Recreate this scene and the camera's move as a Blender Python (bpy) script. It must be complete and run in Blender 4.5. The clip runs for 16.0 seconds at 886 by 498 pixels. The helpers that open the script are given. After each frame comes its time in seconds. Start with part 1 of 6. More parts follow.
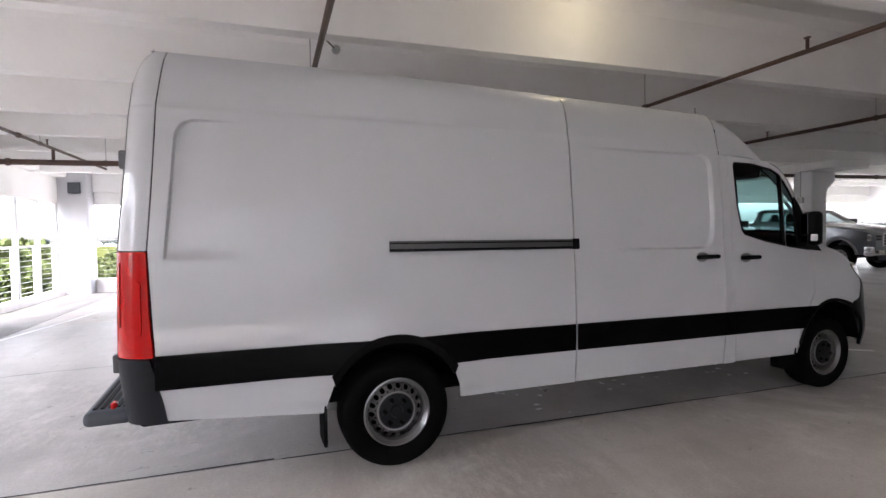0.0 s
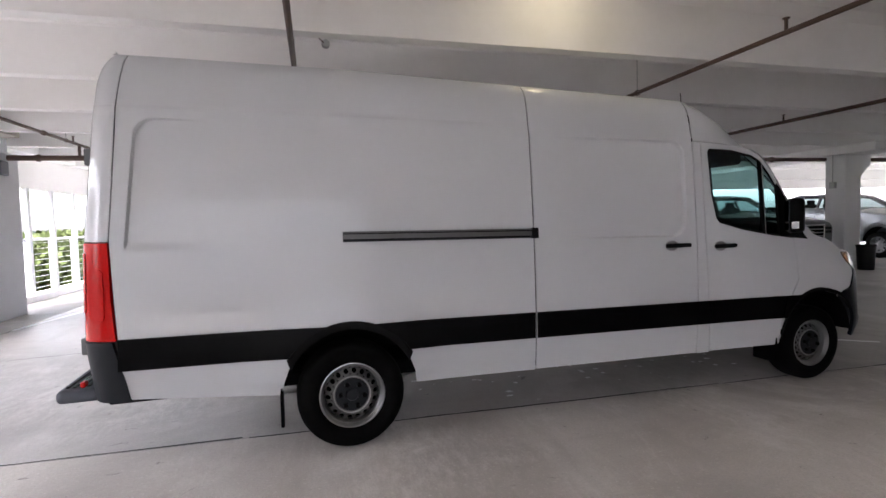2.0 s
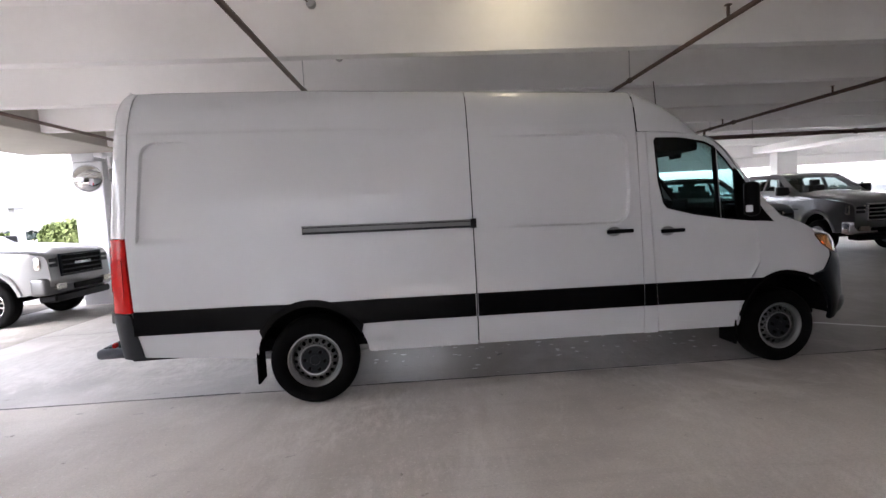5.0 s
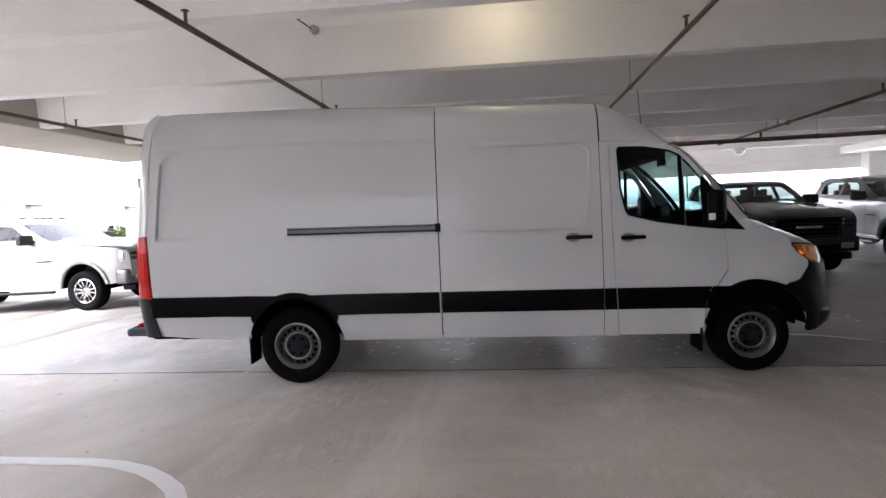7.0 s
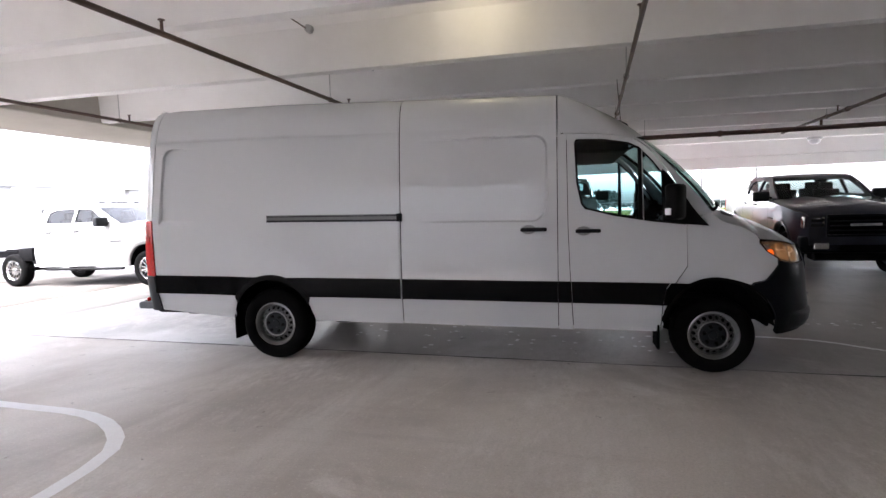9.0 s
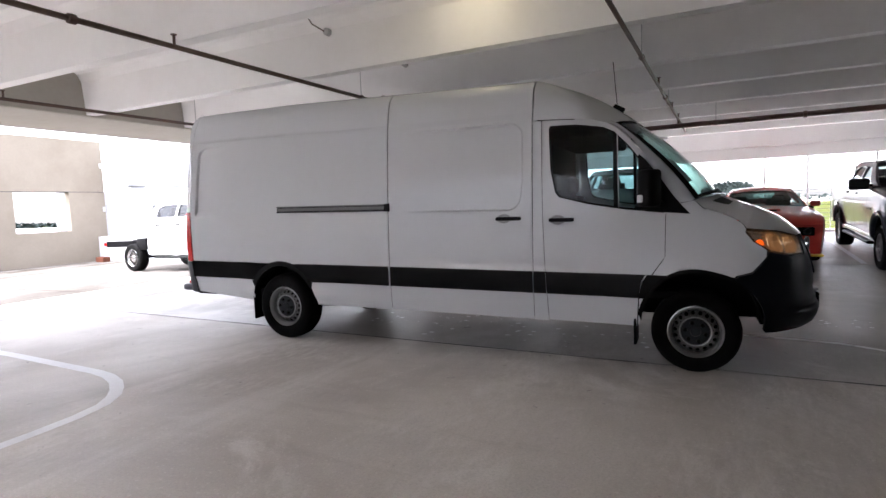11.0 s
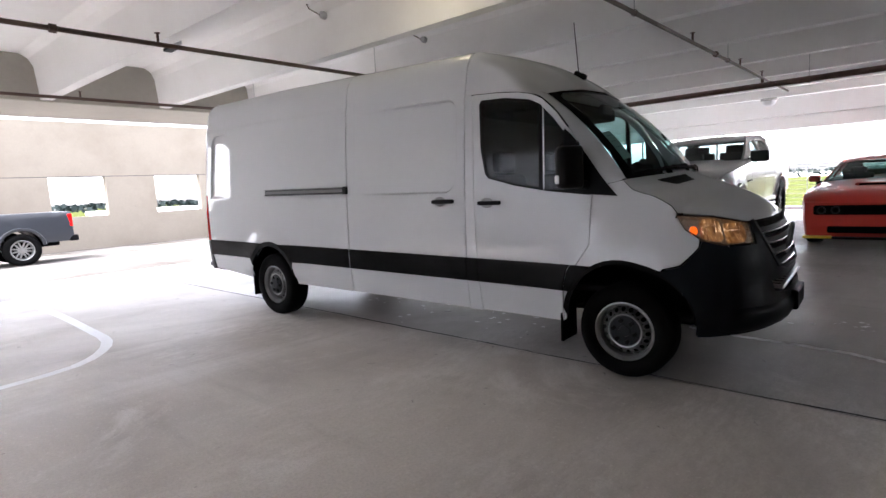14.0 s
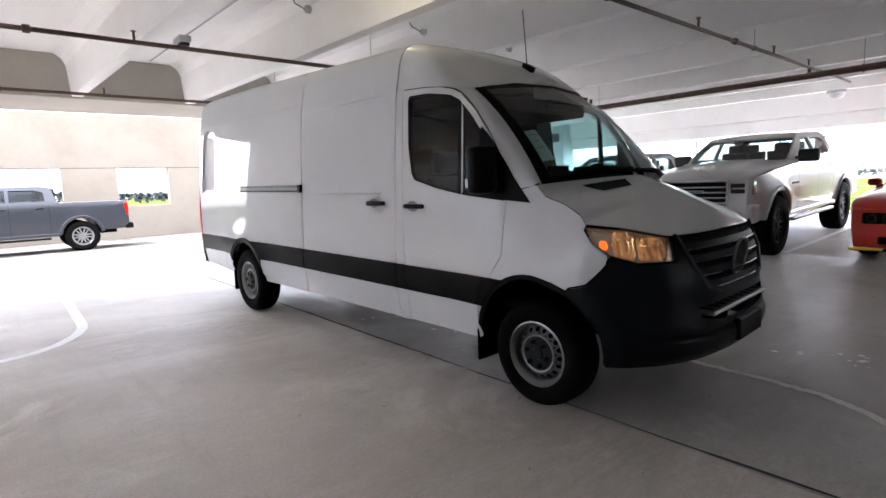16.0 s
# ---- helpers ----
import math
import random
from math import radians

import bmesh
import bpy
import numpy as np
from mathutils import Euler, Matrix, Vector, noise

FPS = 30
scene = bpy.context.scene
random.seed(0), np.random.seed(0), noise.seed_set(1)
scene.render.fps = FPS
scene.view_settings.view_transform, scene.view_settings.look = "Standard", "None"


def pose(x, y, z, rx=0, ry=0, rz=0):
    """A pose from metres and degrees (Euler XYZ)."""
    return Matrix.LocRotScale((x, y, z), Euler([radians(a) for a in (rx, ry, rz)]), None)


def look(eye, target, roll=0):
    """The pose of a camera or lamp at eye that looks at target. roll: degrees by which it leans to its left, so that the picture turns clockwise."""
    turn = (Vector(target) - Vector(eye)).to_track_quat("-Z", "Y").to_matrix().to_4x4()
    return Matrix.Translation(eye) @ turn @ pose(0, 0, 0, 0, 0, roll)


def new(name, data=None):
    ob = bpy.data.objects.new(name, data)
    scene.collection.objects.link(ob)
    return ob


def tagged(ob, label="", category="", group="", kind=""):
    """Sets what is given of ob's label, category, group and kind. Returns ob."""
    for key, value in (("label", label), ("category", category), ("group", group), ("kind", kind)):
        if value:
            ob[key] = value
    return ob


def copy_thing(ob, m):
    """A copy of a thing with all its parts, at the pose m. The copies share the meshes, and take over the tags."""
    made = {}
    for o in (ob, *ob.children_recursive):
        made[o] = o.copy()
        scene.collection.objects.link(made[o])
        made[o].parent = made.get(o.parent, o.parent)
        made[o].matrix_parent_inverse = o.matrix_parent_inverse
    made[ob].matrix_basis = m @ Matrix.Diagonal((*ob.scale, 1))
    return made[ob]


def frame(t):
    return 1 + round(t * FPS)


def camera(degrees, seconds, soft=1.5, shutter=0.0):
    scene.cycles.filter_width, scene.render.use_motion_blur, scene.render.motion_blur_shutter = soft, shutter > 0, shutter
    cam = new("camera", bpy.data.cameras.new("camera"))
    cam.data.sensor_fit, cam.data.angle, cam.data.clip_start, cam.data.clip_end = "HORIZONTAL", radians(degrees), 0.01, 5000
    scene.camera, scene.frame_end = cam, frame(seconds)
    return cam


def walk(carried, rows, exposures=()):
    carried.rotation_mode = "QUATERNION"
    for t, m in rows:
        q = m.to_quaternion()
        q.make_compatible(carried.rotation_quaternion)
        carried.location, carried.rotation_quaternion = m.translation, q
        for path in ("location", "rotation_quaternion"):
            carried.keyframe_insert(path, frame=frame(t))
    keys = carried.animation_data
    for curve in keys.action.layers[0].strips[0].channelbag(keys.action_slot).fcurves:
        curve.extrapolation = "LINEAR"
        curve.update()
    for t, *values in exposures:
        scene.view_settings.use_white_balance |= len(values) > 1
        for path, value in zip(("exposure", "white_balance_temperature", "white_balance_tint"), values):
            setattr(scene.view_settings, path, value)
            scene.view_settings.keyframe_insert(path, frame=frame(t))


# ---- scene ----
cam = camera(79.6, 16.0)
PATH = [
    (0, (-0.941, -4.408, 1.592), (-0.237, -2.537, 1.525), -1.1),
    (0.5, (-0.809, -4.496, 1.592), (-0.135, -2.615, 1.515), -1.1),
    (1, (-0.685, -4.545, 1.592), (-0.038, -2.655, 1.501), -1.1),
    (1.5, (-0.551, -4.597, 1.586), (0.065, -2.697, 1.486), -1.2),
    (2, (-0.414, -4.69, 1.589), (0.155, -2.775, 1.483), -1.5),
    (2.5, (-0.257, -4.839, 1.57), (0.258, -2.91, 1.447), -1.9),
    (3, (-0.092, -5.02, 1.593), (0.369, -3.079, 1.451), -2.3),
    (3.5, (0.08, -5.158, 1.58), (0.483, -3.205, 1.427), -2.7),
    (4, (0.277, -5.28, 1.577), (0.615, -3.315, 1.425), -2.9),
    (6.5, (1.516, -5.898, 1.629), (1.456, -3.903, 1.5), -2.9),
    (7, (1.817, -5.989, 1.587), (1.677, -3.998, 1.462), -2.6),
    (7.5, (2.111, -6.05, 1.614), (1.895, -4.065, 1.49), -2.4),
    (8, (2.407, -6.041, 1.566), (2.123, -4.066, 1.436), -2.1),
    (8.5, (2.704, -6.008, 1.584), (2.348, -4.046, 1.443), -1.7),
    (9, (3.015, -6.012, 1.561), (2.568, -4.069, 1.406), -1.7),
    (11.5, (4.533, -5.613, 1.466), (3.603, -3.851, 1.297), -2.4),
    (12, (4.794, -5.476, 1.469), (3.785, -3.76, 1.283), -2.7),
    (12.5, (5.015, -5.268, 1.455), (3.954, -3.584, 1.252), -2.7),
    (13, (5.233, -5.062, 1.478), (4.119, -3.415, 1.263), -2.9),
    (13.5, (5.48, -4.866, 1.438), (4.295, -3.27, 1.212), -3.0),
    (14, (5.688, -4.646, 1.464), (4.43, -3.108, 1.231), -3.0),
    (14.5, (5.863, -4.39, 1.423), (4.55, -2.901, 1.183), -2.8),
    (15, (6.022, -4.132, 1.463), (4.664, -2.684, 1.22), -2.5),
    (15.5, (6.211, -3.879, 1.432), (4.808, -2.475, 1.188), -2.3),
    (16, (6.351, -3.638, 1.475), (4.901, -2.282, 1.231), -2.1),
]
walk(cam, [(t, look(eye, target, roll)) for t, eye, target, roll in PATH],
     exposures=[(0.0, 4.15, 6300.0, 18.0), (7.0, 4.18, 6300.0, 18.0), (12.5, 4.16, 6200.0, 16.5), (16.0, 4.56, 6150.0, 16.0)])

# ---- world and sun: bright overcast sky ----
world = bpy.data.worlds.new("sky")
scene.world = world
world.use_nodes = True
wn = world.node_tree
sky = wn.nodes.new("ShaderNodeTexSky")
sky.sky_type, sky.sun_disc = "NISHITA", False
sky.sun_elevation, sky.sun_rotation = radians(58), radians(205)
sky.air_density, sky.dust_density, sky.ozone_density = 1.0, 4.0, 1.0
hsv = wn.nodes.new("ShaderNodeHueSaturation")
hsv.inputs["Saturation"].default_value = 0.25
wn.links.new(sky.outputs[0], hsv.inputs["Color"])
wn.links.new(hsv.outputs[0], wn.nodes["Background"].inputs[0])
wn.nodes["Background"].inputs[1].default_value = 0.15
sun = new("sun", bpy.data.lights.new("sun", "SUN"))
sun.data.energy, sun.data.angle, sun.data.color = 0.55, radians(25), (1.0, 0.98, 0.95)
sun.matrix_world = look((-8, -17, 30), (0, 0, 0))


# ---- materials ----
def mat(name, col, rough=0.6, metal=0.0, grain=0.0, scale=8.0, stain=0.0, stain_scale=0.7, bump=0.0, coat=0.0, coat_rough=0.06,
        col2=None, vary=0.0, emit=None, glass=False, ior=1.45, spec=0.5, rough_vary=0.0):
    m = bpy.data.materials.new(name)
    m.use_nodes = True
    nt = m.node_tree
    b = nt.nodes["Principled BSDF"]
    b.inputs["Base Color"].default_value = (*col, 1)
    b.inputs["Roughness"].default_value = rough
    b.inputs["Metallic"].default_value = metal
    b.inputs["Coat Weight"].default_value = coat
    b.inputs["Coat Roughness"].default_value = coat_rough
    b.inputs["IOR"].default_value = ior
    b.inputs["Specular IOR Level"].default_value = spec
    if glass:
        nt.nodes.remove(b)
        tr, gl_, fr, mx = (nt.nodes.new("ShaderNode" + k) for k in ("BsdfTransparent", "BsdfGlossy", "LayerWeight", "MixShader"))
        pw, ml = nt.nodes.new("ShaderNodeMath"), nt.nodes.new("ShaderNodeMapRange")
        tr.inputs["Color"].default_value = (*col, 1)
        gl_.inputs["Roughness"].default_value = max(rough, 0.02)
        fr.inputs["Blend"].default_value = 0.5
        pw.operation = "POWER"
        pw.inputs[1].default_value = 5.0
        ml.inputs["To Min"].default_value = ((ior - 1) / (ior + 1)) ** 2
        nt.links.new(fr.outputs["Facing"], pw.inputs[0])
        nt.links.new(pw.outputs[0], ml.inputs["Value"])
        nt.links.new(ml.outputs["Result"], mx.inputs[0])
        nt.links.new(tr.outputs[0], mx.inputs[1])
        nt.links.new(gl_.outputs[0], mx.inputs[2])
        nt.links.new(mx.outputs[0], nt.nodes["Material Output"].inputs["Surface"])
        return m
    if emit:
        b.inputs["Emission Color"].default_value = (*emit[:3], 1)
        b.inputs["Emission Strength"].default_value = emit[3]
    if not (grain or stain or bump or vary or rough_vary):
        return m
    co = nt.nodes.new("ShaderNodeTexCoord").outputs["Object"]
    link = nt.links.new

    def noise_tex(sc, detail=5.0, rough_n=0.6):
        n = nt.nodes.new("ShaderNodeTexNoise")
        n.inputs["Scale"].default_value, n.inputs["Detail"].default_value, n.inputs["Roughness"].default_value = sc, detail, rough_n
        link(co, n.inputs["Vector"])
        return n.outputs["Fac"]

    def mixed(fac, a, c2):
        x = nt.nodes.new("ShaderNodeMix")
        x.data_type = "RGBA"
        link(fac, x.inputs["Factor"])
        for sock, val in ((x.inputs["A"], a), (x.inputs["B"], c2)):
            if isinstance(val, tuple):
                sock.default_value = (*val, 1)
            else:
                link(val, sock)
        return x.outputs["Result"]

    def ramp(src, lo, hi, a=0.0, c=1.0):
        r = nt.nodes.new("ShaderNodeMapRange")
        r.inputs["From Min"].default_value, r.inputs["From Max"].default_value = lo, hi
        r.inputs["To Min"].default_value, r.inputs["To Max"].default_value = a, c
        link(src, r.inputs["Value"])
        return r.outputs["Result"]

    out = tuple(col)
    dark = col2 or tuple(c * 0.6 for c in col)
    if stain:
        out = mixed(ramp(noise_tex(stain_scale, 6.0, 0.65), 0.42, 0.75, 0.0, stain), out, dark)
    if grain:
        out = mixed(ramp(noise_tex(scale, 4.0, 0.7), 0.3, 0.7, 0.0, grain), out, tuple(c * 0.75 for c in col))
    if vary:
        info = nt.nodes.new("ShaderNodeObjectInfo")
        out = mixed(ramp(info.outputs["Random"], 0.0, 1.0, 0.0, vary), out, tuple(c * 0.7 for c in col))
    if not isinstance(out, tuple):
        link(out, b.inputs["Base Color"])
    if rough_vary:
        link(ramp(noise_tex(stain_scale * 1.7, 5.0), 0.35, 0.7, rough - rough_vary, min(1.0, rough + rough_vary)), b.inputs["Roughness"])
    if bump:
        bn = nt.nodes.new("ShaderNodeBump")
        bn.inputs["Strength"].default_value, bn.inputs["Distance"].default_value = 0.6, bump
        link(noise_tex(scale * 2.0, 6.0), bn.inputs["Height"])
        link(bn.outputs[0], b.inputs["Normal"])
    return m


def concrete(name, col, dark, pale, rough, streak=0.6, spots=0.7, spec=0.2):
    """Worn power-floated concrete: broad clouds, drag streaks, pale scuffs, grit and dark spots."""
    m = bpy.data.materials.new(name)
    m.use_nodes = True
    nt = m.node_tree
    b, link = nt.nodes["Principled BSDF"], nt.links.new
    co = nt.nodes.new("ShaderNodeTexCoord").outputs["Object"]

    def tex(sc, stretch=(1, 1, 1), turn=0.0, detail=6.0, rough_n=0.6, dist=0.0):
        mp, n = nt.nodes.new("ShaderNodeMapping"), nt.nodes.new("ShaderNodeTexNoise")
        mp.inputs["Scale"].default_value, mp.inputs["Rotation"].default_value = stretch, (0, 0, radians(turn))
        n.inputs["Scale"].default_value, n.inputs["Detail"].default_value = sc, detail
        n.inputs["Roughness"].default_value, n.inputs["Distortion"].default_value = rough_n, dist
        link(co, mp.inputs["Vector"])
        link(mp.outputs[0], n.inputs["Vector"])
        return n.outputs["Fac"]

    def rmp(src, lo, hi, a=0.0, c=1.0):
        r = nt.nodes.new("ShaderNodeMapRange")
        r.interpolation_type = "SMOOTHSTEP"
        for k, v in zip(("From Min", "From Max", "To Min", "To Max"), (lo, hi, a, c)):
            r.inputs[k].default_value = v
        link(src, r.inputs["Value"])
        return r.outputs["Result"]

    def mix(fac, a, c):
        x = nt.nodes.new("ShaderNodeMix")
        x.data_type = "RGBA"
        link(fac, x.inputs["Factor"])
        for sock, val in ((x.inputs["A"], a), (x.inputs["B"], c)):
            if isinstance(val, tuple):
                sock.default_value = (*val, 1)
            else:
                link(val, sock)
        return x.outputs["Result"]

    c = mix(rmp(tex(0.32, dist=0.6), 0.38, 0.66, 0.0, 0.75), col, dark)
    c = mix(rmp(tex(1.1, (1, 0.16, 1), 12, 7.0, 0.65, 0.4), 0.5, 0.72, 0.0, streak), c, pale)
    c = mix(rmp(tex(2.6, (0.12, 1, 1), -8, 6.0, 0.7), 0.52, 0.74, 0.0, streak), c, dark)
    c = mix(rmp(tex(0.75, detail=9.0, rough_n=0.68, dist=0.8), 0.54, 0.70, 0.0, 0.65), c, pale)
    c = mix(rmp(tex(60.0, detail=3.0, rough_n=0.75), 0.40, 0.66, 0.0, 0.34), c, tuple(q * 0.6 for q in col))
    c = mix(rmp(tex(34.0, detail=3.0, rough_n=0.7), 0.58, 0.70, 0.0, 0.38), c, pale)
    both = nt.nodes.new("ShaderNodeMath")
    both.operation = "MULTIPLY"
    link(rmp(tex(0.5, dist=0.5), 0.42, 0.66, 0.0, 0.42), both.inputs[0])
    link(rmp(tex(13.0, (1, 0.35, 1), 20, 8.0, 0.85), 0.40, 0.66), both.inputs[1])
    c = mix(both.outputs[0], c, tuple(min(0.9, q * 1.08) for q in pale))
    c = mix(rmp(tex(0.55, (1, 0.3, 1), 35, 6.0, 0.62, 1.0), 0.50, 0.68, 0.0, 0.55), c, dark)
    c = mix(rmp(tex(7.0, detail=4.0, dist=0.5), 0.66, 0.76, 0.0, spots), c, tuple(q * 0.4 for q in dark))
    b.inputs["Specular IOR Level"].default_value = spec
    link(c, b.inputs["Base Color"])
    link(rmp(tex(0.8, dist=0.5), 0.35, 0.7, rough - 0.09, rough + 0.09), b.inputs["Roughness"])
    bn = nt.nodes.new("ShaderNodeBump")
    bn.inputs["Strength"].default_value, bn.inputs["Distance"].default_value = 0.4, 0.0012
    link(tex(40.0, detail=5.0), bn.inputs["Height"])
    link(bn.outputs[0], b.inputs["Normal"])
    return m


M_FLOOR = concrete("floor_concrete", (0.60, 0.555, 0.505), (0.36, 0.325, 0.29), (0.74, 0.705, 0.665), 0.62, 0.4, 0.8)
# pale tone for unseen slabs, added to bounce skylight up to the ceiling
M_FLOOR_BOUNCE = concrete("bounce_concrete", (0.6, 0.575, 0.54), (0.48, 0.455, 0.42), (0.68, 0.66, 0.63), 0.75)
# edge strip's concrete darkened to offset the daylight falling on it
M_FLOOR_EDGE = concrete("floor_concrete_edge_dim", (0.32, 0.298, 0.274), (0.19, 0.175, 0.158), (0.41, 0.39, 0.365), 0.7, 0.8, 0.85)
# slab under the van darkened: the shade there is put into the colour
M_FLOOR_NORTH = concrete("floor_concrete_dim", (0.47, 0.445, 0.415), (0.30, 0.282, 0.262), (0.60, 0.575, 0.55), 0.52, 0.5, 0.8, 0.35)
# deck concrete darkened well below its own tone to offset the open sky
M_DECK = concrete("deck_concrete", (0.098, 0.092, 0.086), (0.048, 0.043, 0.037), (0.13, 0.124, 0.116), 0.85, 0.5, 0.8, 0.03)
M_JOINT = mat("joint_sealant", (0.03, 0.03, 0.03), 0.8, grain=0.3)
M_CEIL = mat("painted_concrete", (0.88, 0.87, 0.86), 0.75, grain=0.08, scale=12, stain=0.18, stain_scale=0.6, bump=0.002, col2=(0.5, 0.46, 0.40))
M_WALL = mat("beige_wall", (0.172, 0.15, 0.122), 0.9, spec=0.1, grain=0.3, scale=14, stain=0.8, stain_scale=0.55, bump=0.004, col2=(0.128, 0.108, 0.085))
# white paint darkened here to offset the strong daylight outside
M_RAMP = mat("dimmed_white_wall", (0.27, 0.27, 0.28), 0.8, grain=0.15, scale=10, stain=0.3, stain_scale=0.4, bump=0.002)
M_GIRDER = mat("bare_concrete", (0.40, 0.375, 0.33), 0.85, grain=0.25, scale=12, stain=0.5, stain_scale=0.6, bump=0.003, col2=(0.26, 0.24, 0.2))
# darker copy of the white, offsetting the daylight on the outer columns
M_COLUMN = mat("white_column_paint", (0.58, 0.58, 0.60), 0.7, grain=0.1, scale=10, stain=0.25, bump=0.002)
M_WHITE_WALL = mat("white_wall", (0.78, 0.78, 0.78), 0.7, grain=0.1, scale=10, stain=0.15, bump=0.002)
M_LINE = mat("white_line_paint", (0.84, 0.84, 0.84), 0.7, grain=0.25, scale=25, stain=0.15, stain_scale=3.0)
M_PIPE = mat("rusty_pipe", (0.075, 0.045, 0.035), 0.6, grain=0.5, scale=20, stain=0.6, stain_scale=3, col2=(0.16, 0.075, 0.045))
M_STEEL = mat("galvanised_steel", (0.45, 0.45, 0.45), 0.45, 0.9, grain=0.3, scale=25)
M_RAIL = mat("white_metal_paint", (0.75, 0.75, 0.77), 0.4, grain=0.1)
M_BELT = mat("moulding_plastic", (0.0022, 0.0024, 0.0029), 0.24, spec=0.08, grain=0.2, scale=60, bump=0.0003)
M_PAINT = mat("van_white_paint", (0.575, 0.585, 0.60), 0.5, spec=0.12, coat=0.7, coat_rough=0.02, grain=0.04, scale=3, stain=0.05, stain_scale=0.8)
M_PLAST = mat("black_plastic", (0.0028, 0.0028, 0.0032), 0.5, spec=0.1, grain=0.2, scale=60, bump=0.0004)
M_GREYPL = mat("dark_grey_plastic", (0.013, 0.0145, 0.017), 0.5, spec=0.2, grain=0.2, scale=60, bump=0.0004)
M_STEP = mat("worn_grey_rubber", (0.085, 0.092, 0.105), 0.6, spec=0.3, grain=0.3, scale=40, bump=0.0006)
M_BUMP = mat("front_bumper_plastic", (0.0055, 0.0073, 0.010), 0.30, spec=0.10, grain=0.2, scale=60, bump=0.0004)
M_RUB = mat("tyre_rubber", (0.0035, 0.0035, 0.0035), 0.8, spec=0.06, grain=0.4, scale=30, bump=0.001)
M_SILV = mat("silver_wheel_paint", (0.31, 0.31, 0.31), 0.35, 0.85, grain=0.15, scale=20)
M_DISC = mat("wheel_disc_paint", (0.13, 0.13, 0.13), 0.45, 0.7, grain=0.2, scale=20)
M_CHROME = mat("chrome", (0.75, 0.75, 0.77), 0.12, 1.0, grain=0.05)
M_GLASS = mat("clear_glass", (0.47, 0.64, 0.61), 0.0, glass=True)
M_TINT = mat("tinted_glass", (0.50, 0.66, 0.68), 0.0, glass=True, ior=1.38)
M_CLEAR = mat("truck_glass", (0.60, 0.68, 0.68), 0.0, glass=True, ior=1.5)
M_PRIVACY = mat("privacy_glass", (0.22, 0.25, 0.28), 0.0, glass=True, ior=1.35)
M_RED = mat("red_lamp_lens", (0.5, 0.005, 0.004), 0.2, spec=0.3, coat=0.08, grain=0.15, scale=18, stain=0.3, stain_scale=6)
M_LENS = mat("lamp_lens", (0.9, 0.9, 0.88), 0.03, glass=True)
M_REFL = mat("lamp_reflector", (0.6, 0.58, 0.52), 0.2, 0.9, grain=0.2, scale=12)
M_AMBER = mat("amber_lamp", (0.9, 0.25, 0.02), 0.3, emit=(1.0, 0.11, 0.004, 0.07))
M_WARM = mat("warm_lamp", (0.66, 0.44, 0.27), 0.15, 0.8, emit=(1.0, 0.36, 0.09, 0.010))
wt = M_WARM.node_tree
wnoise, wramp = wt.nodes.new("ShaderNodeTexNoise"), wt.nodes.new("ShaderNodeValToRGB")
wnoise.inputs["Scale"].default_value, wnoise.inputs["Detail"].default_value = 22.0, 1.0
wramp.color_ramp.elements[0].position, wramp.color_ramp.elements[0].color = 0.38, (0.25, 0.075, 0.01, 1)
wramp.color_ramp.elements[1].position, wramp.color_ramp.elements[1].color = 0.66, (1.25, 0.58, 0.17, 1)
wmap = wt.nodes.new("ShaderNodeMapping")
wmap.inputs["Scale"].default_value, wmap.inputs["Rotation"].default_value = (1.6, 1.6, 0.35), (0.0, 0.5, 0.0)
wt.links.new(wt.nodes.new("ShaderNodeTexCoord").outputs["Object"], wmap.inputs["Vector"])
wt.links.new(wmap.outputs[0], wnoise.inputs["Vector"])
wt.links.new(wnoise.outputs["Fac"], wramp.inputs["Fac"])
wt.links.new(wramp.outputs["Color"], wt.nodes["Principled BSDF"].inputs["Emission Color"])
M_BOWL = mat("lit_lamp_bowl", (0.5, 0.49, 0.48), 0.2, 0.85, grain=0.2, scale=12, emit=(1.0, 0.6, 0.3, 0.0012))
M_LAMP = mat("lit_lamp_lens", (0.8, 0.75, 0.6), 0.4, emit=(1.0, 0.88, 0.55, 0.6))
M_TRACK = mat("dull_rail_steel", (0.13, 0.13, 0.13), 0.4, 0.8, grain=0.3, scale=25)
M_DARK = mat("dark_interior", (0.0035, 0.0035, 0.004), 0.8, spec=0.05, grain=0.3, scale=20)
M_SEAT = mat("seat_fabric", (0.016, 0.016, 0.018), 0.9, grain=0.4, scale=60)
M_PAPER = mat("paper_sticker", (0.75, 0.75, 0.75), 0.6, grain=0.1)
M_MIRROR = mat("mirror_glass", (0.85, 0.85, 0.87), 0.02, 1.0)
# glass darkened in place of the dark surroundings it would mirror
M_DIMMIR = mat("dimmed_mirror_glass", (0.10, 0.105, 0.115), 0.03, 1.0)
M_GROUND = mat("far_ground", (0.04, 0.047, 0.014), 0.95, spec=0.0, grain=0.5, scale=0.2, stain=0.8, stain_scale=0.03, col2=(0.055, 0.05, 0.028))
M_LEAF = mat("leaves", (0.05, 0.066, 0.022), 0.7, spec=0.1, grain=0.5, scale=1.0, stain=0.6, stain_scale=0.3, col2=(0.07, 0.075, 0.03))
M_FARLEAF = mat("far_leaves", (0.016, 0.021, 0.020), 0.8, spec=0.0, grain=0.4, scale=0.2, stain=0.4, stain_scale=0.1)
M_BARK = mat("bark", (0.13, 0.09, 0.06), 0.9, grain=0.4)
M_CHALK = mat("chalk", (0.93, 0.93, 0.93), 0.9, grain=0.06, scale=40)
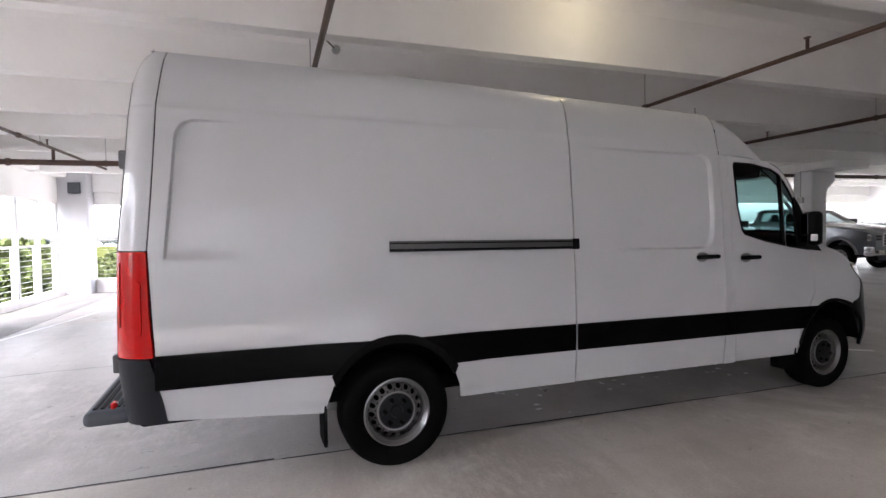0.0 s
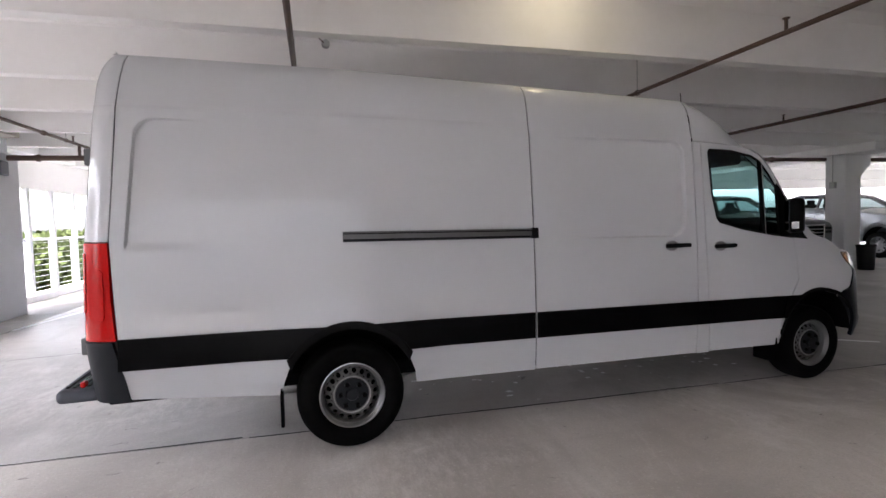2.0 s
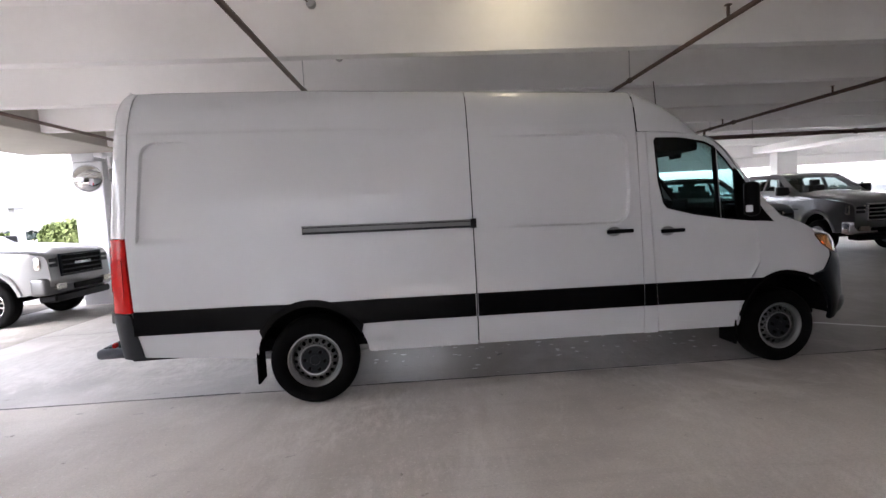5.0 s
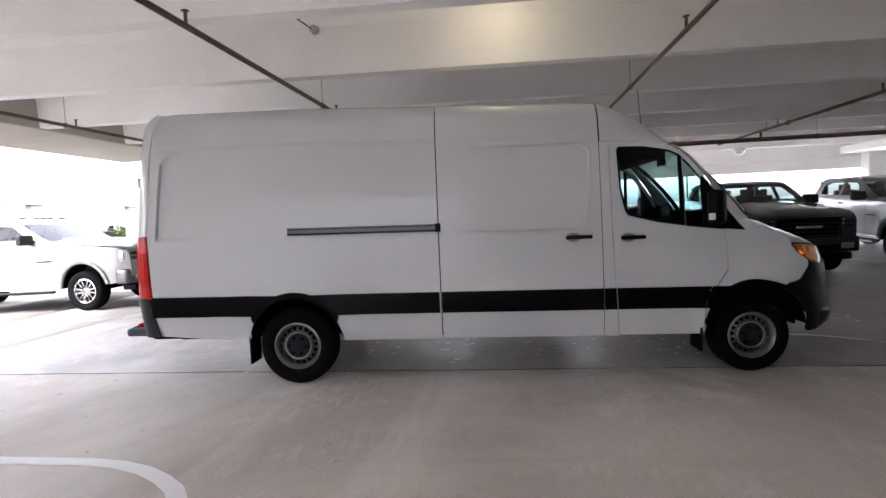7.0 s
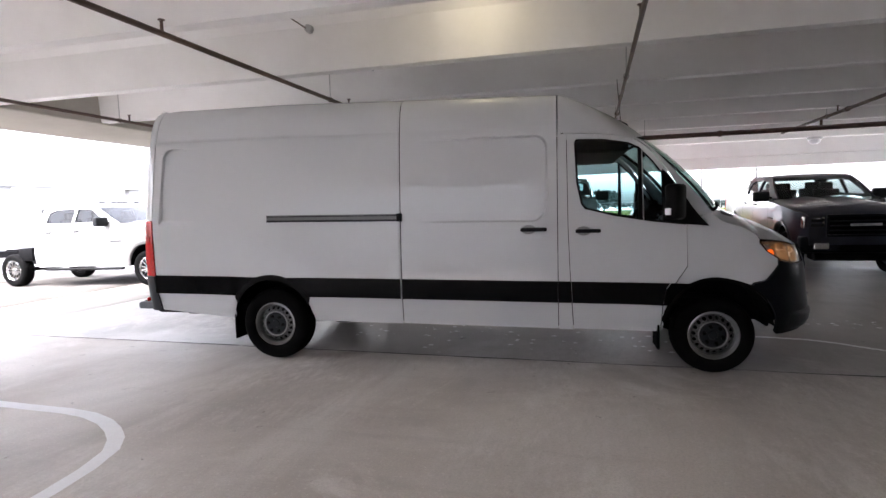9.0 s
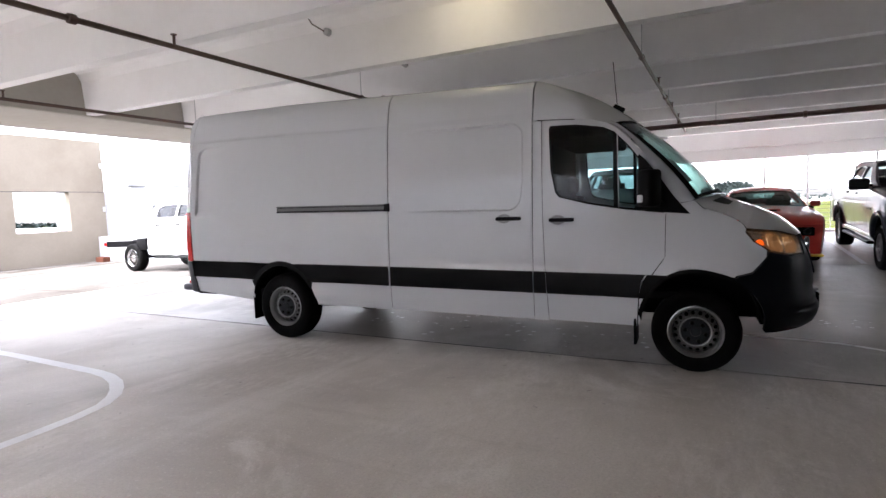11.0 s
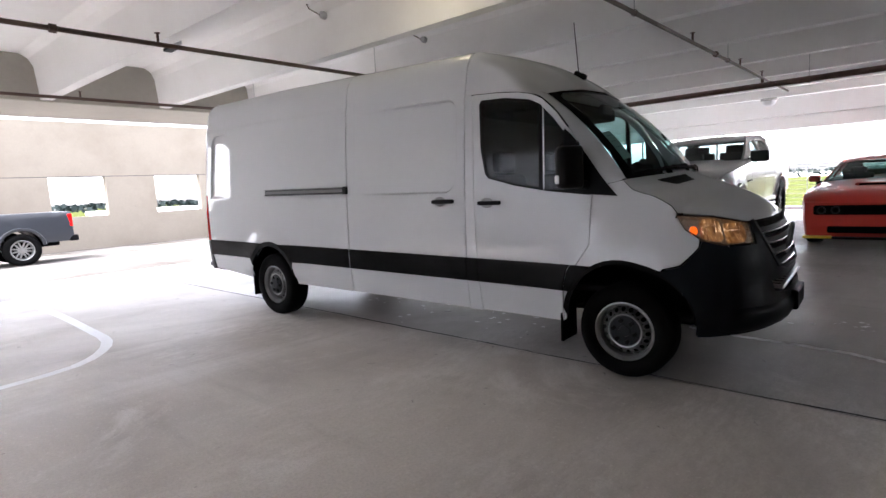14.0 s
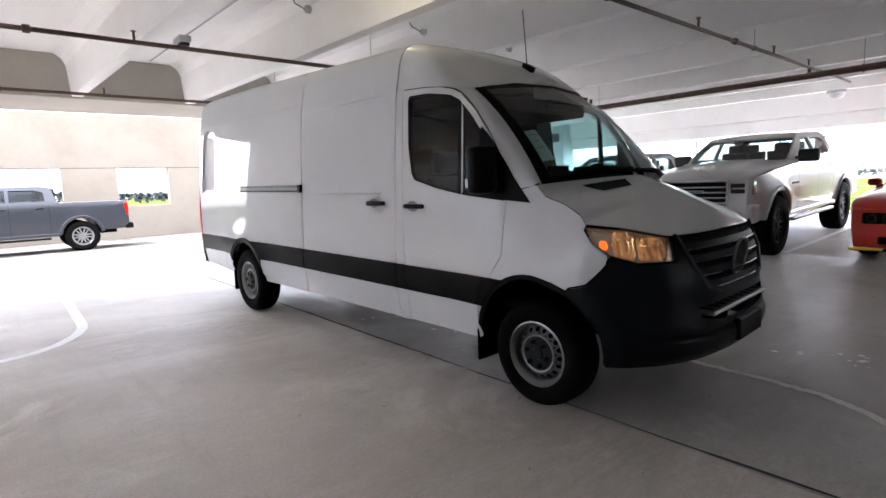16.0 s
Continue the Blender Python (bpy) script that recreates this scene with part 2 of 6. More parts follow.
M_BRICK = mat("red_brown_block", (0.085, 0.032, 0.02), 0.8, spec=0.1, grain=0.4, scale=14, stain=0.4, stain_scale=5, bump=0.002)
M_STAIN = mat("brown_floor_stain", (0.052, 0.045, 0.037), 0.85, spec=0.03, grain=0.4, scale=9, stain=0.6, stain_scale=2.0)
M_LOT = mat("pale_lot", (0.42, 0.41, 0.39), 0.95, spec=0.0, grain=0.3, scale=0.3, stain=0.4, stain_scale=0.05)
M_GOLD = mat("yellow_guard", (0.75, 0.55, 0.05), 0.4, grain=0.1)
M_ORANGE = mat("orange_plastic", (0.5, 0.16, 0.04), 0.5, grain=0.2)


# ---- building helpers ----
ROT = Matrix.Rotation(radians(-3.0), 4, "Z")


def part(name, bm, material, parent=None, label="", smooth=None, kind=""):
    me = bpy.data.meshes.new(name)
    bmesh.ops.recalc_face_normals(bm, faces=bm.faces)
    bm.to_mesh(me)
    bm.free()
    me.materials.append(material)
    if smooth:
        me.shade_smooth()
        me.set_sharp_from_angle(angle=radians(smooth))
    ob = new(name, me)
    if parent is not None:
        ob.parent = parent
    return tagged(ob, label, kind=kind)


def box(bm, lo, hi, bevel=0.0, seg=1, m=None):
    r = bmesh.ops.create_cube(bm, size=1.0)
    vs = r["verts"]
    for v in vs:
        v.co = Vector(((lo[i] + hi[i]) / 2 + v.co[i] * (hi[i] - lo[i]) for i in range(3)))
    if bevel:
        es = list({e for v in vs for e in v.link_edges})
        r = bmesh.ops.bevel(bm, geom=es, offset=bevel, segments=seg, profile=0.6, affect="EDGES")
        vs = list({v for f in r["faces"] for v in f.verts} | {v for v in vs if v.is_valid})
    if m is not None:
        for v in vs:
            v.co = m @ v.co
    return vs


def boxes(*items, bevel=0.0, seg=1):
    bm = bmesh.new()
    for lo, hi in items:
        box(bm, lo, hi, bevel, seg)
    return bm


def revolve(profile, n=32, closed=False, axis="y", caps=True):
    """Surface of revolution of (radius, along) pairs."""
    bm = bmesh.new()
    rings = []
    for r, a in profile:
        ring = []
        for k in range(n):
            c, s = math.cos(2 * math.pi * k / n), math.sin(2 * math.pi * k / n)
            ring.append(bm.verts.new((r * c, a, r * s) if axis == "y" else (r * c, r * s, a)))
        rings.append(ring)
    pairs = list(zip(rings, rings[1:])) + ([(rings[-1], rings[0])] if closed else [])
    for a, b in pairs:
        for k in range(n):
            bm.faces.new((a[k], a[(k + 1) % n], b[(k + 1) % n], b[k]))
    if not closed and caps:
        for ring in (rings[0], rings[-1]):
            if (ring[0].co - ring[n // 2].co).length > 1e-4:
                bm.faces.new(ring)
    bmesh.ops.remove_doubles(bm, verts=bm.verts, dist=1e-5)
    return bm


def moved(bm, m):
    bmesh.ops.transform(bm, matrix=m, verts=bm.verts)
    return bm


def tube(points, r, n=10, cap=True):
    bm = bmesh.new()
    pts = [Vector(p) for p in points]
    rings = []
    for i, p in enumerate(pts):
        d = (pts[min(i + 1, len(pts) - 1)] - pts[max(i - 1, 0)]).normalized()
        q = d.to_track_quat("Z", "Y")
        rr = r[i] if isinstance(r, (list, tuple)) else r
        rings.append([bm.verts.new(p + q @ Vector((rr * math.cos(2 * math.pi * k / n), rr * math.sin(2 * math.pi * k / n), 0))) for k in range(n)])
    for a, b in zip(rings, rings[1:]):
        for k in range(n):
            bm.faces.new((a[k], a[(k + 1) % n], b[(k + 1) % n], b[k]))
    if cap:
        bm.faces.new(rings[0]), bm.faces.new(rings[-1])
    return bm


def fill(outer, holes=(), us=(), vs=()):
    """A flat sheet in x and z bounded by outer, pierced by holes, cut along the lines x = us and z = vs."""
    bm = bmesh.new()
    for loop in (outer, *holes):
        ring = [bm.verts.new((a, 0, b)) for a, b in loop]
        for k in range(len(ring)):
            bm.edges.new((ring[k], ring[(k + 1) % len(ring)]))
    bmesh.ops.triangle_fill(bm, use_beauty=True, use_dissolve=False, edges=bm.edges[:], normal=(0, 1, 0))
    for axis, vals in ((0, us), (2, vs)):
        for val in vals:
            co, no = [0, 0, 0], [0, 0, 0]
            co[axis], no[axis] = val, 1
            bmesh.ops.bisect_plane(bm, geom=bm.verts[:] + bm.edges[:] + bm.faces[:], dist=1e-5, plane_co=co, plane_no=no)
    return bm


def steps(a, b, d):
    n = max(1, int(math.ceil((b - a) / d)))
    return [a + (b - a) * k / n for k in range(n + 1)]


def arc(cx, cz, r, a0, a1, n=10, rz=None):
    return [(cx + r * math.cos(radians(a0 + (a1 - a0) * k / n)), cz + (rz or r) * math.sin(radians(a0 + (a1 - a0) * k / n))) for k in range(n + 1)]


def rounded(x0, z0, x1, z1, r, n=4):
    return arc(x1 - r, z1 - r, r, 0, 90, n) + arc(x0 + r, z1 - r, r, 90, 180, n) + arc(x0 + r, z0 + r, r, 180, 270, n) + arc(x1 - r, z0 + r, r, 270, 360, n)


def table(v, tab):
    if v <= tab[0][0]:
        return tab[0][1]
    for (a, p), (b, q) in zip(tab, tab[1:]):
        if v <= b:
            return p + (q - p) * (v - a) / (b - a)
    return tab[-1][1]


def thicken(bm, thick):
    """Gives a sheet a back and edges, each corner set back along its normal."""
    faces = bm.faces[:]
    rim = [(e.verts[0], e.verts[1]) for e in bm.edges if len(e.link_faces) == 1]
    inner = {v: bm.verts.new(v.co - v.normal * thick) for v in bm.verts[:]}
    for f_ in faces:
        bm.faces.new([inner[v] for v in reversed(f_.verts)])
    for a, b in rim:
        bm.faces.new((a, b, inner[b], inner[a]))


def skin(bm, f, thick=0.0, flip=False):
    """Lays a flat sheet onto the surface f(x, z); flip: onto the mirrored side."""
    for v in bm.verts:
        p = Vector(f(v.co.x, v.co.z))
        if flip:
            p.y = -p.y
        v.co = p
    bmesh.ops.recalc_face_normals(bm, faces=bm.faces)
    if thick:
        bm.normal_update()
        out = 1 if flip else -1
        if sum(f_.normal.y * f_.calc_area() for f_ in bm.faces) * out < 0:
            bmesh.ops.reverse_faces(bm, faces=bm.faces[:])
            bm.normal_update()
        thicken(bm, thick)
    return bm


def thing(name, label, category, m=None, group=""):
    ob = new(name)
    ob.empty_display_size = 0.2
    if m is not None:
        ob.matrix_world = m
    return tagged(ob, label, category, group)


def setting(name, bm, material, label, category, smooth=None, rot=True, kind="structure"):
    ob = part(name, bm, material, None, label, smooth)
    if rot:
        ob.matrix_world = ROT
    return tagged(ob, label, category, kind=kind)


# ---- the setting ----
def floor_z(u, v):
    rise = 0.036 * max(0.0, v - 4.4) * min(1.0, max(0.0, (u + 5.0) / 6.0))
    fall = 0.021 * max(0.0, -6.9 - u)
    return rise - fall


def slab(u0, u1, v0, v1, gap=0.006, thick=0.18):
    bm = bmesh.new()
    us, vs = steps(u0 + gap, u1 - gap, 1.0), steps(v0 + gap, v1 - gap, 0.4)
    top = [[bm.verts.new((u, v, floor_z(u, v))) for v in vs] for u in us]
    for i in range(len(us) - 1):
        for j in range(len(vs) - 1):
            bm.faces.new((top[i][j], top[i + 1][j], top[i + 1][j + 1], top[i][j + 1]))
    ext = bmesh.ops.extrude_face_region(bm, geom=bm.faces[:])
    for e in ext["geom"]:
        if isinstance(e, bmesh.types.BMVert):
            e.co.z -= thick
    return bm


def deck_bed(u0, u1, v0, v1, name, label):
    bm = bmesh.new()
    us, vs = steps(u0, u1, 1.0), steps(v0, v1, 0.4)
    g = [[bm.verts.new((u, v, floor_z(u, v) - 0.010)) for v in vs] for u in us]
    for i in range(len(us) - 1):
        for j in range(len(vs) - 1):
            bm.faces.new((g[i][j], g[i + 1][j], g[i + 1][j + 1], g[i][j + 1]))
    ext = bmesh.ops.extrude_face_region(bm, geom=bm.faces[:])
    for e in ext["geom"]:
        if isinstance(e, bmesh.types.BMVert):
            e.co.z -= 0.35
    return setting(name, bm, M_JOINT, label, "floor")


floor = deck_bed(-6.9, 26.0, -22.0, 13.6, "floor", "grey-beige concrete garage floor with dark sealed joints")
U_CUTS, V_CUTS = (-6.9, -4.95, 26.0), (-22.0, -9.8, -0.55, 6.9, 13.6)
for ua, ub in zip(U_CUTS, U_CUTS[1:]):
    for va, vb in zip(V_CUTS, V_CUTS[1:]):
        # slab tones offset or imitate light; the unseen south ones stay dark
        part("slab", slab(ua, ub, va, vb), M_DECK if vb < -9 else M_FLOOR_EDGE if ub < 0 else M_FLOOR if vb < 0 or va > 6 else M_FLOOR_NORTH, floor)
deck = deck_bed(-18.4, -6.9, -22.0, 7.1, "floor_deck", "pale sunlit concrete open deck with joints")
for ua, ub in ((-18.4, -12.6), (-12.6, -6.9)):
    for va, vb in ((-22.0, -9.0), (-9.0, 0.6), (0.6, 7.0)):
        # the south slabs lie out of view and only reflect light inward
        part("slab", slab(ua, ub, va, vb), M_FLOOR_BOUNCE if vb < -8 else M_DECK, deck)

# ceiling: slab with deep tapered stems, one mesh
STEMS = [0.19 + 1.88 * k for k in range(-5, 7)]
SKEW = 0.045
bm = bmesh.new()
box(bm, (-6.9, -9.8, 3.98), (26.0, 13.6, 4.42))
# ends at u = 3, leaving an added, unseen opening for skylight
box(bm, (3.0, -22.0, 3.981), (26.0, -9.82, 4.42))
for v0 in STEMS:
    prof = [(-0.08, 3.25), (0.08, 3.25), (0.12, 3.78), (0.18, 3.90), (0.30, 3.981), (-0.30, 3.981), (-0.18, 3.90), (-0.12, 3.78)]
    ends = []
    for u in (-5.11 if v0 < 6 else -6.62, 26.0):
        ends.append([bm.verts.new((u, v0 + SKEW * u + a, z)) for a, z in prof])
    n = len(prof)
    for k in range(n):
        bm.faces.new((ends[0][k], ends[0][(k + 1) % n], ends[1][(k + 1) % n], ends[1][k]))
    bm.faces.new(ends[0]), bm.faces.new(ends[1])
setting("ceiling", bm, M_CEIL, "white painted concrete ceiling of deep parallel stems", "ceiling")

setting("girder_west", boxes(((-7.1, -9.8, 3.22), (-5.1, 6.15, 3.975)), bevel=0.015), M_GIRDER, "wide bare concrete edge girder", "beam")
# stays out of view; its tall south end is added to block low sky
bm = boxes(((-7.08, -16.3, -0.02), (-6.78, -9.82, 9.0)), ((-7.08, -9.82, -0.02), (-6.78, -8.3, 3.215)), ((-7.08, -8.3, -0.02), (-6.78, -4.5, 3.215)))
setting("wall_west", bm, M_GIRDER, "unseen bare concrete wall blocking sky beside the open bay", "wall")
setting("lintel_west", boxes(((-6.75, 6.8, 2.57), (-6.4, 12.88, 3.28)), ((-6.75, 6.8, 3.285), (-6.15, 12.88, 3.55)), ((-6.75, 6.8, 3.555), (-6.4, 13.6, 4.195)), bevel=0.012), M_CEIL, "painted concrete lintel with a projecting ledge", "beam")
setting("kerb_west", boxes(((-6.62, 6.76, -0.02), (-6.3, 12.88, 0.16)), bevel=0.02), M_CEIL, "low concrete kerb under the railing", "kerb")
setting("column_west", boxes(((-6.28, 6.2, -0.02), (-5.64, 7.2, 3.05)), ((-6.28, 6.2, 3.06), (-5.8, 7.2, 4.195)), bevel=0.02), M_COLUMN, "white painted square concrete column", "column")
setting("column_corner", boxes(((-6.5, 12.9, -0.02), (-5.68, 13.55, 4.195)), bevel=0.02), M_COLUMN, "white painted corner column", "column")
bm = boxes(((13.12, 6.2, -0.02), (13.66, 6.75, 3.02)), bevel=0.02)
c = [bm.verts.new(p) for p in ((13.662, 6.22, 2.48), (13.98, 6.22, 2.76), (13.98, 6.22, 3.02), (13.662, 6.22, 3.02), (13.662, 6.73, 2.48), (13.98, 6.73, 2.76), (13.98, 6.73, 3.02), (13.662, 6.73, 3.02))]
for idx in ((0, 1, 2, 3), (4, 5, 6, 7), (0, 1, 5, 4), (1, 2, 6, 5), (2, 3, 7, 6), (3, 0, 4, 7)):
    bm.faces.new([c[i] for i in idx])
setting("column_east", bm, M_WHITE_WALL, "white painted concrete column with a corbel", "column")
setting("girder_east", boxes(((13.05, 5.4, 3.03), (14.1, 13.2, 3.245)), bevel=0.015), M_CEIL, "painted concrete girder on a corbelled column", "beam")
setting("column_north", boxes(((13.75, 12.9, 0.2), (14.5, 13.3, 4.195)), bevel=0.02), M_WHITE_WALL, "white painted wall column", "column")
setting("spandrel_north", boxes(((-5.67, 13.4, 2.55), (26.0, 13.62, 2.9)), ((-5.67, 13.31, 2.905), (26.0, 13.62, 4.195)), bevel=0.01), M_CEIL, "painted concrete spandrel above the openings", "wall")
setting("kerb_north", boxes(((-5.67, 13.3, -0.05), (26.0, 13.62, 0.4)), bevel=0.02), M_CEIL, "concrete kerb along the garage edge", "kerb")
# out of view; the tall pale wall is added to throw skylight inside
setting("wall_south", boxes(((-18.4, -22.3, -0.6), (-6.9, -22.01, 0.7)), ((-6.78, -16.3, -0.4), (3.0, -16.0, 9.0)), ((3.0, -22.0, -0.4), (3.3, -16.3, 4.42)), ((3.3, -22.3, -0.4), (26.0, -22.01, 4.42)), bevel=0.01), M_WHITE_WALL, "unseen south walls, one tall and pale to bounce skylight indoors", "wall")
setting("wall_east", boxes(((26.01, -22.0, -0.4), (26.3, 2.0, 4.42)), ((26.01, 2.005, -0.4), (26.3, 13.6, 0.7)), ((26.01, 2.005, 2.4), (26.3, 13.6, 4.42)), bevel=0.01), M_CEIL, "painted concrete end wall with long openings", "wall")

# beige parapet wall of the open deck, with square openings
def deck_wall():
    holes = [[(a, 1.04), (a + 1.86, 1.04), (a + 1.86, 2.54), (a, 2.54)] for a in (0.62 - 3.67 * k for k in range(-1, 2))]
    w = bmesh.new()
    for zz0, zz1, hs in ((-0.9, 2.545, True), (2.57, 4.6, False)):
        if hs:
            ring = [(-6.4, zz0), (7.5, zz0), (7.5, zz1)]
            for h in sorted(holes, key=lambda q: -q[0][0]):
                ring += [(h[1][0], zz1), (h[1][0], 1.04), (h[0][0], 1.04), (h[0][0], zz1)]
            ring += [(-6.4, zz1)]
        else:
            ring = [(-6.4, zz0), (7.5, zz0), (7.5, zz1), (-6.4, zz1)]
        f = w.faces.new([w.verts.new((-18.0, a, b)) for a, b in ring])
        ext = bmesh.ops.extrude_face_region(w, geom=[f])
        for e in ext["geom"]:
            if isinstance(e, bmesh.types.BMVert):
                e.co.x -= 0.3
    box(w, (-18.29, -6.4, 2.545), (-18.02, 7.5, 2.57))
    bmesh.ops.triangulate(w, faces=w.faces[:])
    return w


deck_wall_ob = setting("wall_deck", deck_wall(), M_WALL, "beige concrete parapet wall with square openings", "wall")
part("joint", boxes(((-18.018, -6.4, 2.5455), (-18.006, 7.5, 2.5695))), M_JOINT, deck_wall_ob)
for v, z in ((3.04, 4.18), (3.05, 2.98), (6.41, 3.01), (3.52, 1.33), (6.93, 1.46)):
    part("plug", moved(revolve([(0.075, 0.0), (0.068, -0.012), (0.03, -0.005), (0.002, -0.003)], 14), Matrix.Translation((-17.999, v, z)) @ Matrix.Rotation(math.pi / 2, 4, "Z")), M_WALL, deck_wall_ob, smooth=40)
for z in (3.63, 1.86):
    part("bracket", boxes(((-18.1, 7.502, z - 0.12), (-17.9, 7.53, z + 0.12)), ((-17.998, 7.38, z - 0.1), (-17.98, 7.53, z + 0.1)), bevel=0.004), M_STEEL, deck_wall_ob)
bm = boxes(((-18.6, 8.6, 2.85), (-18.1, 26.0, 3.4)), ((-18.5, 8.8, -0.5), (-18.2, 9.4, 2.849)), ((-18.5, 14.8, -0.5), (-18.2, 15.4, 2.849)), ((-18.5, 20.8, -0.5), (-18.2, 21.4, 2.849)),
           ((-24.0, 8.6, -0.5), (-23.8, 26.0, 2.849)), ((-18.6, 8.6, 3.405), (-18.3, 26.0, 4.5)), bevel=0.01)
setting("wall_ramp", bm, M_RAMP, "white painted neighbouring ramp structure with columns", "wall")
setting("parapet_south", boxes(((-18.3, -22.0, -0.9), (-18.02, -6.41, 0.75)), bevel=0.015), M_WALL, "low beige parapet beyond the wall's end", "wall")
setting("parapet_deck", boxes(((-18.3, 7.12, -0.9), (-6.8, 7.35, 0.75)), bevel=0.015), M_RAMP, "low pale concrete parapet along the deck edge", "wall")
bm = boxes(((-17.9, 7.55, -0.5), (-17.4, 8.1, 4.3)), bevel=0.02)
setting("column_deck", bm, M_COLUMN, "white painted column at the wall's end", "column")


# railings with posts and cables
def railing(name, label, along, at, a0, a1, posts, full_posts, base, top=1.4, cables=9, stout=0.07):
    """along: 'u' or 'v'."""
    ob = thing(name, label, "railing", ROT)
    P = (lambda s, d, z: (s, at + d, z)) if along == "u" else (lambda s, d, z: (at + d, s, z))

    def bar(nm, s0, s1, d0, d1, z0, z1, bev=0.006):
        lo, hi = P(s0, d0, z0), P(s1, d1, z1)
        lo, hi = tuple(map(min, lo, hi)), tuple(map(max, lo, hi))
        part(nm, boxes((lo, hi), bevel=bev), M_RAIL, ob)
    thin = 0.43 * stout
    bar("top_rail", a0, a1, -thin, thin, top - thin, top + thin)
    for s in posts:
        bar("post", s - thin, s + thin, -thin, thin, base, top - thin - 0.001)
    for s in full_posts:
        bar("mullion", s - stout, s + stout, 0.04, 0.04 + stout + 0.01, base, 2.56)
    for k in range(cables):
        z = base + 0.12 + (top - base - 0.2) * k / (cables - 1)
        part("cable", tube([P(a0, 0, z), P(a1, 0, z)], 0.007, 6), M_STEEL, ob)
    return ob


railing("railing", "white steel railing with mullions and horizontal cables", "v", -6.46, 6.8, 12.86, (7.9, 9.05, 10.2, 11.4, 12.6), (7.9, 9.05, 10.2, 11.4, 12.6), 0.16)
railing("railing", "white steel railing with mullions and horizontal cables", "u", 13.46, -5.6, 13.7, (-5.0, -4.4, -3.2, -2.1, -1.0, 0.1, 1.23, 2.4, 3.5, 4.6, 5.64, 6.57, 7.3, 8.35, 9.6, 10.9, 12.2, 13.3), (-1.1, 0.03, 1.18, 5.65, 6.74, 8.35), 0.4, 1.55, stout=0.026)


# sprinkler pipes
def pipe_run(label, p0, p1, r, hangers, heads, couplings):
    ob = thing("sprinkler_pipe", label, "pipe", ROT, "sprinkler pipes")
    p0, p1 = Vector(p0), Vector(p1)
    part("pipe", tube([p0, p1], r, 12), M_PIPE, ob, smooth=40)
    d = (p1 - p0).normalized()
    for s in hangers:
        q = p0 + d * s
        part("hanger", tube([q + Vector((0, 0, r)), (q.x, q.y, 4.2)], 0.006, 6), M_STEEL, ob)
        part("clip", moved(revolve([(r + 0.004, -0.012), (r + 0.012, -0.012), (r + 0.012, 0.012), (r + 0.004, 0.012)], 12, True, "z"), Matrix.Translation(q) @ d.to_track_quat("Z", "Y").to_matrix().to_4x4()), M_PIPE, ob)
    for s in heads:
        q = p0 + d * s + Vector((0, 0, r))
        bmh = tube([q, q + Vector((0, 0, 0.09))], 0.014, 8)
        head = revolve([(0.002, 0.088), (0.030, 0.090), (0.030, 0.096), (0.002, 0.098)], 10, False, "z")
        me = bpy.data.meshes.new("tmp")
        head.to_mesh(me)
        head.free()
        me.transform(Matrix.Translation(q))
        bmh.from_mesh(me)
        bpy.data.meshes.remove(me)
        part("sprinkler_head", bmh, M_PIPE, ob)
    for s in couplings:
        q = p0 + d * s
        part("coupling", moved(revolve([(r, -0.035), (r + 0.016, -0.03), (r + 0.018, 0.0), (r + 0.016, 0.03), (r, 0.035)], 12, False, "z"), Matrix.Translation(q) @ d.to_track_quat("Z", "Y").to_matrix().to_4x4()), M_PIPE, ob, smooth=40)
    return ob


pipe_run("thin dark rusty sprinkler pipe hung below the stems", (-0.3, -9.2, 3.15), (-0.3, 6.6, 3.15), 0.026, (1.70, 5.50, 10.40, 14.20,), (7.30, 11.00, 13.20,), (6.35, 12.40,))
pipe_run("thin dark rusty sprinkler pipe hung below the stems", (3.71, -9.2, 3.08), (3.71, 9.1, 3.08), 0.022, (1.70, 6.20, 10.30, 13.70,), (8.20, 12.10, 14.40, 15.90,), (13.10,))
pipe_run("thin dark rusty sprinkler pipe hung below the stems", (7.75, -9.2, 3.13), (7.75, 9.1, 3.13), 0.03, (1.70, 6.20, 10.30, 15.70,), (8.20, 12.10, 15.20,), (14.80,))
pipe_run("thin dark rusty sprinkler pipe hung below the stems", (-4.42, -9.2, 3.2), (-4.42, 9.9, 3.2), 0.026, (1.70, 6.20, 10.70, 15.40,), (7.60, 10.90, 15.70,), (3.30, 14.60,))
pipe_run("thick dark sprinkler main pipe", (-5.6, 6.75, 2.95), (25.5, 6.75, 2.95), 0.05, (2.0, 5.5, 10.0, 14.5, 19.0, 24.0), (), (0.5, 4.3, 11.5, 17.0, 22.0))
for u, z in ((-4.42, 3.2), (-0.3, 3.15), (3.71, 3.08), (7.75, 3.13)):
    ob = tagged(part("riser_pipe", tube([(u, 6.75, 3.0), (u, 6.75, z)], 0.028, 10), M_PIPE, None, "short dark riser between two sprinkler pipes", smooth=40), "", "pipe", "sprinkler pipes")
    ob.matrix_world = ROT

# plugs with wire loops on the stems' flanks
for v0 in (-1.81, 0.07, 1.95, 3.83):
    anchor = thing("lifting_anchor", "round steel plug with a wire on a ceiling stem", "anchor", ROT @ Matrix.Translation((0.05, v0, 3.745)), "lifting anchors")
    part("plug", revolve([(0.002, -0.06), (0.045, -0.055), (0.05, -0.02), (0.05, 0.01)], 14), M_STEEL, anchor, smooth=50)
    part("wire", tube([(-0.02, -0.05, 0.0), (-0.16, -0.12, 0.10), (-0.24, -0.10, 0.20)], 0.008, 6), M_PIPE, anchor)

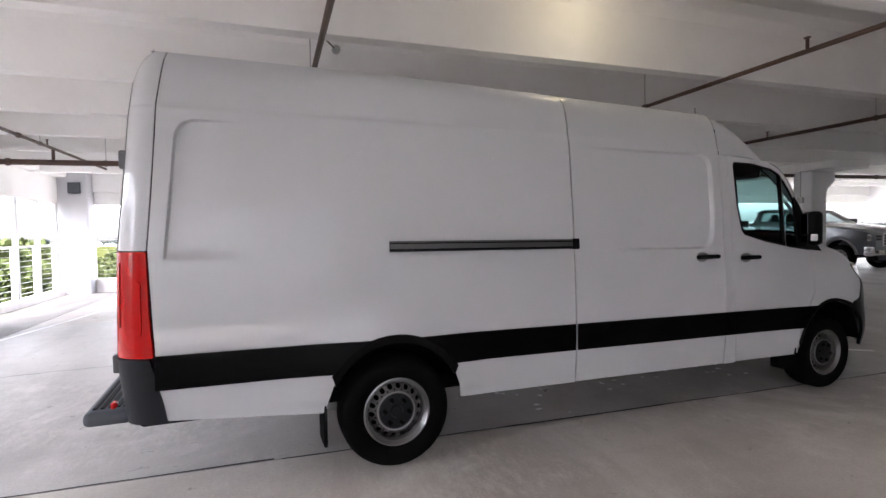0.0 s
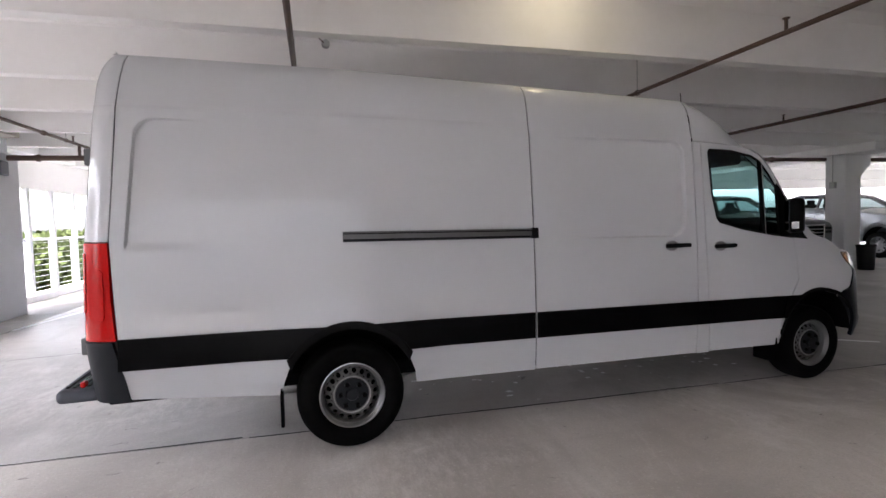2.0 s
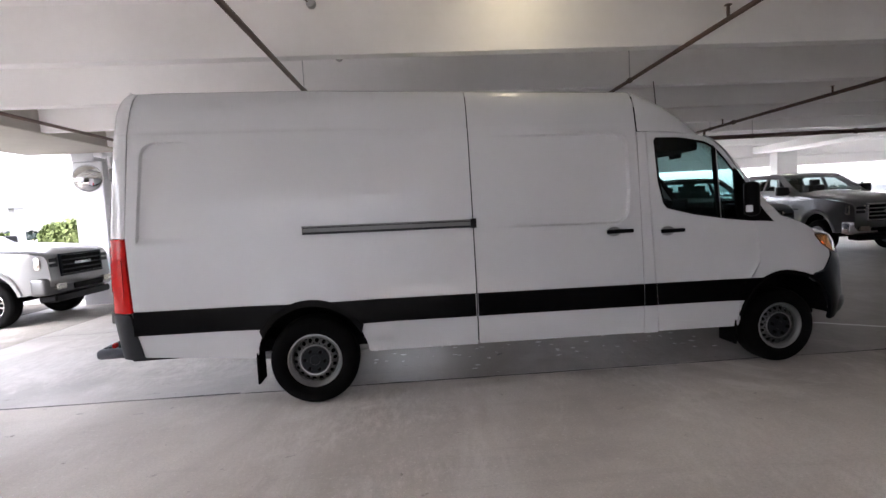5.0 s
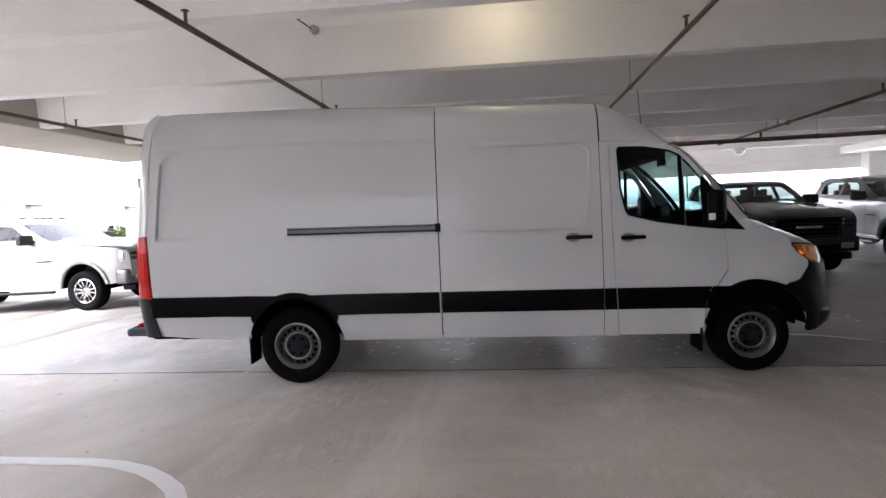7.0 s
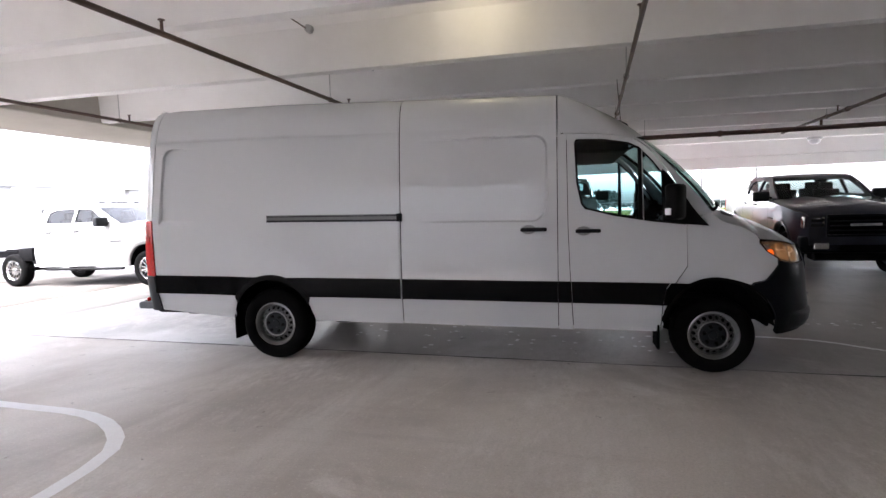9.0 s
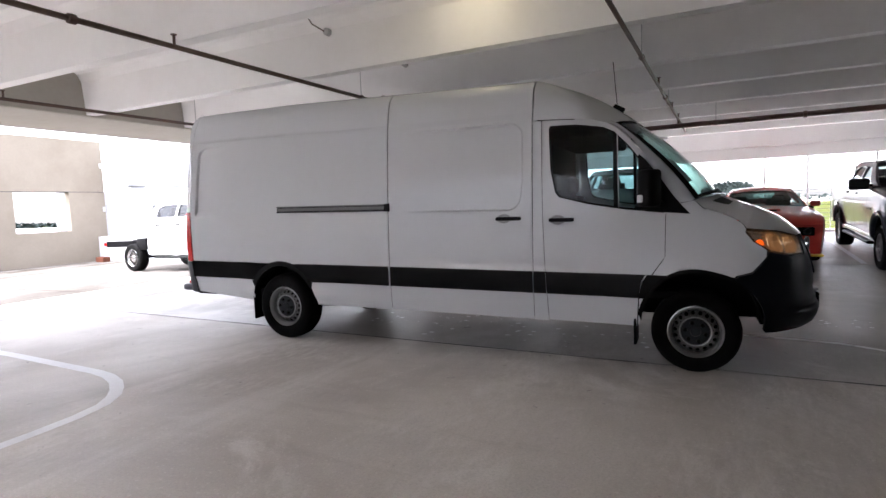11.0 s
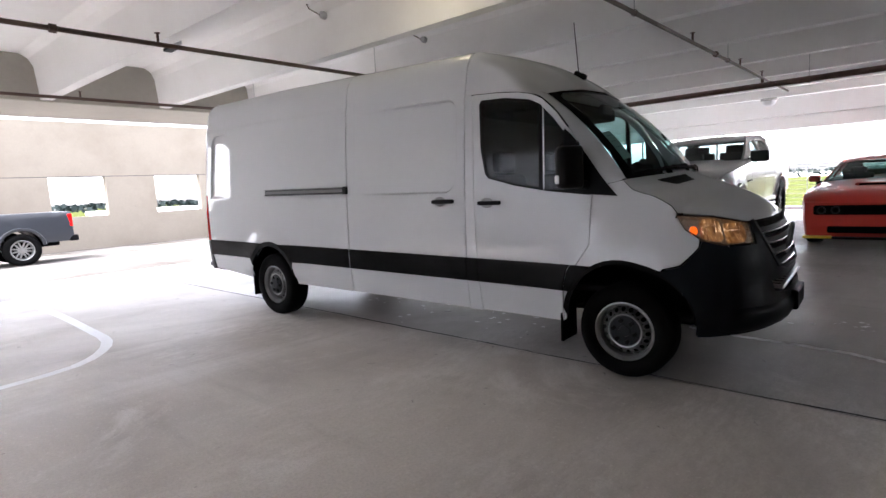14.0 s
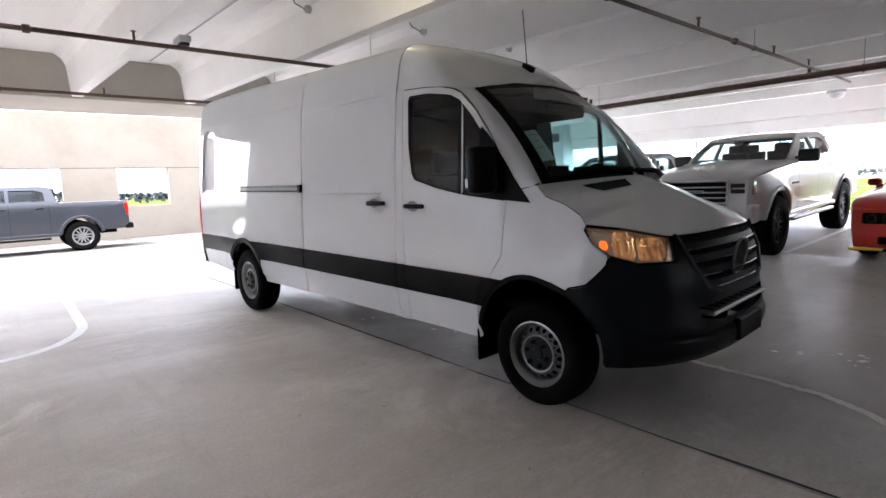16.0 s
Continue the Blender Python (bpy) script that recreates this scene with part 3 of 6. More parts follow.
# lamps and boxes
lamp = thing("ceiling_lamp", "unlit grey ceiling lamp between two stems", "lamp", ROT @ Matrix.Translation((-3.0, -0.65, 3.98)), "ceiling lamps")
part("housing", boxes(((-0.2, -0.09, -0.10), (0.2, 0.09, -0.001)), bevel=0.02, seg=2), M_STEEL, lamp, smooth=40)
part("lens", boxes(((-0.17, -0.07, -0.16), (0.17, 0.07, -0.102)), bevel=0.025, seg=2), M_GREYPL, lamp, smooth=40)
ob = part("conduit", tube([(-1.9, -0.07, -0.012), (-0.2, 0.0, -0.012)], 0.012, 8), M_STEEL, lamp)
part("conduit", tube([(0.2, 0.01, -0.012), (9.0, 0.4, -0.012)], 0.012, 8), M_STEEL, lamp)
lit = thing("ceiling_lamp", "lit yellowish ceiling lamp between two stems", "lamp", ROT @ Matrix.Translation((2.15, -0.42, 3.955)), "ceiling lamps")
part("housing", boxes(((-0.2, -0.09, -0.09), (0.2, 0.09, 0.02)), bevel=0.02, seg=2), M_STEEL, lit, smooth=40)
part("lens", boxes(((-0.17, -0.07, -0.15), (0.17, 0.07, -0.091)), bevel=0.025, seg=2), M_LAMP, lit, "glowing yellowish lens", smooth=40)
glow = new("lamp_light", bpy.data.lights.new("lamp_light", "POINT"))
glow.data.energy, glow.data.color, glow.data.shadow_soft_size = 0.19, (1.0, 0.88, 0.55), 0.1
glow.parent, glow.location = lit, (0, 0, -0.27)
for u, v in ((2.9, 11.47 + SKEW * 2.9), (2.9 + 6.5, 11.47 + SKEW * (2.9 + 6.5))):
    d = thing("dome_lamp", "round white dome lamp below the ceiling", "lamp", ROT @ Matrix.Translation((u, v, 3.25)), "dome lamps")
    part("base", revolve([(0.19, -0.001), (0.20, -0.05), (0.16, -0.06)], 20, False, "z"), M_STEEL, d, smooth=40)
    part("shade", revolve([(0.16, -0.061), (0.15, -0.13), (0.09, -0.18), (0.002, -0.19)], 20, False, "z"), M_RAIL, d, smooth=60)
for u, v, z, w in ((-5.625, 6.6, 2.75, 0.13), (-5.99, 12.885, 3.0, 0.15), (12.98, 6.5, 2.25, 0.08)):
    bx = thing("junction_box", "small grey electrical box on a column", "electrical box", ROT @ Matrix.Translation((u, v, z)), "junction boxes")
    lo, hi = ((-0.03, -w, -w), (0.05, w, w)) if abs(u) < 5.8 or u > 10 else ((-w, -0.06, -w), (w, 0.02, w))
    if u > 10:
        lo, hi = (0.06, -w, -w), (0.16, w, w)
    part("case", boxes((lo, hi), bevel=0.01), M_STEP if u < 10 else M_STEEL, bx)
    if u > 10:
        part("conduit", tube([(0.1, 0.0, w), (0.1, 0.0, 0.95)], 0.014, 8), M_STEEL, bx)
cam_l = thing("flood_lamp", "small white twin emergency lamp on a column", "lamp", ROT @ Matrix.Translation((-5.56, 6.3, 3.2)))
part("body", boxes(((-0.22, -0.14, -0.06), (0.06, 0.06, 0.06)), bevel=0.02, seg=2), M_RAIL, cam_l, smooth=40)
part("head", moved(revolve([(0.03, -0.08), (0.065, -0.02), (0.065, 0.05)], 14), Matrix.Translation((0.02, -0.2, -0.05))), M_RAIL, cam_l, smooth=40)
part("stem", tube([(0.02, 0.0, -0.05), (0.02, 0.0, -0.26)], 0.03, 8), M_RAIL, cam_l)

cm = thing("convex_mirror", "round convex traffic mirror with a grey rim on a column", "mirror", ROT @ Matrix.Translation((-5.76, 5.88, 2.67)) @ pose(0, 0, 0, 2, -12, 30))
part("dome", revolve([(0.26, 0.0), (0.24, -0.008), (0.18, -0.02), (0.095, -0.030), (0.002, -0.034)], 36), M_MIRROR, cm, smooth=60)
part("rim", revolve([(0.257, -0.008), (0.272, -0.014), (0.278, 0.0), (0.268, 0.02), (0.257, 0.014)], 36, True), M_STEEL, cm, smooth=50)
part("arm", tube([(0.0, 0.0, 0.05), (0.02, 0.1, 0.1), (-0.1, 0.28, 0.12)], 0.02, 8), M_STEEL, cm)


# painted lines
def stripe(name, pts, w, label):
    b2 = bmesh.new()
    L, R = [], []
    P = [Vector((a, b, 0)) for a, b in pts]
    for i, p in enumerate(P):
        d = (P[min(i + 1, len(P) - 1)] - P[max(i - 1, 0)]).normalized()
        nrm = Vector((-d.y, d.x, 0)) * w / 2
        for side, q in ((L, p + nrm), (R, p - nrm)):
            side.append(b2.verts.new((q.x, q.y, floor_z(q.x, q.y) + 0.003)))
    for i in range(len(P) - 1):
        b2.faces.new((L[i], L[i + 1], R[i + 1], R[i]))
    ob = setting(name, b2, M_LINE, label, "floor marking")
    return ob


corner = [(-0.8, -2.64), (-0.55, -2.67), (-0.3, -2.75), (-0.1, -2.86), (0.06, -2.98), (0.19, -3.14), (0.27, -3.38), (0.31, -3.65), (0.36, -4.2), (0.42, -5.6)]
stripe("floor_line", [(-5.7, -2.68), (-4.2, -2.66), (-2.4, -2.62)] + corner, 0.11, "white painted line curving round a corner")
stripe("floor_line", [(-4.95, 5.2), (-4.75, 6.2), (-4.45, 7.6), (-4.2, 9.2)], 0.09, "worn white painted bay line")
stripe("floor_line", [(3.42, 6.95), (3.46, 9.0), (3.5, 12.6)], 0.1, "white painted bay line")
stripe("floor_line", [(6.9, 7.0), (6.95, 12.6)], 0.1, "white painted bay line")
r2 = random.Random(8)
chalk = [(4.3 + 0.03 * k, table(4.3 + 0.03 * k, [(4.3, 0.9), (4.7, 0.82), (5.2, 0.79), (5.55, 0.74), (5.75, 0.65), (6.0, 0.47), (6.5, 0.1)]) + r2.uniform(-0.011, 0.011)) for k in range(70)]
ob = stripe("floor_line", chalk, 0.065, "thin uneven chalky white line")
ob.data.materials[0] = M_CHALK

# flat white flecks drawn for the bright glints on the wet floor
rng = random.Random(4)
b2 = bmesh.new()
for k in range(100):
    u, v = (rng.uniform(0.4, 4.2), rng.gauss(0.45, 0.3)) if k < 65 else (rng.uniform(4.9, 6.8), rng.gauss(1.68, 0.1))
    a0, s = rng.uniform(0, 6.3), rng.uniform(0.010, 0.045)
    vs = [b2.verts.new((u + s * rng.uniform(0.5, 1.2) * math.cos(a0 + 1.256 * j), v + s * rng.uniform(0.4, 1.0) * math.sin(a0 + 1.256 * j), 0.004)) for j in range(5)]
    b2.faces.new(vs)
ob = setting("paint_flecks", b2, M_CHALK, "scattered white flecks standing for glints on the wet floor", "floor marking", kind="stuff")


def crack(label, a, b, w, seed, wander=0.25, material=M_JOINT):
    """A thin uneven dark crack from a to b in the plan."""
    r = random.Random(seed)
    A, B = Vector(a), Vector(b)
    n = max(4, int((B - A).length / 0.18))
    side = Vector((-(B - A).y, (B - A).x)).normalized()
    off, pts = 0.0, []
    for k in range(n + 1):
        off += r.uniform(-1, 1) * wander * 0.18
        pts.append((A.lerp(B, k / n) + side * off, w * r.uniform(0.35, 1.3)))
    b2 = bmesh.new()
    L = [[b2.verts.new((p.x + side.x * s * q, p.y + side.y * s * q, floor_z(p.x, p.y) + 0.0025)) for s in (-0.5, 0.5)] for p, q in pts]
    for p, q in zip(L, L[1:]):
        b2.faces.new((p[0], p[1], q[1], q[0]))
    return setting("crack", b2, material, label, "crack")


for k, (a, b, w) in enumerate((((-16.8, 1.2), (-9.0, 2.4), 0.066), ((-9.3, -6.0), (-8.6, 7.6), 0.077), ((-14.5, -4.6), (-7.2, -3.4), 0.055), ((-12.0, 2.0), (-11.2, 8.2), 0.044), ((-16.5, 5.2), (-12.8, 6.6), 0.05),
                                ((-6.8, -2.0), (-5.0, -1.7), 0.012), ((-4.9, 2.8), (-1.9, 3.1), 0.012))):
    crack("thin dark crack in the concrete", a, b, w, 30 + k)
for k in range(4):
    crack("dark uneven edge of the sealed floor joint", (-4.9 + 4.2 * k, -0.552), (-0.75 + 4.2 * k, -0.552), 0.022, 50 + k, 0.03)
crack("dark uneven line along the foot of the wall", (-17.86, -6.2), (-17.86, 4.4), 0.20, 71, 0.05, M_STAIN)
crack("dirty edge of the joint between garage and deck", (-6.93, -4.4), (-6.93, 6.0), 0.07, 72, 0.03, M_STAIN)
crack("dirty edge of a joint across the deck", (-17.8, 0.6), (-7.0, 0.6), 0.07, 73, 0.04, M_STAIN)


def floor_stain(u, v, ru, rv, seed):
    """An irregular flat patch of dirt on the deck."""
    r = random.Random(seed)
    b2 = bmesh.new()
    amp = [r.uniform(0.1, 0.3) for _ in range(4)]
    ph = [r.uniform(0, 6.28) for _ in range(4)]
    pts = []
    for k in range(40):
        a = 2 * math.pi * k / 40
        q = 1 + sum(amp[j] * math.sin((j + 2) * a + ph[j]) for j in range(4))
        pu, pv = u + ru * q * math.cos(a), v + rv * q * math.sin(a)
        pts.append(b2.verts.new((pu, pv, floor_z(pu, pv) + 0.0022)))
    b2.faces.new(pts)
    return setting("floor_stain", b2, M_STAIN, "brownish dirt stain on the deck", "stain")


for k, (u, v, ru, rv) in enumerate(((-16.6, 3.9, 0.5, 0.9), (-15.4, 5.9, 0.35, 0.7), (-14.2, 2.6, 0.22, 0.9), (-16.9, 0.2, 0.3, 1.0), (-12.1, 4.7, 0.18, 0.6), (-17.2, 5.9, 0.3, 0.5), (-10.4, 1.6, 0.12, 0.5), (-15.7, -1.9, 0.3, 1.1))):
    floor_stain(u, v, ru, rv, 90 + k)
bin_ob = thing("trash_bin", "dark round trash bin standing at a column", "bin", ROT @ Matrix.Translation((13.5, 5.93, floor_z(13.5, 5.93))))
part("body", revolve([(0.17, 0.0), (0.18, 0.02), (0.21, 0.62), (0.2, 0.62), (0.17, 0.03)], 24, True, "z"), M_GREYPL, bin_ob, smooth=40)
part("rim", revolve([(0.205, 0.60), (0.225, 0.605), (0.225, 0.64), (0.2, 0.645)], 24, True, "z"), M_PLAST, bin_ob, smooth=40)
part("liner", revolve([(0.197, 0.56), (0.002, 0.53)], 24, False, "z"), M_DARK, bin_ob)

# ---- wheels ----
def wheel(parent, m, r, rim, width, style, rubber=M_RUB, rim_mat=M_SILV):
    """A wheel whose outer face looks along -y of m."""
    w = new("wheel")
    w.parent, w.matrix_basis = parent, m
    h = width / 2
    prof = [(rim * 0.98, -h * 0.72), (rim * 1.08, -h * 0.92), ((rim + r) / 2, -h), (r * 0.91, -h * 0.94), (r * 0.965, -h * 0.80), (r * 0.99, -h * 0.62), (r, -h * 0.5)]
    for k in range(5):
        a = -h * 0.5 + h * k / 5
        prof += [(r, a), (r, a + h * 0.14), (r - 0.011, a + h * 0.15), (r - 0.011, a + h * 0.19)]
    prof += [(r, h * 0.5), (r * 0.99, h * 0.62), (r * 0.965, h * 0.80), (r * 0.91, h * 0.94), ((rim + r) / 2, h), (rim * 1.08, h * 0.92), (rim * 0.98, h * 0.72)]
    part("tyre", revolve(prof, 48, caps=False), M_RUB if rubber is None else rubber, w, "black rubber tyre", smooth=40)
    lip = [(rim * 1.03, -h * 0.80), (rim * 1.04, -h * 0.86), (rim * 1.0, -h * 0.88), (rim * 0.95, -h * 0.78), (rim * 0.90, -h * 0.55), (rim * 0.86, -h * 0.2), (rim * 0.86, h * 0.6), (rim * 0.98, h * 0.7)]
    part("rim", revolve(lip, 40, caps=False), rim_mat, w, smooth=35)
    if style == "steel":
        n, disc = 18, bmesh.new()
        ra, rb, rc, half = rim * 0.64, rim * 0.87, rim * 0.755, math.pi / 18
        for k in range(n):
            a0 = 2 * math.pi * k / n
            rimp, holep = [], []
            for j in range(12):
                t = 2 * math.pi * j / 12
                dx, dy = math.cos(t), math.sin(t)
                sc = 1 / max(abs(dx), abs(dy))
                rr, aa = (ra + rb) / 2 + (rb - ra) / 2 * dx * sc, a0 + half * dy * sc
                rimp.append(disc.verts.new((rr * math.cos(aa), 0, rr * math.sin(aa))))
                rr, aa = rc + rim * 0.078 * dx, a0 + rim * 0.078 * dy / rc
                holep.append(disc.verts.new((rr * math.cos(aa), 0, rr * math.sin(aa))))
            for j in range(12):
                disc.faces.new((rimp[j], rimp[(j + 1) % 12], holep[(j + 1) % 12], holep[j]))
            ring = [[disc.verts.new((q * math.cos(a0 + half * w), 0, q * math.sin(a0 + half * w))) for w in (-1, 0, 1)] for q in (rim * 0.5, rim * 0.57, ra)]
            for u0, u1 in zip(ring, ring[1:]):
                for j in range(2):
                    disc.faces.new((u0[j], u0[j + 1], u1[j + 1], u1[j]))
        bmesh.ops.remove_doubles(disc, verts=disc.verts, dist=1e-4)
        for v in disc.verts:
            d = math.hypot(v.co.x, v.co.z) / rim
            v.co.y = -h * table(d, [(0.5, 0.62), (0.6, 0.68), (0.66, 0.64), (0.84, 0.42), (0.9, 0.38)])
        disc.normal_update()
        thicken(disc, 0.006)
        part("disc", disc, M_DISC, w, "grey steel disc with round holes", smooth=35)
        part("disc_ring", revolve([(rim * 0.60, -h * 0.69), (rim * 0.585, -h * 0.73), (rim * 0.56, -h * 0.72), (rim * 0.555, -h * 0.66)], 36, True), rim_mat, w, smooth=40)
        part("rim_step", revolve([(rim * 0.93, -h * 0.70), (rim * 0.915, -h * 0.735), (rim * 0.895, -h * 0.70), (rim * 0.90, -h * 0.6)], 36, True), rim_mat, w, smooth=40)
        part("backing", revolve([(rim * 0.86, -h * 0.1), (0.002, -h * 0.1)], 24), M_DARK, w)
        cap = part("hub_cap", revolve([(rim * 0.56, -h * 0.60), (rim * 0.54, -h * 0.68), (rim * 0.42, -h * 0.74), (rim * 0.2, -h * 0.72), (rim * 0.18, -h * 0.8), (0.002, -h * 0.82)], 30), M_GREYPL, w, "dark grey hub cap", smooth=35)
        for k in range(6):
            a = math.pi / 3 * k + 0.2
            part("lug", moved(revolve([(0.014, -0.006), (0.012, -0.016), (0.002, -0.018)], 8), Matrix.Translation((rim * 0.38 * math.cos(a), -h * 0.735, rim * 0.38 * math.sin(a))) @ Matrix.Scale(1.35, 4)), M_PLAST, cap)
    else:
        n = style
        part("backing", revolve([(rim * 0.86, -h * 0.05), (0.002, -h * 0.05)], 24), M_DARK, w)
        for k in range(n):
            bm = bmesh.new()
            for sgn in (-1, 1):
                ys = ((0.12, 0.055, -0.70), (0.5, 0.045, -0.66), (0.93, 0.03, -0.72))
                a, b = [], []
                for d, wd, y in ys:
                    off = sgn * rim * (0.05 + 0.16 * d)
                    a.append((bm.verts.new((rim * d, h * y, off - rim * wd * 1.6)), bm.verts.new((rim * d, h * y, off + rim * wd * 1.6))))
                    b.append((bm.verts.new((rim * d, h * (y + 0.3), off - rim * wd * 1.8)), bm.verts.new((rim * d, h * (y + 0.3), off + rim * wd * 1.8))))
                for i in range(2):
                    bm.faces.new((a[i][0], a[i][1], a[i + 1][1], a[i + 1][0]))
                    bm.faces.new((a[i][0], a[i + 1][0], b[i + 1][0], b[i][0]))
                    bm.faces.new((a[i][1], b[i][1], b[i + 1][1], a[i + 1][1]))
                    bm.faces.new((b[i][0], b[i + 1][0], b[i + 1][1], b[i][1]))
            moved(bm, Matrix.Rotation(2 * math.pi * k / n, 4, "Y"))
            part("spoke", bm, rim_mat, w)
        part("hub_cap", revolve([(rim * 0.24, -h * 0.5), (rim * 0.22, -h * 0.78), (rim * 0.1, -h * 0.82), (0.002, -h * 0.82)], 20), rim_mat, w, smooth=35)
    return w


# ---- the van ----
RAKE = 0.0135
W_TAB = [(.30, .935), (.40, .955), (.55, .972), (.685, .983), (.885, .985), (1.1, .98), (1.3, .975), (1.5, .963), (1.8, .945), (2.15, .917), (2.335, .899), (2.345, .890), (2.45, .878), (2.55, .858), (2.62, .828), (2.67, .788), (2.70, .74)]
NOSE_TAB = [(.30, 5.04), (.36, 5.12), (.5, 5.22), (.66, 5.25), (.74, 5.22), (.95, 5.21), (1.1, 5.18), (1.2, 5.14), (1.3, 5.06)]
SH_TAB = [(.30, .92), (.6, .975), (.95, .985), (1.1, .975), (1.25, .94), (1.35, .905), (1.44, .875), (1.8, .85), (2.2, .81)]
BACK_TAB = [(.30, -1.585), (.5, -1.605), (.87, -1.648), (1.49, -1.635), (1.9, -1.595), (2.3, -1.56), (2.5, -1.535), (2.6, -1.505), (2.66, -1.47), (2.70, -1.43)]
XS = 4.45


def smooth01(t):
    t = min(1.0, max(0.0, t))
    return t * t * (3 - 2 * t)


def ramp01(t):
    return min(1.0, max(0.0, t))


def drop(x):
    return 0.024 * max(0.0, x - 0.1)


def in_round(u, z, x0, z0, x1, z1, r):
    """Distance inside a rounded rectangle, negative outside."""
    dx, dz = abs(u - (x0 + x1) / 2) - (x1 - x0) / 2 + r, abs(z - (z0 + z1) / 2) - (z1 - z0) / 2 + r
    return r - math.hypot(max(dx, 0), max(dz, 0)) - min(max(dx, dz), 0)


def soft_table(z, tab, reach):
    """The table with its corners rounded off over a reach."""
    return sum(q * table(z + d * reach, tab) for d, q in ((-1, .1), (-.6, .16), (-.25, .2), (0, .08), (.25, .2), (.6, .16), (1, .1)))


def hull_raw(u, z):
    zz = min(2.70, z + drop(u) * smooth01((z - 2.1) / 0.4))
    if u <= XS:
        w = soft_table(zz, W_TAB, 0.2 * smooth01((2.28 - zz) / 0.25))
        if u > 3.6:
            k = smooth01((u - 3.6) / (XS - 3.6))
            w = w * (1 - k) + k * soft_table(z, SH_TAB, 0.14)
        if u < -1.40:
            back = table(z, BACK_TAB)
            ph = min(1.0, (-1.40 - u) / 0.32) * math.pi / 2
            e = 2 / 2.3
            return (-1.40 + (back + 1.40) * math.sin(ph) ** e, -((w - 0.2) + 0.2 * max(0.0, math.cos(ph)) ** e), z)
        dep = 0.0
        lean = 0.1 * (z - 1.46)
        a = in_round(u - lean, z, -1.37, 1.1, 1.34, 2.27, 0.11)
        b = in_round(u, z, 1.52, 1.44, 2.86 - (0.0 if z > 1.7 else (1.7 - z) * 0.12), 2.25, 0.12)
        dep = max(0.03 * smooth01((z - 1.42) / 0.07) * ramp01((a + 0.002) / 0.010) * (1 - smooth01((u + 1.32) / 0.5)), 0.034 * ramp01((b + 0.002) / 0.016) * smooth01((u - 1.5) / 1.0))
        flare = 0.030 * smooth01(1 - abs(math.hypot(u, z - 0.4) - 0.52) / 0.24) + 0.020 * smooth01(1 - abs(math.hypot(u - 4.3, z - 0.45) - 0.50) / 0.22)
        return (u, -w + dep - flare * (1 if z > 0.5 else 0.3), z)
    ph = min(1.0, (u - XS) / 1.35) * math.pi / 2
    w, nose = soft_table(z, SH_TAB, 0.14), soft_table(z, NOSE_TAB, 0.08)
    e = 2 / 2.8
    flare = 0.020 * smooth01(1 - abs(math.hypot(u - 4.3, z - 0.45) - 0.50) / 0.22)
    return (XS + (nose - XS) * math.sin(ph) ** e, -(w + flare) * max(0.0, math.cos(ph)) ** e, z)


def raked(p):
    return (p[0], p[1], p[2] - RAKE * p[0])


def hull(out=0.0):
    """The van's skin pushed out by a distance."""
    def f(u, z):
        p = Vector(hull_raw(u, z))
        if out:
            du = Vector(hull_raw(u + 0.01, z)) - Vector(hull_raw(u - 0.01, z))
            dz = Vector(hull_raw(u, z + 0.01)) - Vector(hull_raw(u, z - 0.01))
            n = du.cross(dz)
            if n.length > 1e-9:
                n.normalize()
                if n.y > 0.02 or (abs(n.y) <= 0.02 and n.x < 0):
                    n = -n
                p += n * out
        return raked(p)
    return f


FINE = 0.055


def grid_for(poly, step=FINE):
    us, zs = [p[0] for p in poly], [p[1] for p in poly]
    gu = [x for x in steps(min(us), max(us), step)[1:-1]]
    gz = [x for x in steps(min(zs), max(zs), step)[1:-1]]
    for e0, e1, d in ((-1.39, -1.14, 0.006), (2.72, 2.875, 0.005)):
        gu += [e for e in steps(e0, e1, d) if min(us) < e < max(us)]
    for e0, e1, d in ((1.43, 1.47, 0.005), (1.47, 1.56, 0.01), (1.56, 2.14, 0.025), (2.14, 2.24, 0.008), (2.24, 2.28, 0.004)):
        gz += [e for e in steps(e0, e1, d) if min(zs) < e < max(zs)]
    gz += [e for e in (2.335, 2.345) if min(zs) < e < max(zs)]
    return gu, gz


def panel(name, poly, material, parent, out=0.0, thick=0.012, holes=(), flip=False, label="", both=False, step=FINE):
    gu, gz = grid_for(poly, step)
    bm = skin(fill(poly, holes, gu, gz), hull(out), thick, flip)
    if both:
        other = skin(fill(poly, holes, gu, gz), hull(out), thick, True)
        me = bpy.data.meshes.new("tmp")
        other.to_mesh(me)
        other.free()
        bm.from_mesh(me)
        bpy.data.meshes.remove(me)
        bmesh.ops.remove_doubles(bm, verts=bm.verts, dist=0.0008)
    return part(name, bm, material, parent, label, smooth=38)


def loft(rows, closed=False):
    bm = bmesh.new()
    vs = [[bm.verts.new(p) for p in row] for row in rows]
    for a, b in zip(vs, vs[1:]):
        for k in range(len(a) - 1):
            try:
                bm.faces.new((a[k], a[k + 1], b[k + 1], b[k]))
            except ValueError:
                pass
    bmesh.ops.remove_doubles(bm, verts=bm.verts, dist=1e-4)
    return bm


def along(pts, t):
    """A point at fraction t of a polyline (by length)."""
    P = [Vector(p) for p in pts]
    ls = [(b - a).length for a, b in zip(P, P[1:])]
    s = t * sum(ls)
    for a, b, l in zip(P, P[1:], ls):
        if s <= l + 1e-9:
            return a.lerp(b, s / l if l else 0)
        s -= l
    return P[-1]


def flip_y(bm):
    return moved(bm, Matrix.Diagonal((1, -1, 1, 1)))


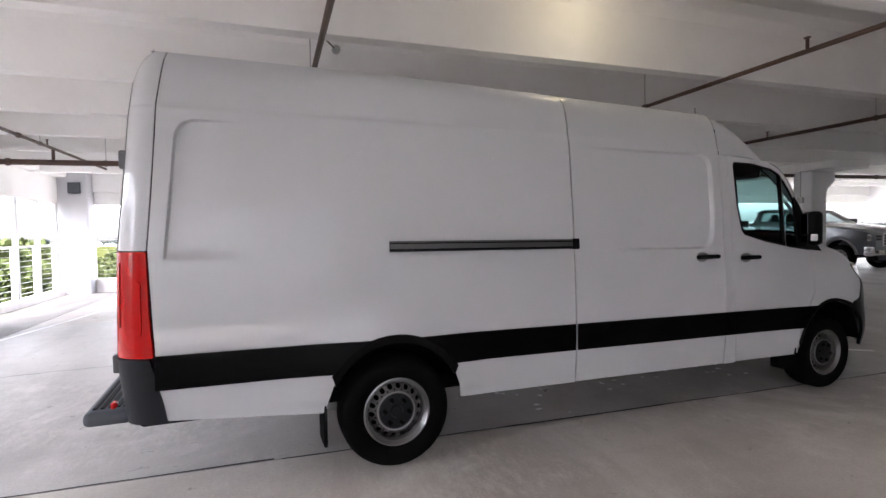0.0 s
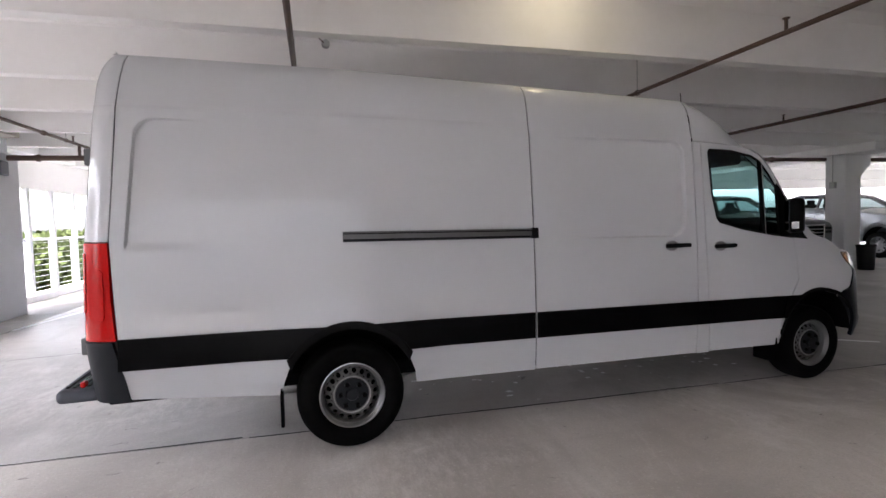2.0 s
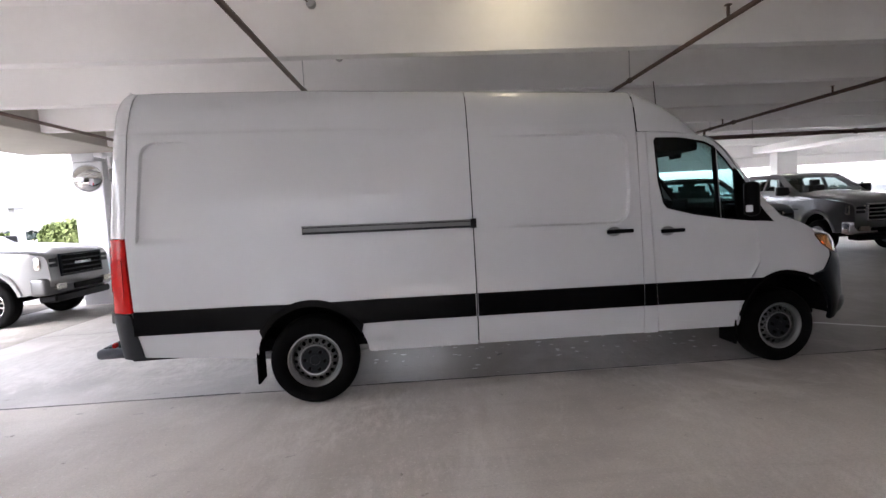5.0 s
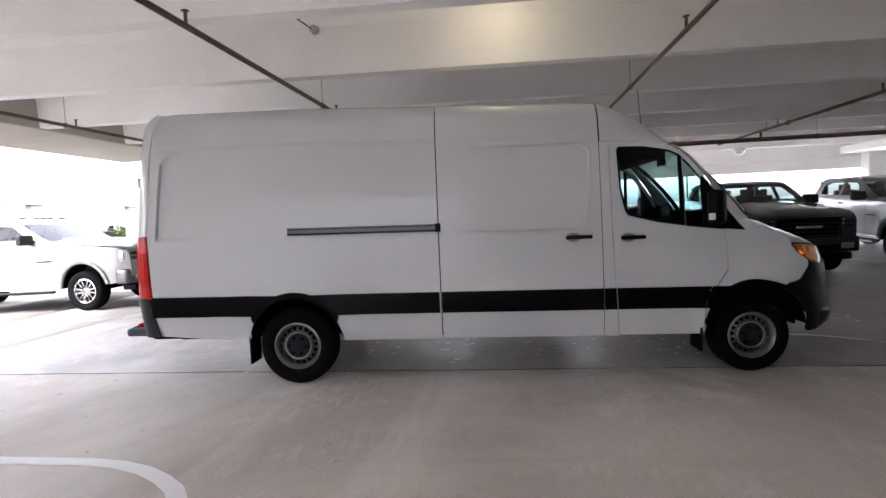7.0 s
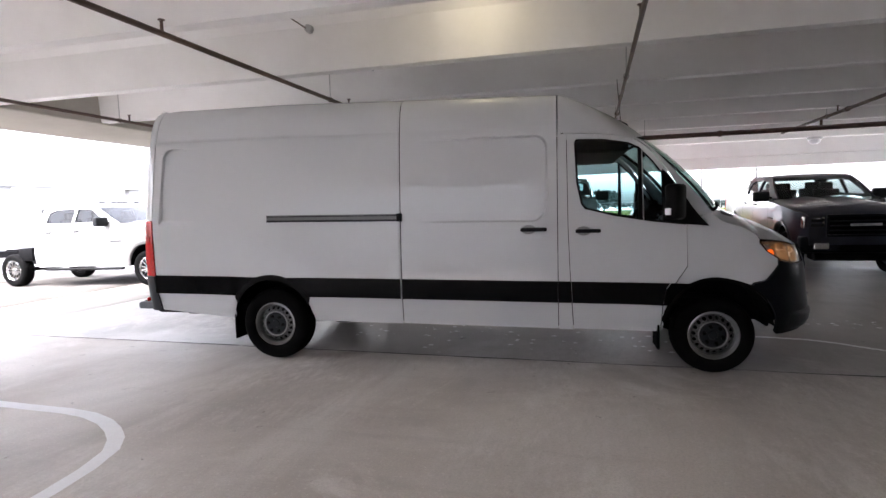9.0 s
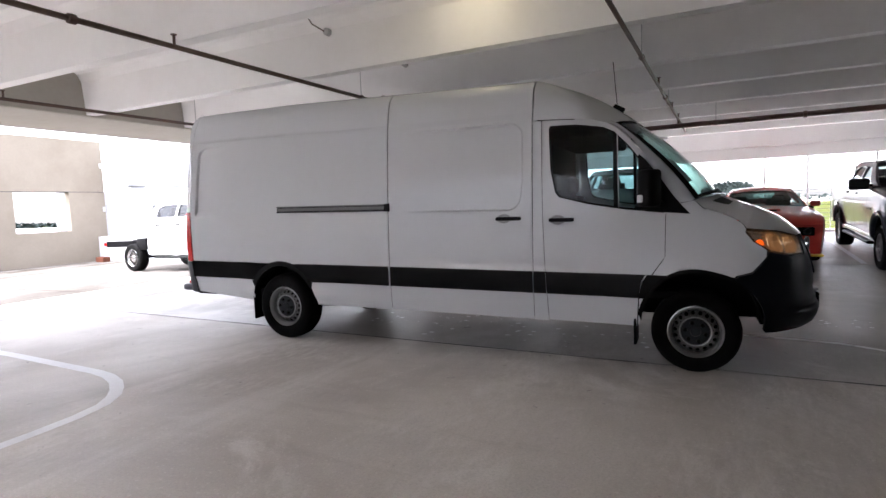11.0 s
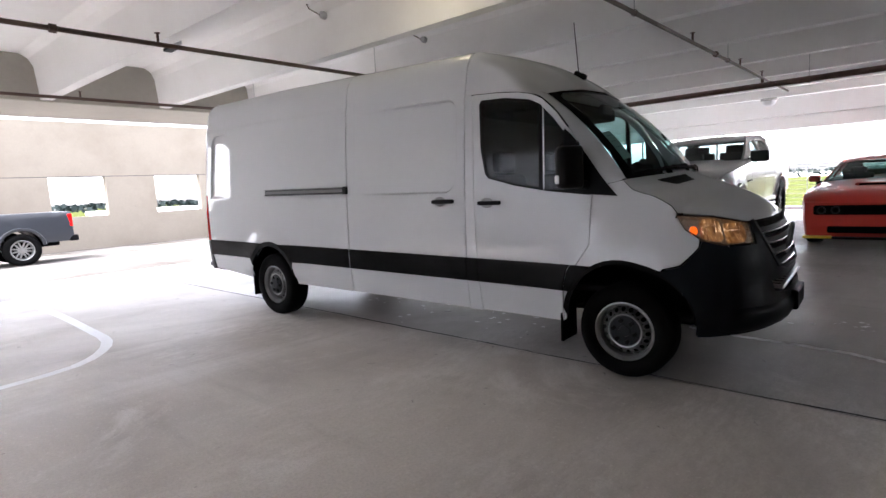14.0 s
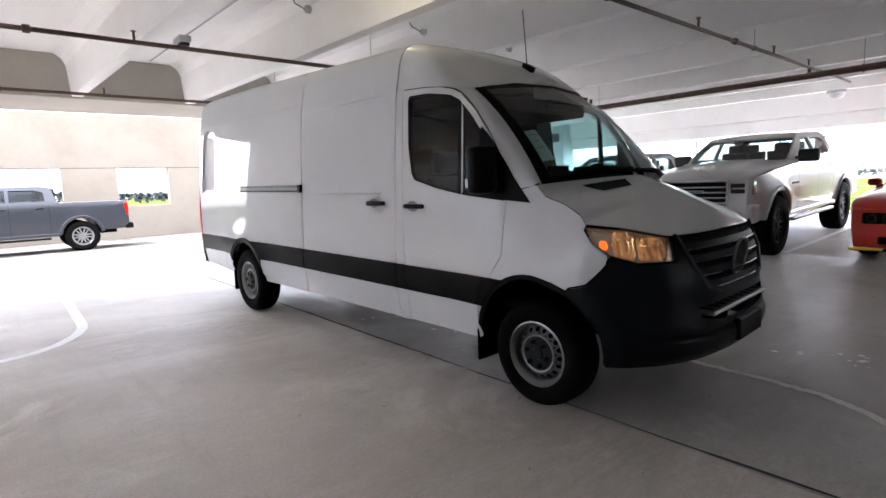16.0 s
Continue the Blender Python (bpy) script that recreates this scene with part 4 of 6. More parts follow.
van = thing("van", "white high-roof panel van with black lower trim on the garage floor", "van")
A_R, A_F, A_FZ = 0.47, 0.43, 0.475
arch_r = arc(0, 0.40, A_R, 176, 4, 16)
quarter = [(-1.425, 0.50), (-0.49, 0.43)] + arch_r + [(0.49, 0.43), (1.421, 0.43), (1.423, 2.695 - drop(1.42)), (0.0, 2.70), (-1.335, 2.70), (-1.388, 2.36), (-1.438, 1.5), (-1.417, 0.87)]
slide = [(1.432, 0.435), (2.946, 0.435), (2.948, 1.4), (2.950, 2.695 - drop(2.9)), (1.433, 2.695 - drop(1.43))]
pillar = [(2.953, 0.43), (3.083, 0.43), (3.057, 0.95), (3.042, 1.4), (3.036, 2.245), (2.957, 2.25)]
door = [(3.09, 0.44), (3.845, 0.44), (3.86, 0.70), (3.888, 0.83), (3.97, 0.893), (4.068, 1.04), (4.072, 1.38), (4.10, 1.46), (4.02, 1.69), (3.92, 1.86), (3.80, 2.03), (3.68, 2.145), (3.60, 2.185), (3.48, 2.215), (3.3, 2.235), (3.042, 2.248), (3.048, 1.4), (3.063, 0.95)]
win = [(3.13, 2.19), (3.11, 2.16), (3.125, 1.80), (3.165, 1.60), (3.20, 1.555), (3.45, 1.49), (3.75, 1.44), (4.06, 1.405), (4.075, 1.43), (4.0, 1.66), (3.90, 1.825), (3.78, 1.985), (3.67, 2.10), (3.58, 2.145), (3.35, 2.185)]
fender = [(4.077, 1.38), (4.109, 1.462), (4.29, 1.50), (4.36, 1.43), (4.46, 1.395), (4.60, 1.315), (4.635, 1.268), (4.618, 1.24), (4.665, 1.165), (4.77, 1.10), (4.76, 1.05), (4.63, 0.93), (4.53, 0.90)] + arc(4.3, 0.45, A_F + 0.004, 61, 179, 14, A_FZ) + [(3.855, 0.445), (3.87, 0.70), (3.898, 0.826), (3.977, 0.889), (4.073, 1.036)]
for flip in (False, True):
    if flip:
        panel("side_panel", quarter[:-6] + [(2.945, 0.43), (2.955, 2.695 - drop(2.9)), (1.42, 2.695 - drop(1.42)), (0.0, 2.70), (-1.335, 2.70), (-1.388, 2.36), (-1.438, 1.5), (-1.417, 0.87)], M_PAINT, van, flip=True)
    else:
        panel("rear_side_panel", quarter, M_PAINT, van, label="white pressed rear side panel")
        panel("sliding_door", slide, M_PAINT, van, label="closed white sliding door")
    panel("door_pillar", pillar, M_PAINT, van, flip=flip)
    fd = panel("front_door", door, M_PAINT, van, holes=[win], flip=flip, label="closed white front door", thick=0.02)
    gl = skin(fill([p for p in win], (), steps(3.1, 4.1, 0.08), steps(1.4, 2.2, 0.08)), hull(-0.008), 0, flip)
    g = part("window", gl, M_TINT, fd, "tinted side window", smooth=60)
    g.visible_shadow = False
    rim_in = [(3.62 + (a - 3.62) * 0.968, 1.80 + (b - 1.80) * 0.955) for a, b in win]
    ring = skin(fill([(3.62 + (a - 3.62) * 1.008, 1.80 + (b - 1.80) * 1.01) for a, b in win], [rim_in], steps(3.1, 4.1, 0.08), steps(1.4, 2.2, 0.08)), hull(0.003), 0.012, flip)
    part("window_seal", ring, M_PLAST, fd, "black rubber seal")
    part("window_divider", skin(fill([(3.665, 1.45), (3.70, 1.45), (3.69, 2.08), (3.66, 2.095)]), hull(0.003), 0.02, flip), M_PLAST, fd)
    part("guide_strip", skin(fill([(3.702, 1.45), (3.709, 1.45), (3.699, 2.07), (3.692, 2.08)]), hull(0.004), 0.01, flip), M_STEEL, fd)
    part("mirror_sail", skin(fill([(3.87, 1.435), (4.08, 1.405), (4.26, 1.39), (4.19, 1.47), (4.125, 1.555), (4.03, 1.70), (3.925, 1.845), (3.87, 1.90), (3.86, 1.88)], (), steps(3.88, 4.24, 0.06), steps(1.42, 1.86, 0.06)), hull(0.008), 0.02, flip), M_PLAST, fd)
    panel("fender", fender, M_PAINT, van, flip=flip, label="white front wing", step=0.04)
    # black belt mouldings
    belt = lambda a, b: [(a, 0.685), (b, 0.685), (b, 0.885), (a, 0.885)]
    segs = [[(-1.425, 0.685), (-0.405, 0.685), (-0.33, 0.79), (-0.20, 0.868), (-0.16, 0.885), (-1.418, 0.885)], [(0.405, 0.685), (1.413, 0.685), (1.413, 0.885), (0.16, 0.885), (0.20, 0.868), (0.33, 0.79)], belt(1.435, 2.946), [(2.954, 0.685), (3.070, 0.685), (3.061, 0.885), (2.954, 0.885)], [(3.078, 0.685), (3.857, 0.685), (3.887, 0.83), (3.922, 0.885), (3.069, 0.885)],
            [(3.866, 0.685), (3.905, 0.685), (3.975, 0.79), (4.085, 0.885), (3.932, 0.885), (3.896, 0.83)]]
    for sg in segs:
        panel("belt_moulding", sg, M_BELT, van, out=0.014, thick=0.016, flip=flip, label="black plastic side moulding", step=0.2)
    panel("arch_trim", arc(0, 0.40, 0.512, 148, 32, 16) + arc(0, 0.40, 0.458, 26, 154, 14), M_PLAST, van, out=0.013, thick=0.03, flip=flip, step=0.3)
    panel("arch_trim", arc(4.3, 0.45, 0.455, 168, 42, 14, 0.495) + arc(4.3, 0.45, 0.42, 36, 176, 16, 0.465), M_PLAST, van, out=0.006, thick=0.03, flip=flip, step=0.3)
    # wheel liners
    for cx, cz, r, low in ((0, 0.40, 0.50, 24), (4.3, 0.45, 0.49, 6)):
        rows = [[(cx + r * math.cos(radians(a)), y, cz - RAKE * cx + r * math.sin(radians(a))) for a in range(low, 181 - low, 12)] for y in (-0.93, -0.52)]
        bm = loft(rows)
        inner = [bm.verts.new((cx + r * math.cos(radians(a)), -0.52, cz - RAKE * cx + r * math.sin(radians(a)))) for a in range(low, 181 - low, 12)]
        bm.faces.new(inner)
        part("wheel_liner", flip_y(bm) if flip else bm, M_DARK, van)
    # tail lamp and corner bumper
    lamp_poly = [(-1.444, 1.485), (-1.438, 1.1), (-1.425, 0.875), (-1.735, 0.875), (-1.735, 1.485)]
    tl = panel("tail_lamp", lamp_poly, M_RED, van, out=0.006, thick=0.03, flip=flip, label="red tail lamp", step=0.04)
    panel("reflector_bar", [(-1.60, 1.42), (-1.63, 1.42), (-1.63, 1.05), (-1.60, 1.05)], M_RED, tl, out=0.012, thick=0.01, flip=flip)
    panel("inner_lamp", rounded(-1.56, 1.0, -1.47, 1.32, 0.025), M_RED, tl, out=0.011, thick=0.008, flip=flip)
    panel("corner_bumper", [(-1.44, 0.868), (-1.38, 0.50), (-1.35, 0.485), (-1.74, 0.485), (-1.74, 0.868)], M_GREYPL, van, out=0.012, thick=0.03, flip=flip, label="dark grey plastic corner bumper", step=0.04)
    panel("rear_pillar", [(-1.445, 1.492), (-1.395, 2.36), (-1.342, 2.698), (-1.74, 2.698), (-1.74, 1.492)], M_PAINT, van, flip=flip, step=0.04)
    for z in (0.83, 2.03):
        hx, hy, _ = hull_raw(-1.70, z)
        sg = 1 if flip else -1
        hg = part("door_hinge", boxes(((hx - 0.05, -0.045, z - 0.055), (hx + 0.03, 0.02, z + 0.055)), bevel=0.014, seg=2), M_TRACK, van, "steel rear door hinge")
        hg.location.x = 0.02
        hg.location.y = sg * (abs(hy) + 0.002)
        hg.location.z = -RAKE * hx
    # mud flaps
    for fx, y0, y1, z0 in ((-0.475, -0.97, -0.74, 0.21), (3.83, -0.97, -0.72, 0.22)):
        fl = bmesh.new()
        box(fl, (fx - 0.012, y0, z0), (fx + 0.012, y1, 0.62), 0.006)
        part("mud_flap", flip_y(fl) if flip else fl, M_RUB, van, "black rubber mud flap")
    # door mirror
    dm = new("door_mirror")
    dm.parent = van
    tagged(dm, "large black door mirror")
    sweep = Matrix.Translation((3.95, -1.02, 0)) @ Matrix.Rotation(radians(-38), 4, "Z") @ Matrix.Translation((-3.905, 1.03, 0))
    bm = bmesh.new()
    box(bm, (3.86, -1.13, 1.40), (3.95, -0.93, 1.71), 0.042, 3)
    for v in bm.verts:
        v.co.x += 0.05 * (v.co.x - 3.86) / 0.09 * (1 - ((v.co.y + 1.03) / 0.1) ** 2)
    moved(bm, sweep)
    part("housing", flip_y(bm) if flip else bm, M_PLAST, dm, smooth=50)
    bm = moved(boxes(((3.855, -1.11, 1.50), (3.861, -0.95, 1.685)), ((3.855, -1.11, 1.425), (3.861, -0.95, 1.485)), bevel=0.002), sweep)
    part("mirror_glass", flip_y(bm) if flip else bm, M_DIMMIR, dm)
    bm = moved(boxes(((3.875, -1.138, 1.44), (3.93, -1.122, 1.50)), bevel=0.006), sweep)
    part("indicator", flip_y(bm) if flip else bm, M_RAIL, dm)
    bm = tube([(3.95, -1.02, 1.44), (4.0, -0.96, 1.43), (4.04, -0.90, 1.42)], 0.035, 10)
    part("arm", flip_y(bm) if flip else bm, M_PLAST, dm, smooth=50)
    # handle
    for u0, u1, z in ((3.11, 3.335, 1.352),) + (() if flip else ((2.61, 2.855, 1.367),)):
        hd = new("door_handle")
        hd.parent = van
        sgn = 1 if flip else -1
        y = sgn * 0.972
        zz = z - RAKE * u0
        part("grip", boxes(((u0, min(y, y + sgn * 0.05) + (0.02 if flip else 0), zz - 0.018), (u1, max(y, y + sgn * 0.05) - (0 if flip else 0.02), zz + 0.018)), bevel=0.014, seg=2), M_PLAST, hd, "black door handle", smooth=50)
        cup = revolve([(0.045, -0.006), (0.04, -0.010), (0.03, -0.004), (0.002, 0.0)], 20)
        bmesh.ops.scale(cup, vec=(1.5, 1.6, 0.95), verts=cup.verts)
        part("cup", moved(cup, Matrix.Translation((u0 + 0.075, -0.975 if not flip else 0.975, zz))), M_SILV, hd, smooth=50)
    # head lamp
    hl = new("headlamp")
    hl.parent = van
    tagged(hl, "lit headlamp with an amber glow behind clear glass")
    lampo = [(4.63, 1.255), (4.93, 1.243), (5.26, 1.193), (5.255, 1.065), (4.99, 1.06), (4.80, 1.098), (4.68, 1.165)]
    lin = [(4.95 + (a - 4.95) * 0.97, 1.15 + (b - 1.15) * 0.95) for a, b in lampo]
    lbowl = [(min(a, 5.22), b) for a, b in lampo]
    lens = skin(fill(lampo, (), steps(4.6, 5.3, 0.05), steps(1.05, 1.26, 0.05)), hull(0.003), 0, flip)
    ln = part("lens", lens, M_LENS, hl, "clear lens", smooth=60)
    ln.visible_shadow = False
    part("bowl", skin(fill(lbowl, (), steps(4.6, 5.3, 0.05), steps(1.05, 1.26, 0.05)), hull(-0.055), 0.006, flip), M_BOWL, hl, smooth=60)
    part("bezel", skin(fill(lampo, [lin], steps(4.6, 5.3, 0.05), ()), hull(-0.008), 0.045, flip), M_BOWL, hl)
    lout = [(4.95 + (a - 4.95) * 1.006, 1.15 + (b - 1.15) * 1.035) for a, b in lampo]
    part("gasket", skin(fill(lout, [[(4.95 + (a - 4.95) * 0.995, 1.15 + (b - 1.15) * 0.985) for a, b in lampo]], steps(4.6, 5.3, 0.05), ()), hull(0.004), 0.012, flip), M_PLAST, hl)
    part("indicator", skin(fill(rounded(4.715, 1.135, 4.775, 1.188, 0.022), (), steps(4.69, 4.79, 0.03), ()), hull(-0.03), 0.02, flip), M_AMBER, hl, "lit amber indicator")
    for u0, u1, z0, z1, nf in ((4.815, 4.985, 1.085, 1.235, 5), (5.0, 5.215, 1.075, 1.205, 6)):
        cup = fill(rounded(u0, z0, u1, z1, 0.035), (), steps(u0, u1, (u1 - u0) / (4 * nf)), steps(z0, z1, 0.012))
        um, zm, ru, rz = (u0 + u1) / 2, (z0 + z1) / 2, (u1 - u0) / 2, (z1 - z0) / 2

        def bowl_at(u, z):
            d = min(1.0, math.hypot((u - um) / ru, (z - zm) / rz))
            return hull(-0.022 - 0.030 * (1 - d * d) - 0.006 * abs(math.sin(math.pi * nf * (u - u0) / (u1 - u0))) * d)(u, z)
        part("reflector", skin(cup, bowl_at, 0.006, flip), M_WARM, hl, "fluted lamp reflector glowing amber", smooth=30)
    part("dividing_web", skin(fill([(4.985, 1.07), (5.0, 1.07), (5.0, 1.225), (4.985, 1.23)]), hull(-0.016), 0.05, flip), M_BOWL, hl)

# roof
rows = []
for x in steps(-1.43, 2.96, 0.2):
    ze = 2.70 - drop(x)
    edge = max(0.0, (-1.25 - x) / 0.18)
    row = []
    for y in (0.738, 0.68, 0.6, 0.5, 0.3, 0.1, 0.0, -0.1, -0.3, -0.5, -0.6, -0.68, -0.738):
        cz = table(abs(y), [(0, 0.050), (0.3, 0.046), (0.5, 0.038), (0.6, 0.030), (0.68, 0.018), (0.738, 0.0)])
        row.append(raked((x, y, ze + cz * (1 - 0.6 * edge * edge))))
    rows.append(row)
part("roof", loft(rows), M_PAINT, van, "white roof", smooth=40)
rows = []
for y in steps(-0.80, 0.80, 0.2):
    rows.append([raked((table(z, BACK_TAB) - 0.002, y * min(1.0, (table(z, W_TAB) - 0.15) / 0.80), z)) for z in steps(0.5, 2.70, 0.2)] + [raked((-1.42, y * 0.72 / 0.80, 2.725))])
part("rear_door", loft(rows), M_PAINT, van, "white rear doors", smooth=40)
st = bmesh.new()
box(st, (-1.84, -0.84, 0.49), (-1.58, 0.84, 0.575), 0.04, 3)
sb = part("step_bumper", st, M_STEP, van, "dark grey rear step bumper", smooth=50)
for k in range(5):
    part("tread", boxes(((-1.80 + 0.04 * k, -0.77, 0.5755), (-1.776 + 0.04 * k, 0.77, 0.583)), bevel=0.002), M_PLAST, sb)
part("reflector", boxes(((-1.69, -0.86, 0.59), (-1.66, -0.80, 0.63)), bevel=0.008), M_RED, van)

# front roof cap
back = [(2.962, -table(z + drop(2.96) * smooth01((z - 2.1) / 0.4), W_TAB), z) for z in (2.252, 2.33, 2.40, 2.46, 2.52, 2.58, 2.631)] + [(2.962, y, 2.631 + c) for y, c in ((-0.68, 0.018), (-0.6, 0.030), (-0.5, 0.038), (-0.3, 0.046), (0.0, 0.050))]
front = [(2.99, -0.903, 2.256), (3.3, -0.90, 2.242), (3.48, -0.885, 2.222), (3.59, -0.85, 2.195), (3.64, -0.79, 2.185), (3.655, -0.74, 2.205), (3.77, -0.42, 2.252), (3.815, 0.0, 2.262)]
rows = []
for i in range(25):
    t = i / 24
    A, B = along(back, t), along(front, t ** 1.0)
    C = Vector((A.x + 0.58 * (B.x - A.x), A.y + 0.30 * (B.y - A.y), A.z - 0.26 * (A.z - B.z)))
    rows.append([raked((1 - s) ** 2 * A + 2 * s * (1 - s) * C + s * s * B) for s in (0, .1, .2, .3, .4, .5, .6, .7, .8, .9, 1.0)])
rows += [[(p[0], -p[1], p[2]) for p in row] for row in reversed(rows[:-1])]
part("roof_cap", loft(rows), M_PAINT, van, "white raised front roof", smooth=45)

# wind screen and its pillars
low = [(4.30, -0.835, 1.505), (4.38, -0.70, 1.535), (4.46, -0.4, 1.556), (4.50, 0.0, 1.566)]
top = [(3.648, -0.735, 2.198), (3.70, -0.62, 2.222), (3.775, -0.36, 2.247), (3.808, 0.0, 2.256)]
rows = []
for i in range(13):
    t = i / 12
    a, b = along(low, t), along(top, t)
    rows.append([raked(a.lerp(b, s) + Vector((0.03, 0, 0.035)) * (4 * s * (1 - s))) for s in steps(0, 1, 0.1)])
rows += [[(p[0], -p[1], p[2]) for p in row] for row in reversed(rows[:-1])]


def ws_point(t, s, out=0.0):
    """A point of the windscreen: t from the right edge (0) over the middle (1) to the left (2), s up."""
    tt = t if t <= 1 else 2 - t
    a, b = along(low, tt), along(top, tt)
    p = Vector(raked(a.lerp(b, s) + Vector((0.03, 0, 0.035)) * (4 * s * (1 - s)))) + Vector((0.66, 0, 0.7)).normalized() * out
    return (p.x, p.y if t <= 1 else -p.y, p.z)


ws = part("windscreen", loft(rows), M_GLASS, van, "green-tinted windscreen", smooth=60)
ws.visible_shadow = False
band = [[tuple(Vector(p) + Vector((0.004, 0, 0.004))) for p in (row[-1], Vector(row[-1]).lerp(Vector(row[-2]), 0.35))] for row in rows]
part("screen_shade_band", loft(band), M_DARK, ws)
band = [[tuple(Vector(p) + Vector((0.004, 0, 0.004))) for p in (row[0], Vector(row[0]).lerp(Vector(row[1]), 0.3))] for row in rows]
part("screen_base_band", loft(band), M_DARK, ws)
for t0, t1 in ((0.0, 0.085), (1.915, 2.0)):
    part("screen_side_band", loft([[ws_point(t0 + (t1 - t0) * k / 3, q, 0.004) for k in range(4)] for q in steps(0.02, 0.98, 0.08)]), M_DARK, ws)
for flip in (False, True):
    dedge = [(3.60, 2.197), (3.69, 2.157), (3.81, 2.04), (3.93, 1.87), (4.03, 1.695), (4.11, 1.47), (4.27, 1.497)]
    rows = []
    for i in range(15):
        t = i / 14
        a = Vector(along([(p[0], 0, p[1]) for p in dedge], t))
        q = Vector(hull_raw(a.x, a.z))
        b = Vector(top[0]).lerp(Vector(low[0]), t) + Vector((0.03, 0, 0.035)) * (4 * t * (1 - t))
        rows.append([raked(q.lerp(b, s) + Vector((0.012, -0.018, 0.012)) * (4 * s * (1 - s))) for s in (0, .25, .5, .75, 1.0)])
    bm = loft(rows)
    part("screen_pillar", flip_y(bm) if flip else bm, M_PAINT, van, smooth=50)

# bonnet
ekey = [(4.292, 1.503), (4.362, 1.4335), (4.462, 1.3985), (4.603, 1.3185), (4.640, 1.271), (4.93, 1.252), (5.26, 1.202), (5.5, 1.205), (5.8, 1.208)]
ck = [0.0, 0.10, 0.22, 0.40, 0.46, 0.68, 0.86, 0.95, 1.0]
rows = []
for j in range(33):
    t = j / 32 * 8
    i = min(7, int(t))
    e2 = (ekey[i][0] + (ekey[i + 1][0] - ekey[i][0]) * (t - i), ekey[i][1] + (ekey[i + 1][1] - ekey[i][1]) * (t - i))
    k = ck[i] + (ck[i + 1] - ck[i]) * (t - i)
    E = Vector(hull_raw(*e2))
    Cc = Vector((4.52 + 0.615 * k, 0, 1.55 - 0.25 * k - 0.09 * k ** 8))
    mid = Vector((E.x + 0.6 * (Cc.x - E.x), E.y * 0.55, max(E.z, Cc.z) - 0.30 * abs(E.z - Cc.z)))
    rows.append([raked((1 - s) ** 2 * E + 2 * s * (1 - s) * mid + s * s * Cc) for s in steps(0, 1, 0.1)])
half = rows
rows = [r[:-1] + [(p[0], -p[1], p[2]) for p in reversed(r)] for r in half]
part("bonnet", loft(rows[::-1]), M_PAINT, van, "white bonnet", smooth=45)
for sgn in (-1, 1):
    vent = []
    for a in steps(0, 1, 0.125):
        line = []
        for c in steps(0, 1, 0.25):
            tt, ss = 0.75 + 1.25 * c, 0.36 + 0.44 * a + 0.07 * c * (1 - 2 * a)
            j = tt * 4
            j0, s0 = int(j), int(ss * 10)
            q = Vector(half[j0][s0]).lerp(Vector(half[j0][s0 + 1]), ss * 10 - s0).lerp(Vector(half[j0 + 1][s0]).lerp(Vector(half[j0 + 1][s0 + 1]), ss * 10 - s0), j - j0)
            line.append((q.x, -sgn * q.y, q.z + 0.005))
        vent.append(line)
    bv = part("bonnet_vent", loft(vent), M_PLAST, van, "black air inlet", smooth=60)
    for a in (0.3, 0.5, 0.7):
        k = int(a * 8)
        part("slot", loft([[(x, y - 0.004, z + 0.003) for x, y, z in vent[k][1:4]], [(x, y + 0.004, z + 0.003) for x, y, z in vent[k][1:4]]]), M_DARK, bv)

# front bumper and grille
bump = arc(4.3, 0.45, A_F + 0.008, 60, 2, 9, A_FZ) + [(4.76, 0.445), (4.96, 0.455), (5.25, 0.47), (5.55, 0.475), (5.8, 0.475), (5.8, 0.675), (5.6, 0.69), (5.43, 0.72), (5.405, 0.79), (5.8, 0.805), (5.8, 0.85), (5.62, 0.855), (5.49, 0.885), (5.37, 1.03), (5.29, 1.192), (5.272, 1.19), (5.262, 1.053), (4.99, 1.048), (4.79, 1.085), (4.765, 1.04), (4.635, 0.918), (4.545, 0.895)]
panel("front_bumper", bump, M_BUMP, van, out=0.008, thick=0.03, both=True, label="dark grey plastic front bumper", step=0.05)
lip_path = [(4.83, 0), (4.95, 0), (5.1, 0), (5.25, 0), (5.4, 0), (5.55, 0), (5.7, 0), (5.8, 0), (5.7, 1), (5.55, 1), (5.4, 1), (5.25, 1), (5.1, 1), (4.95, 1), (4.83, 1)]
lip = loft([[(lambda p: (p[0], -p[1] if f else p[1], p[2]))(hull(o * smooth01((u - 4.80) / 0.25))(u, z)) for u, f in lip_path] for z, o in ((0.478, 0.010), (0.50, 0.026), (0.555, 0.034), (0.60, 0.033), (0.625, 0.026), (0.645, 0.010))])
part("bumper_lip", lip, M_BUMP, van, "protruding lower bumper lip", smooth=50)
part("inlet_mesh", (lambda bm: bm)(loft([[raked(tuple(Vector(hull_raw(u, z)) * 1.0 + Vector((-0.09, 0, 0)))) if not f else raked((hull_raw(u, z)[0] - 0.09, -hull_raw(u, z)[1], z)) for u, f in [(5.36, 0), (5.5, 0), (5.65, 0), (5.8, 0), (5.65, 1), (5.5, 1), (5.36, 1)]] for z in (0.66, 0.82)])), M_DARK, van)
part("slam_panel", loft([[hull(o)(u, z) if not f else (lambda p: (p[0], -p[1], p[2]))(hull(o)(u, z)) for u, f in [(5.24, 0), (5.35, 0), (5.5, 0), (5.65, 0), (5.8, 0), (5.65, 1), (5.5, 1), (5.35, 1), (5.24, 1)]] for z, o in ((1.12, -0.03), (1.19, -0.012), (1.212, -0.03))]), M_DARK, van)
gr = new("grille")
gr.parent = van
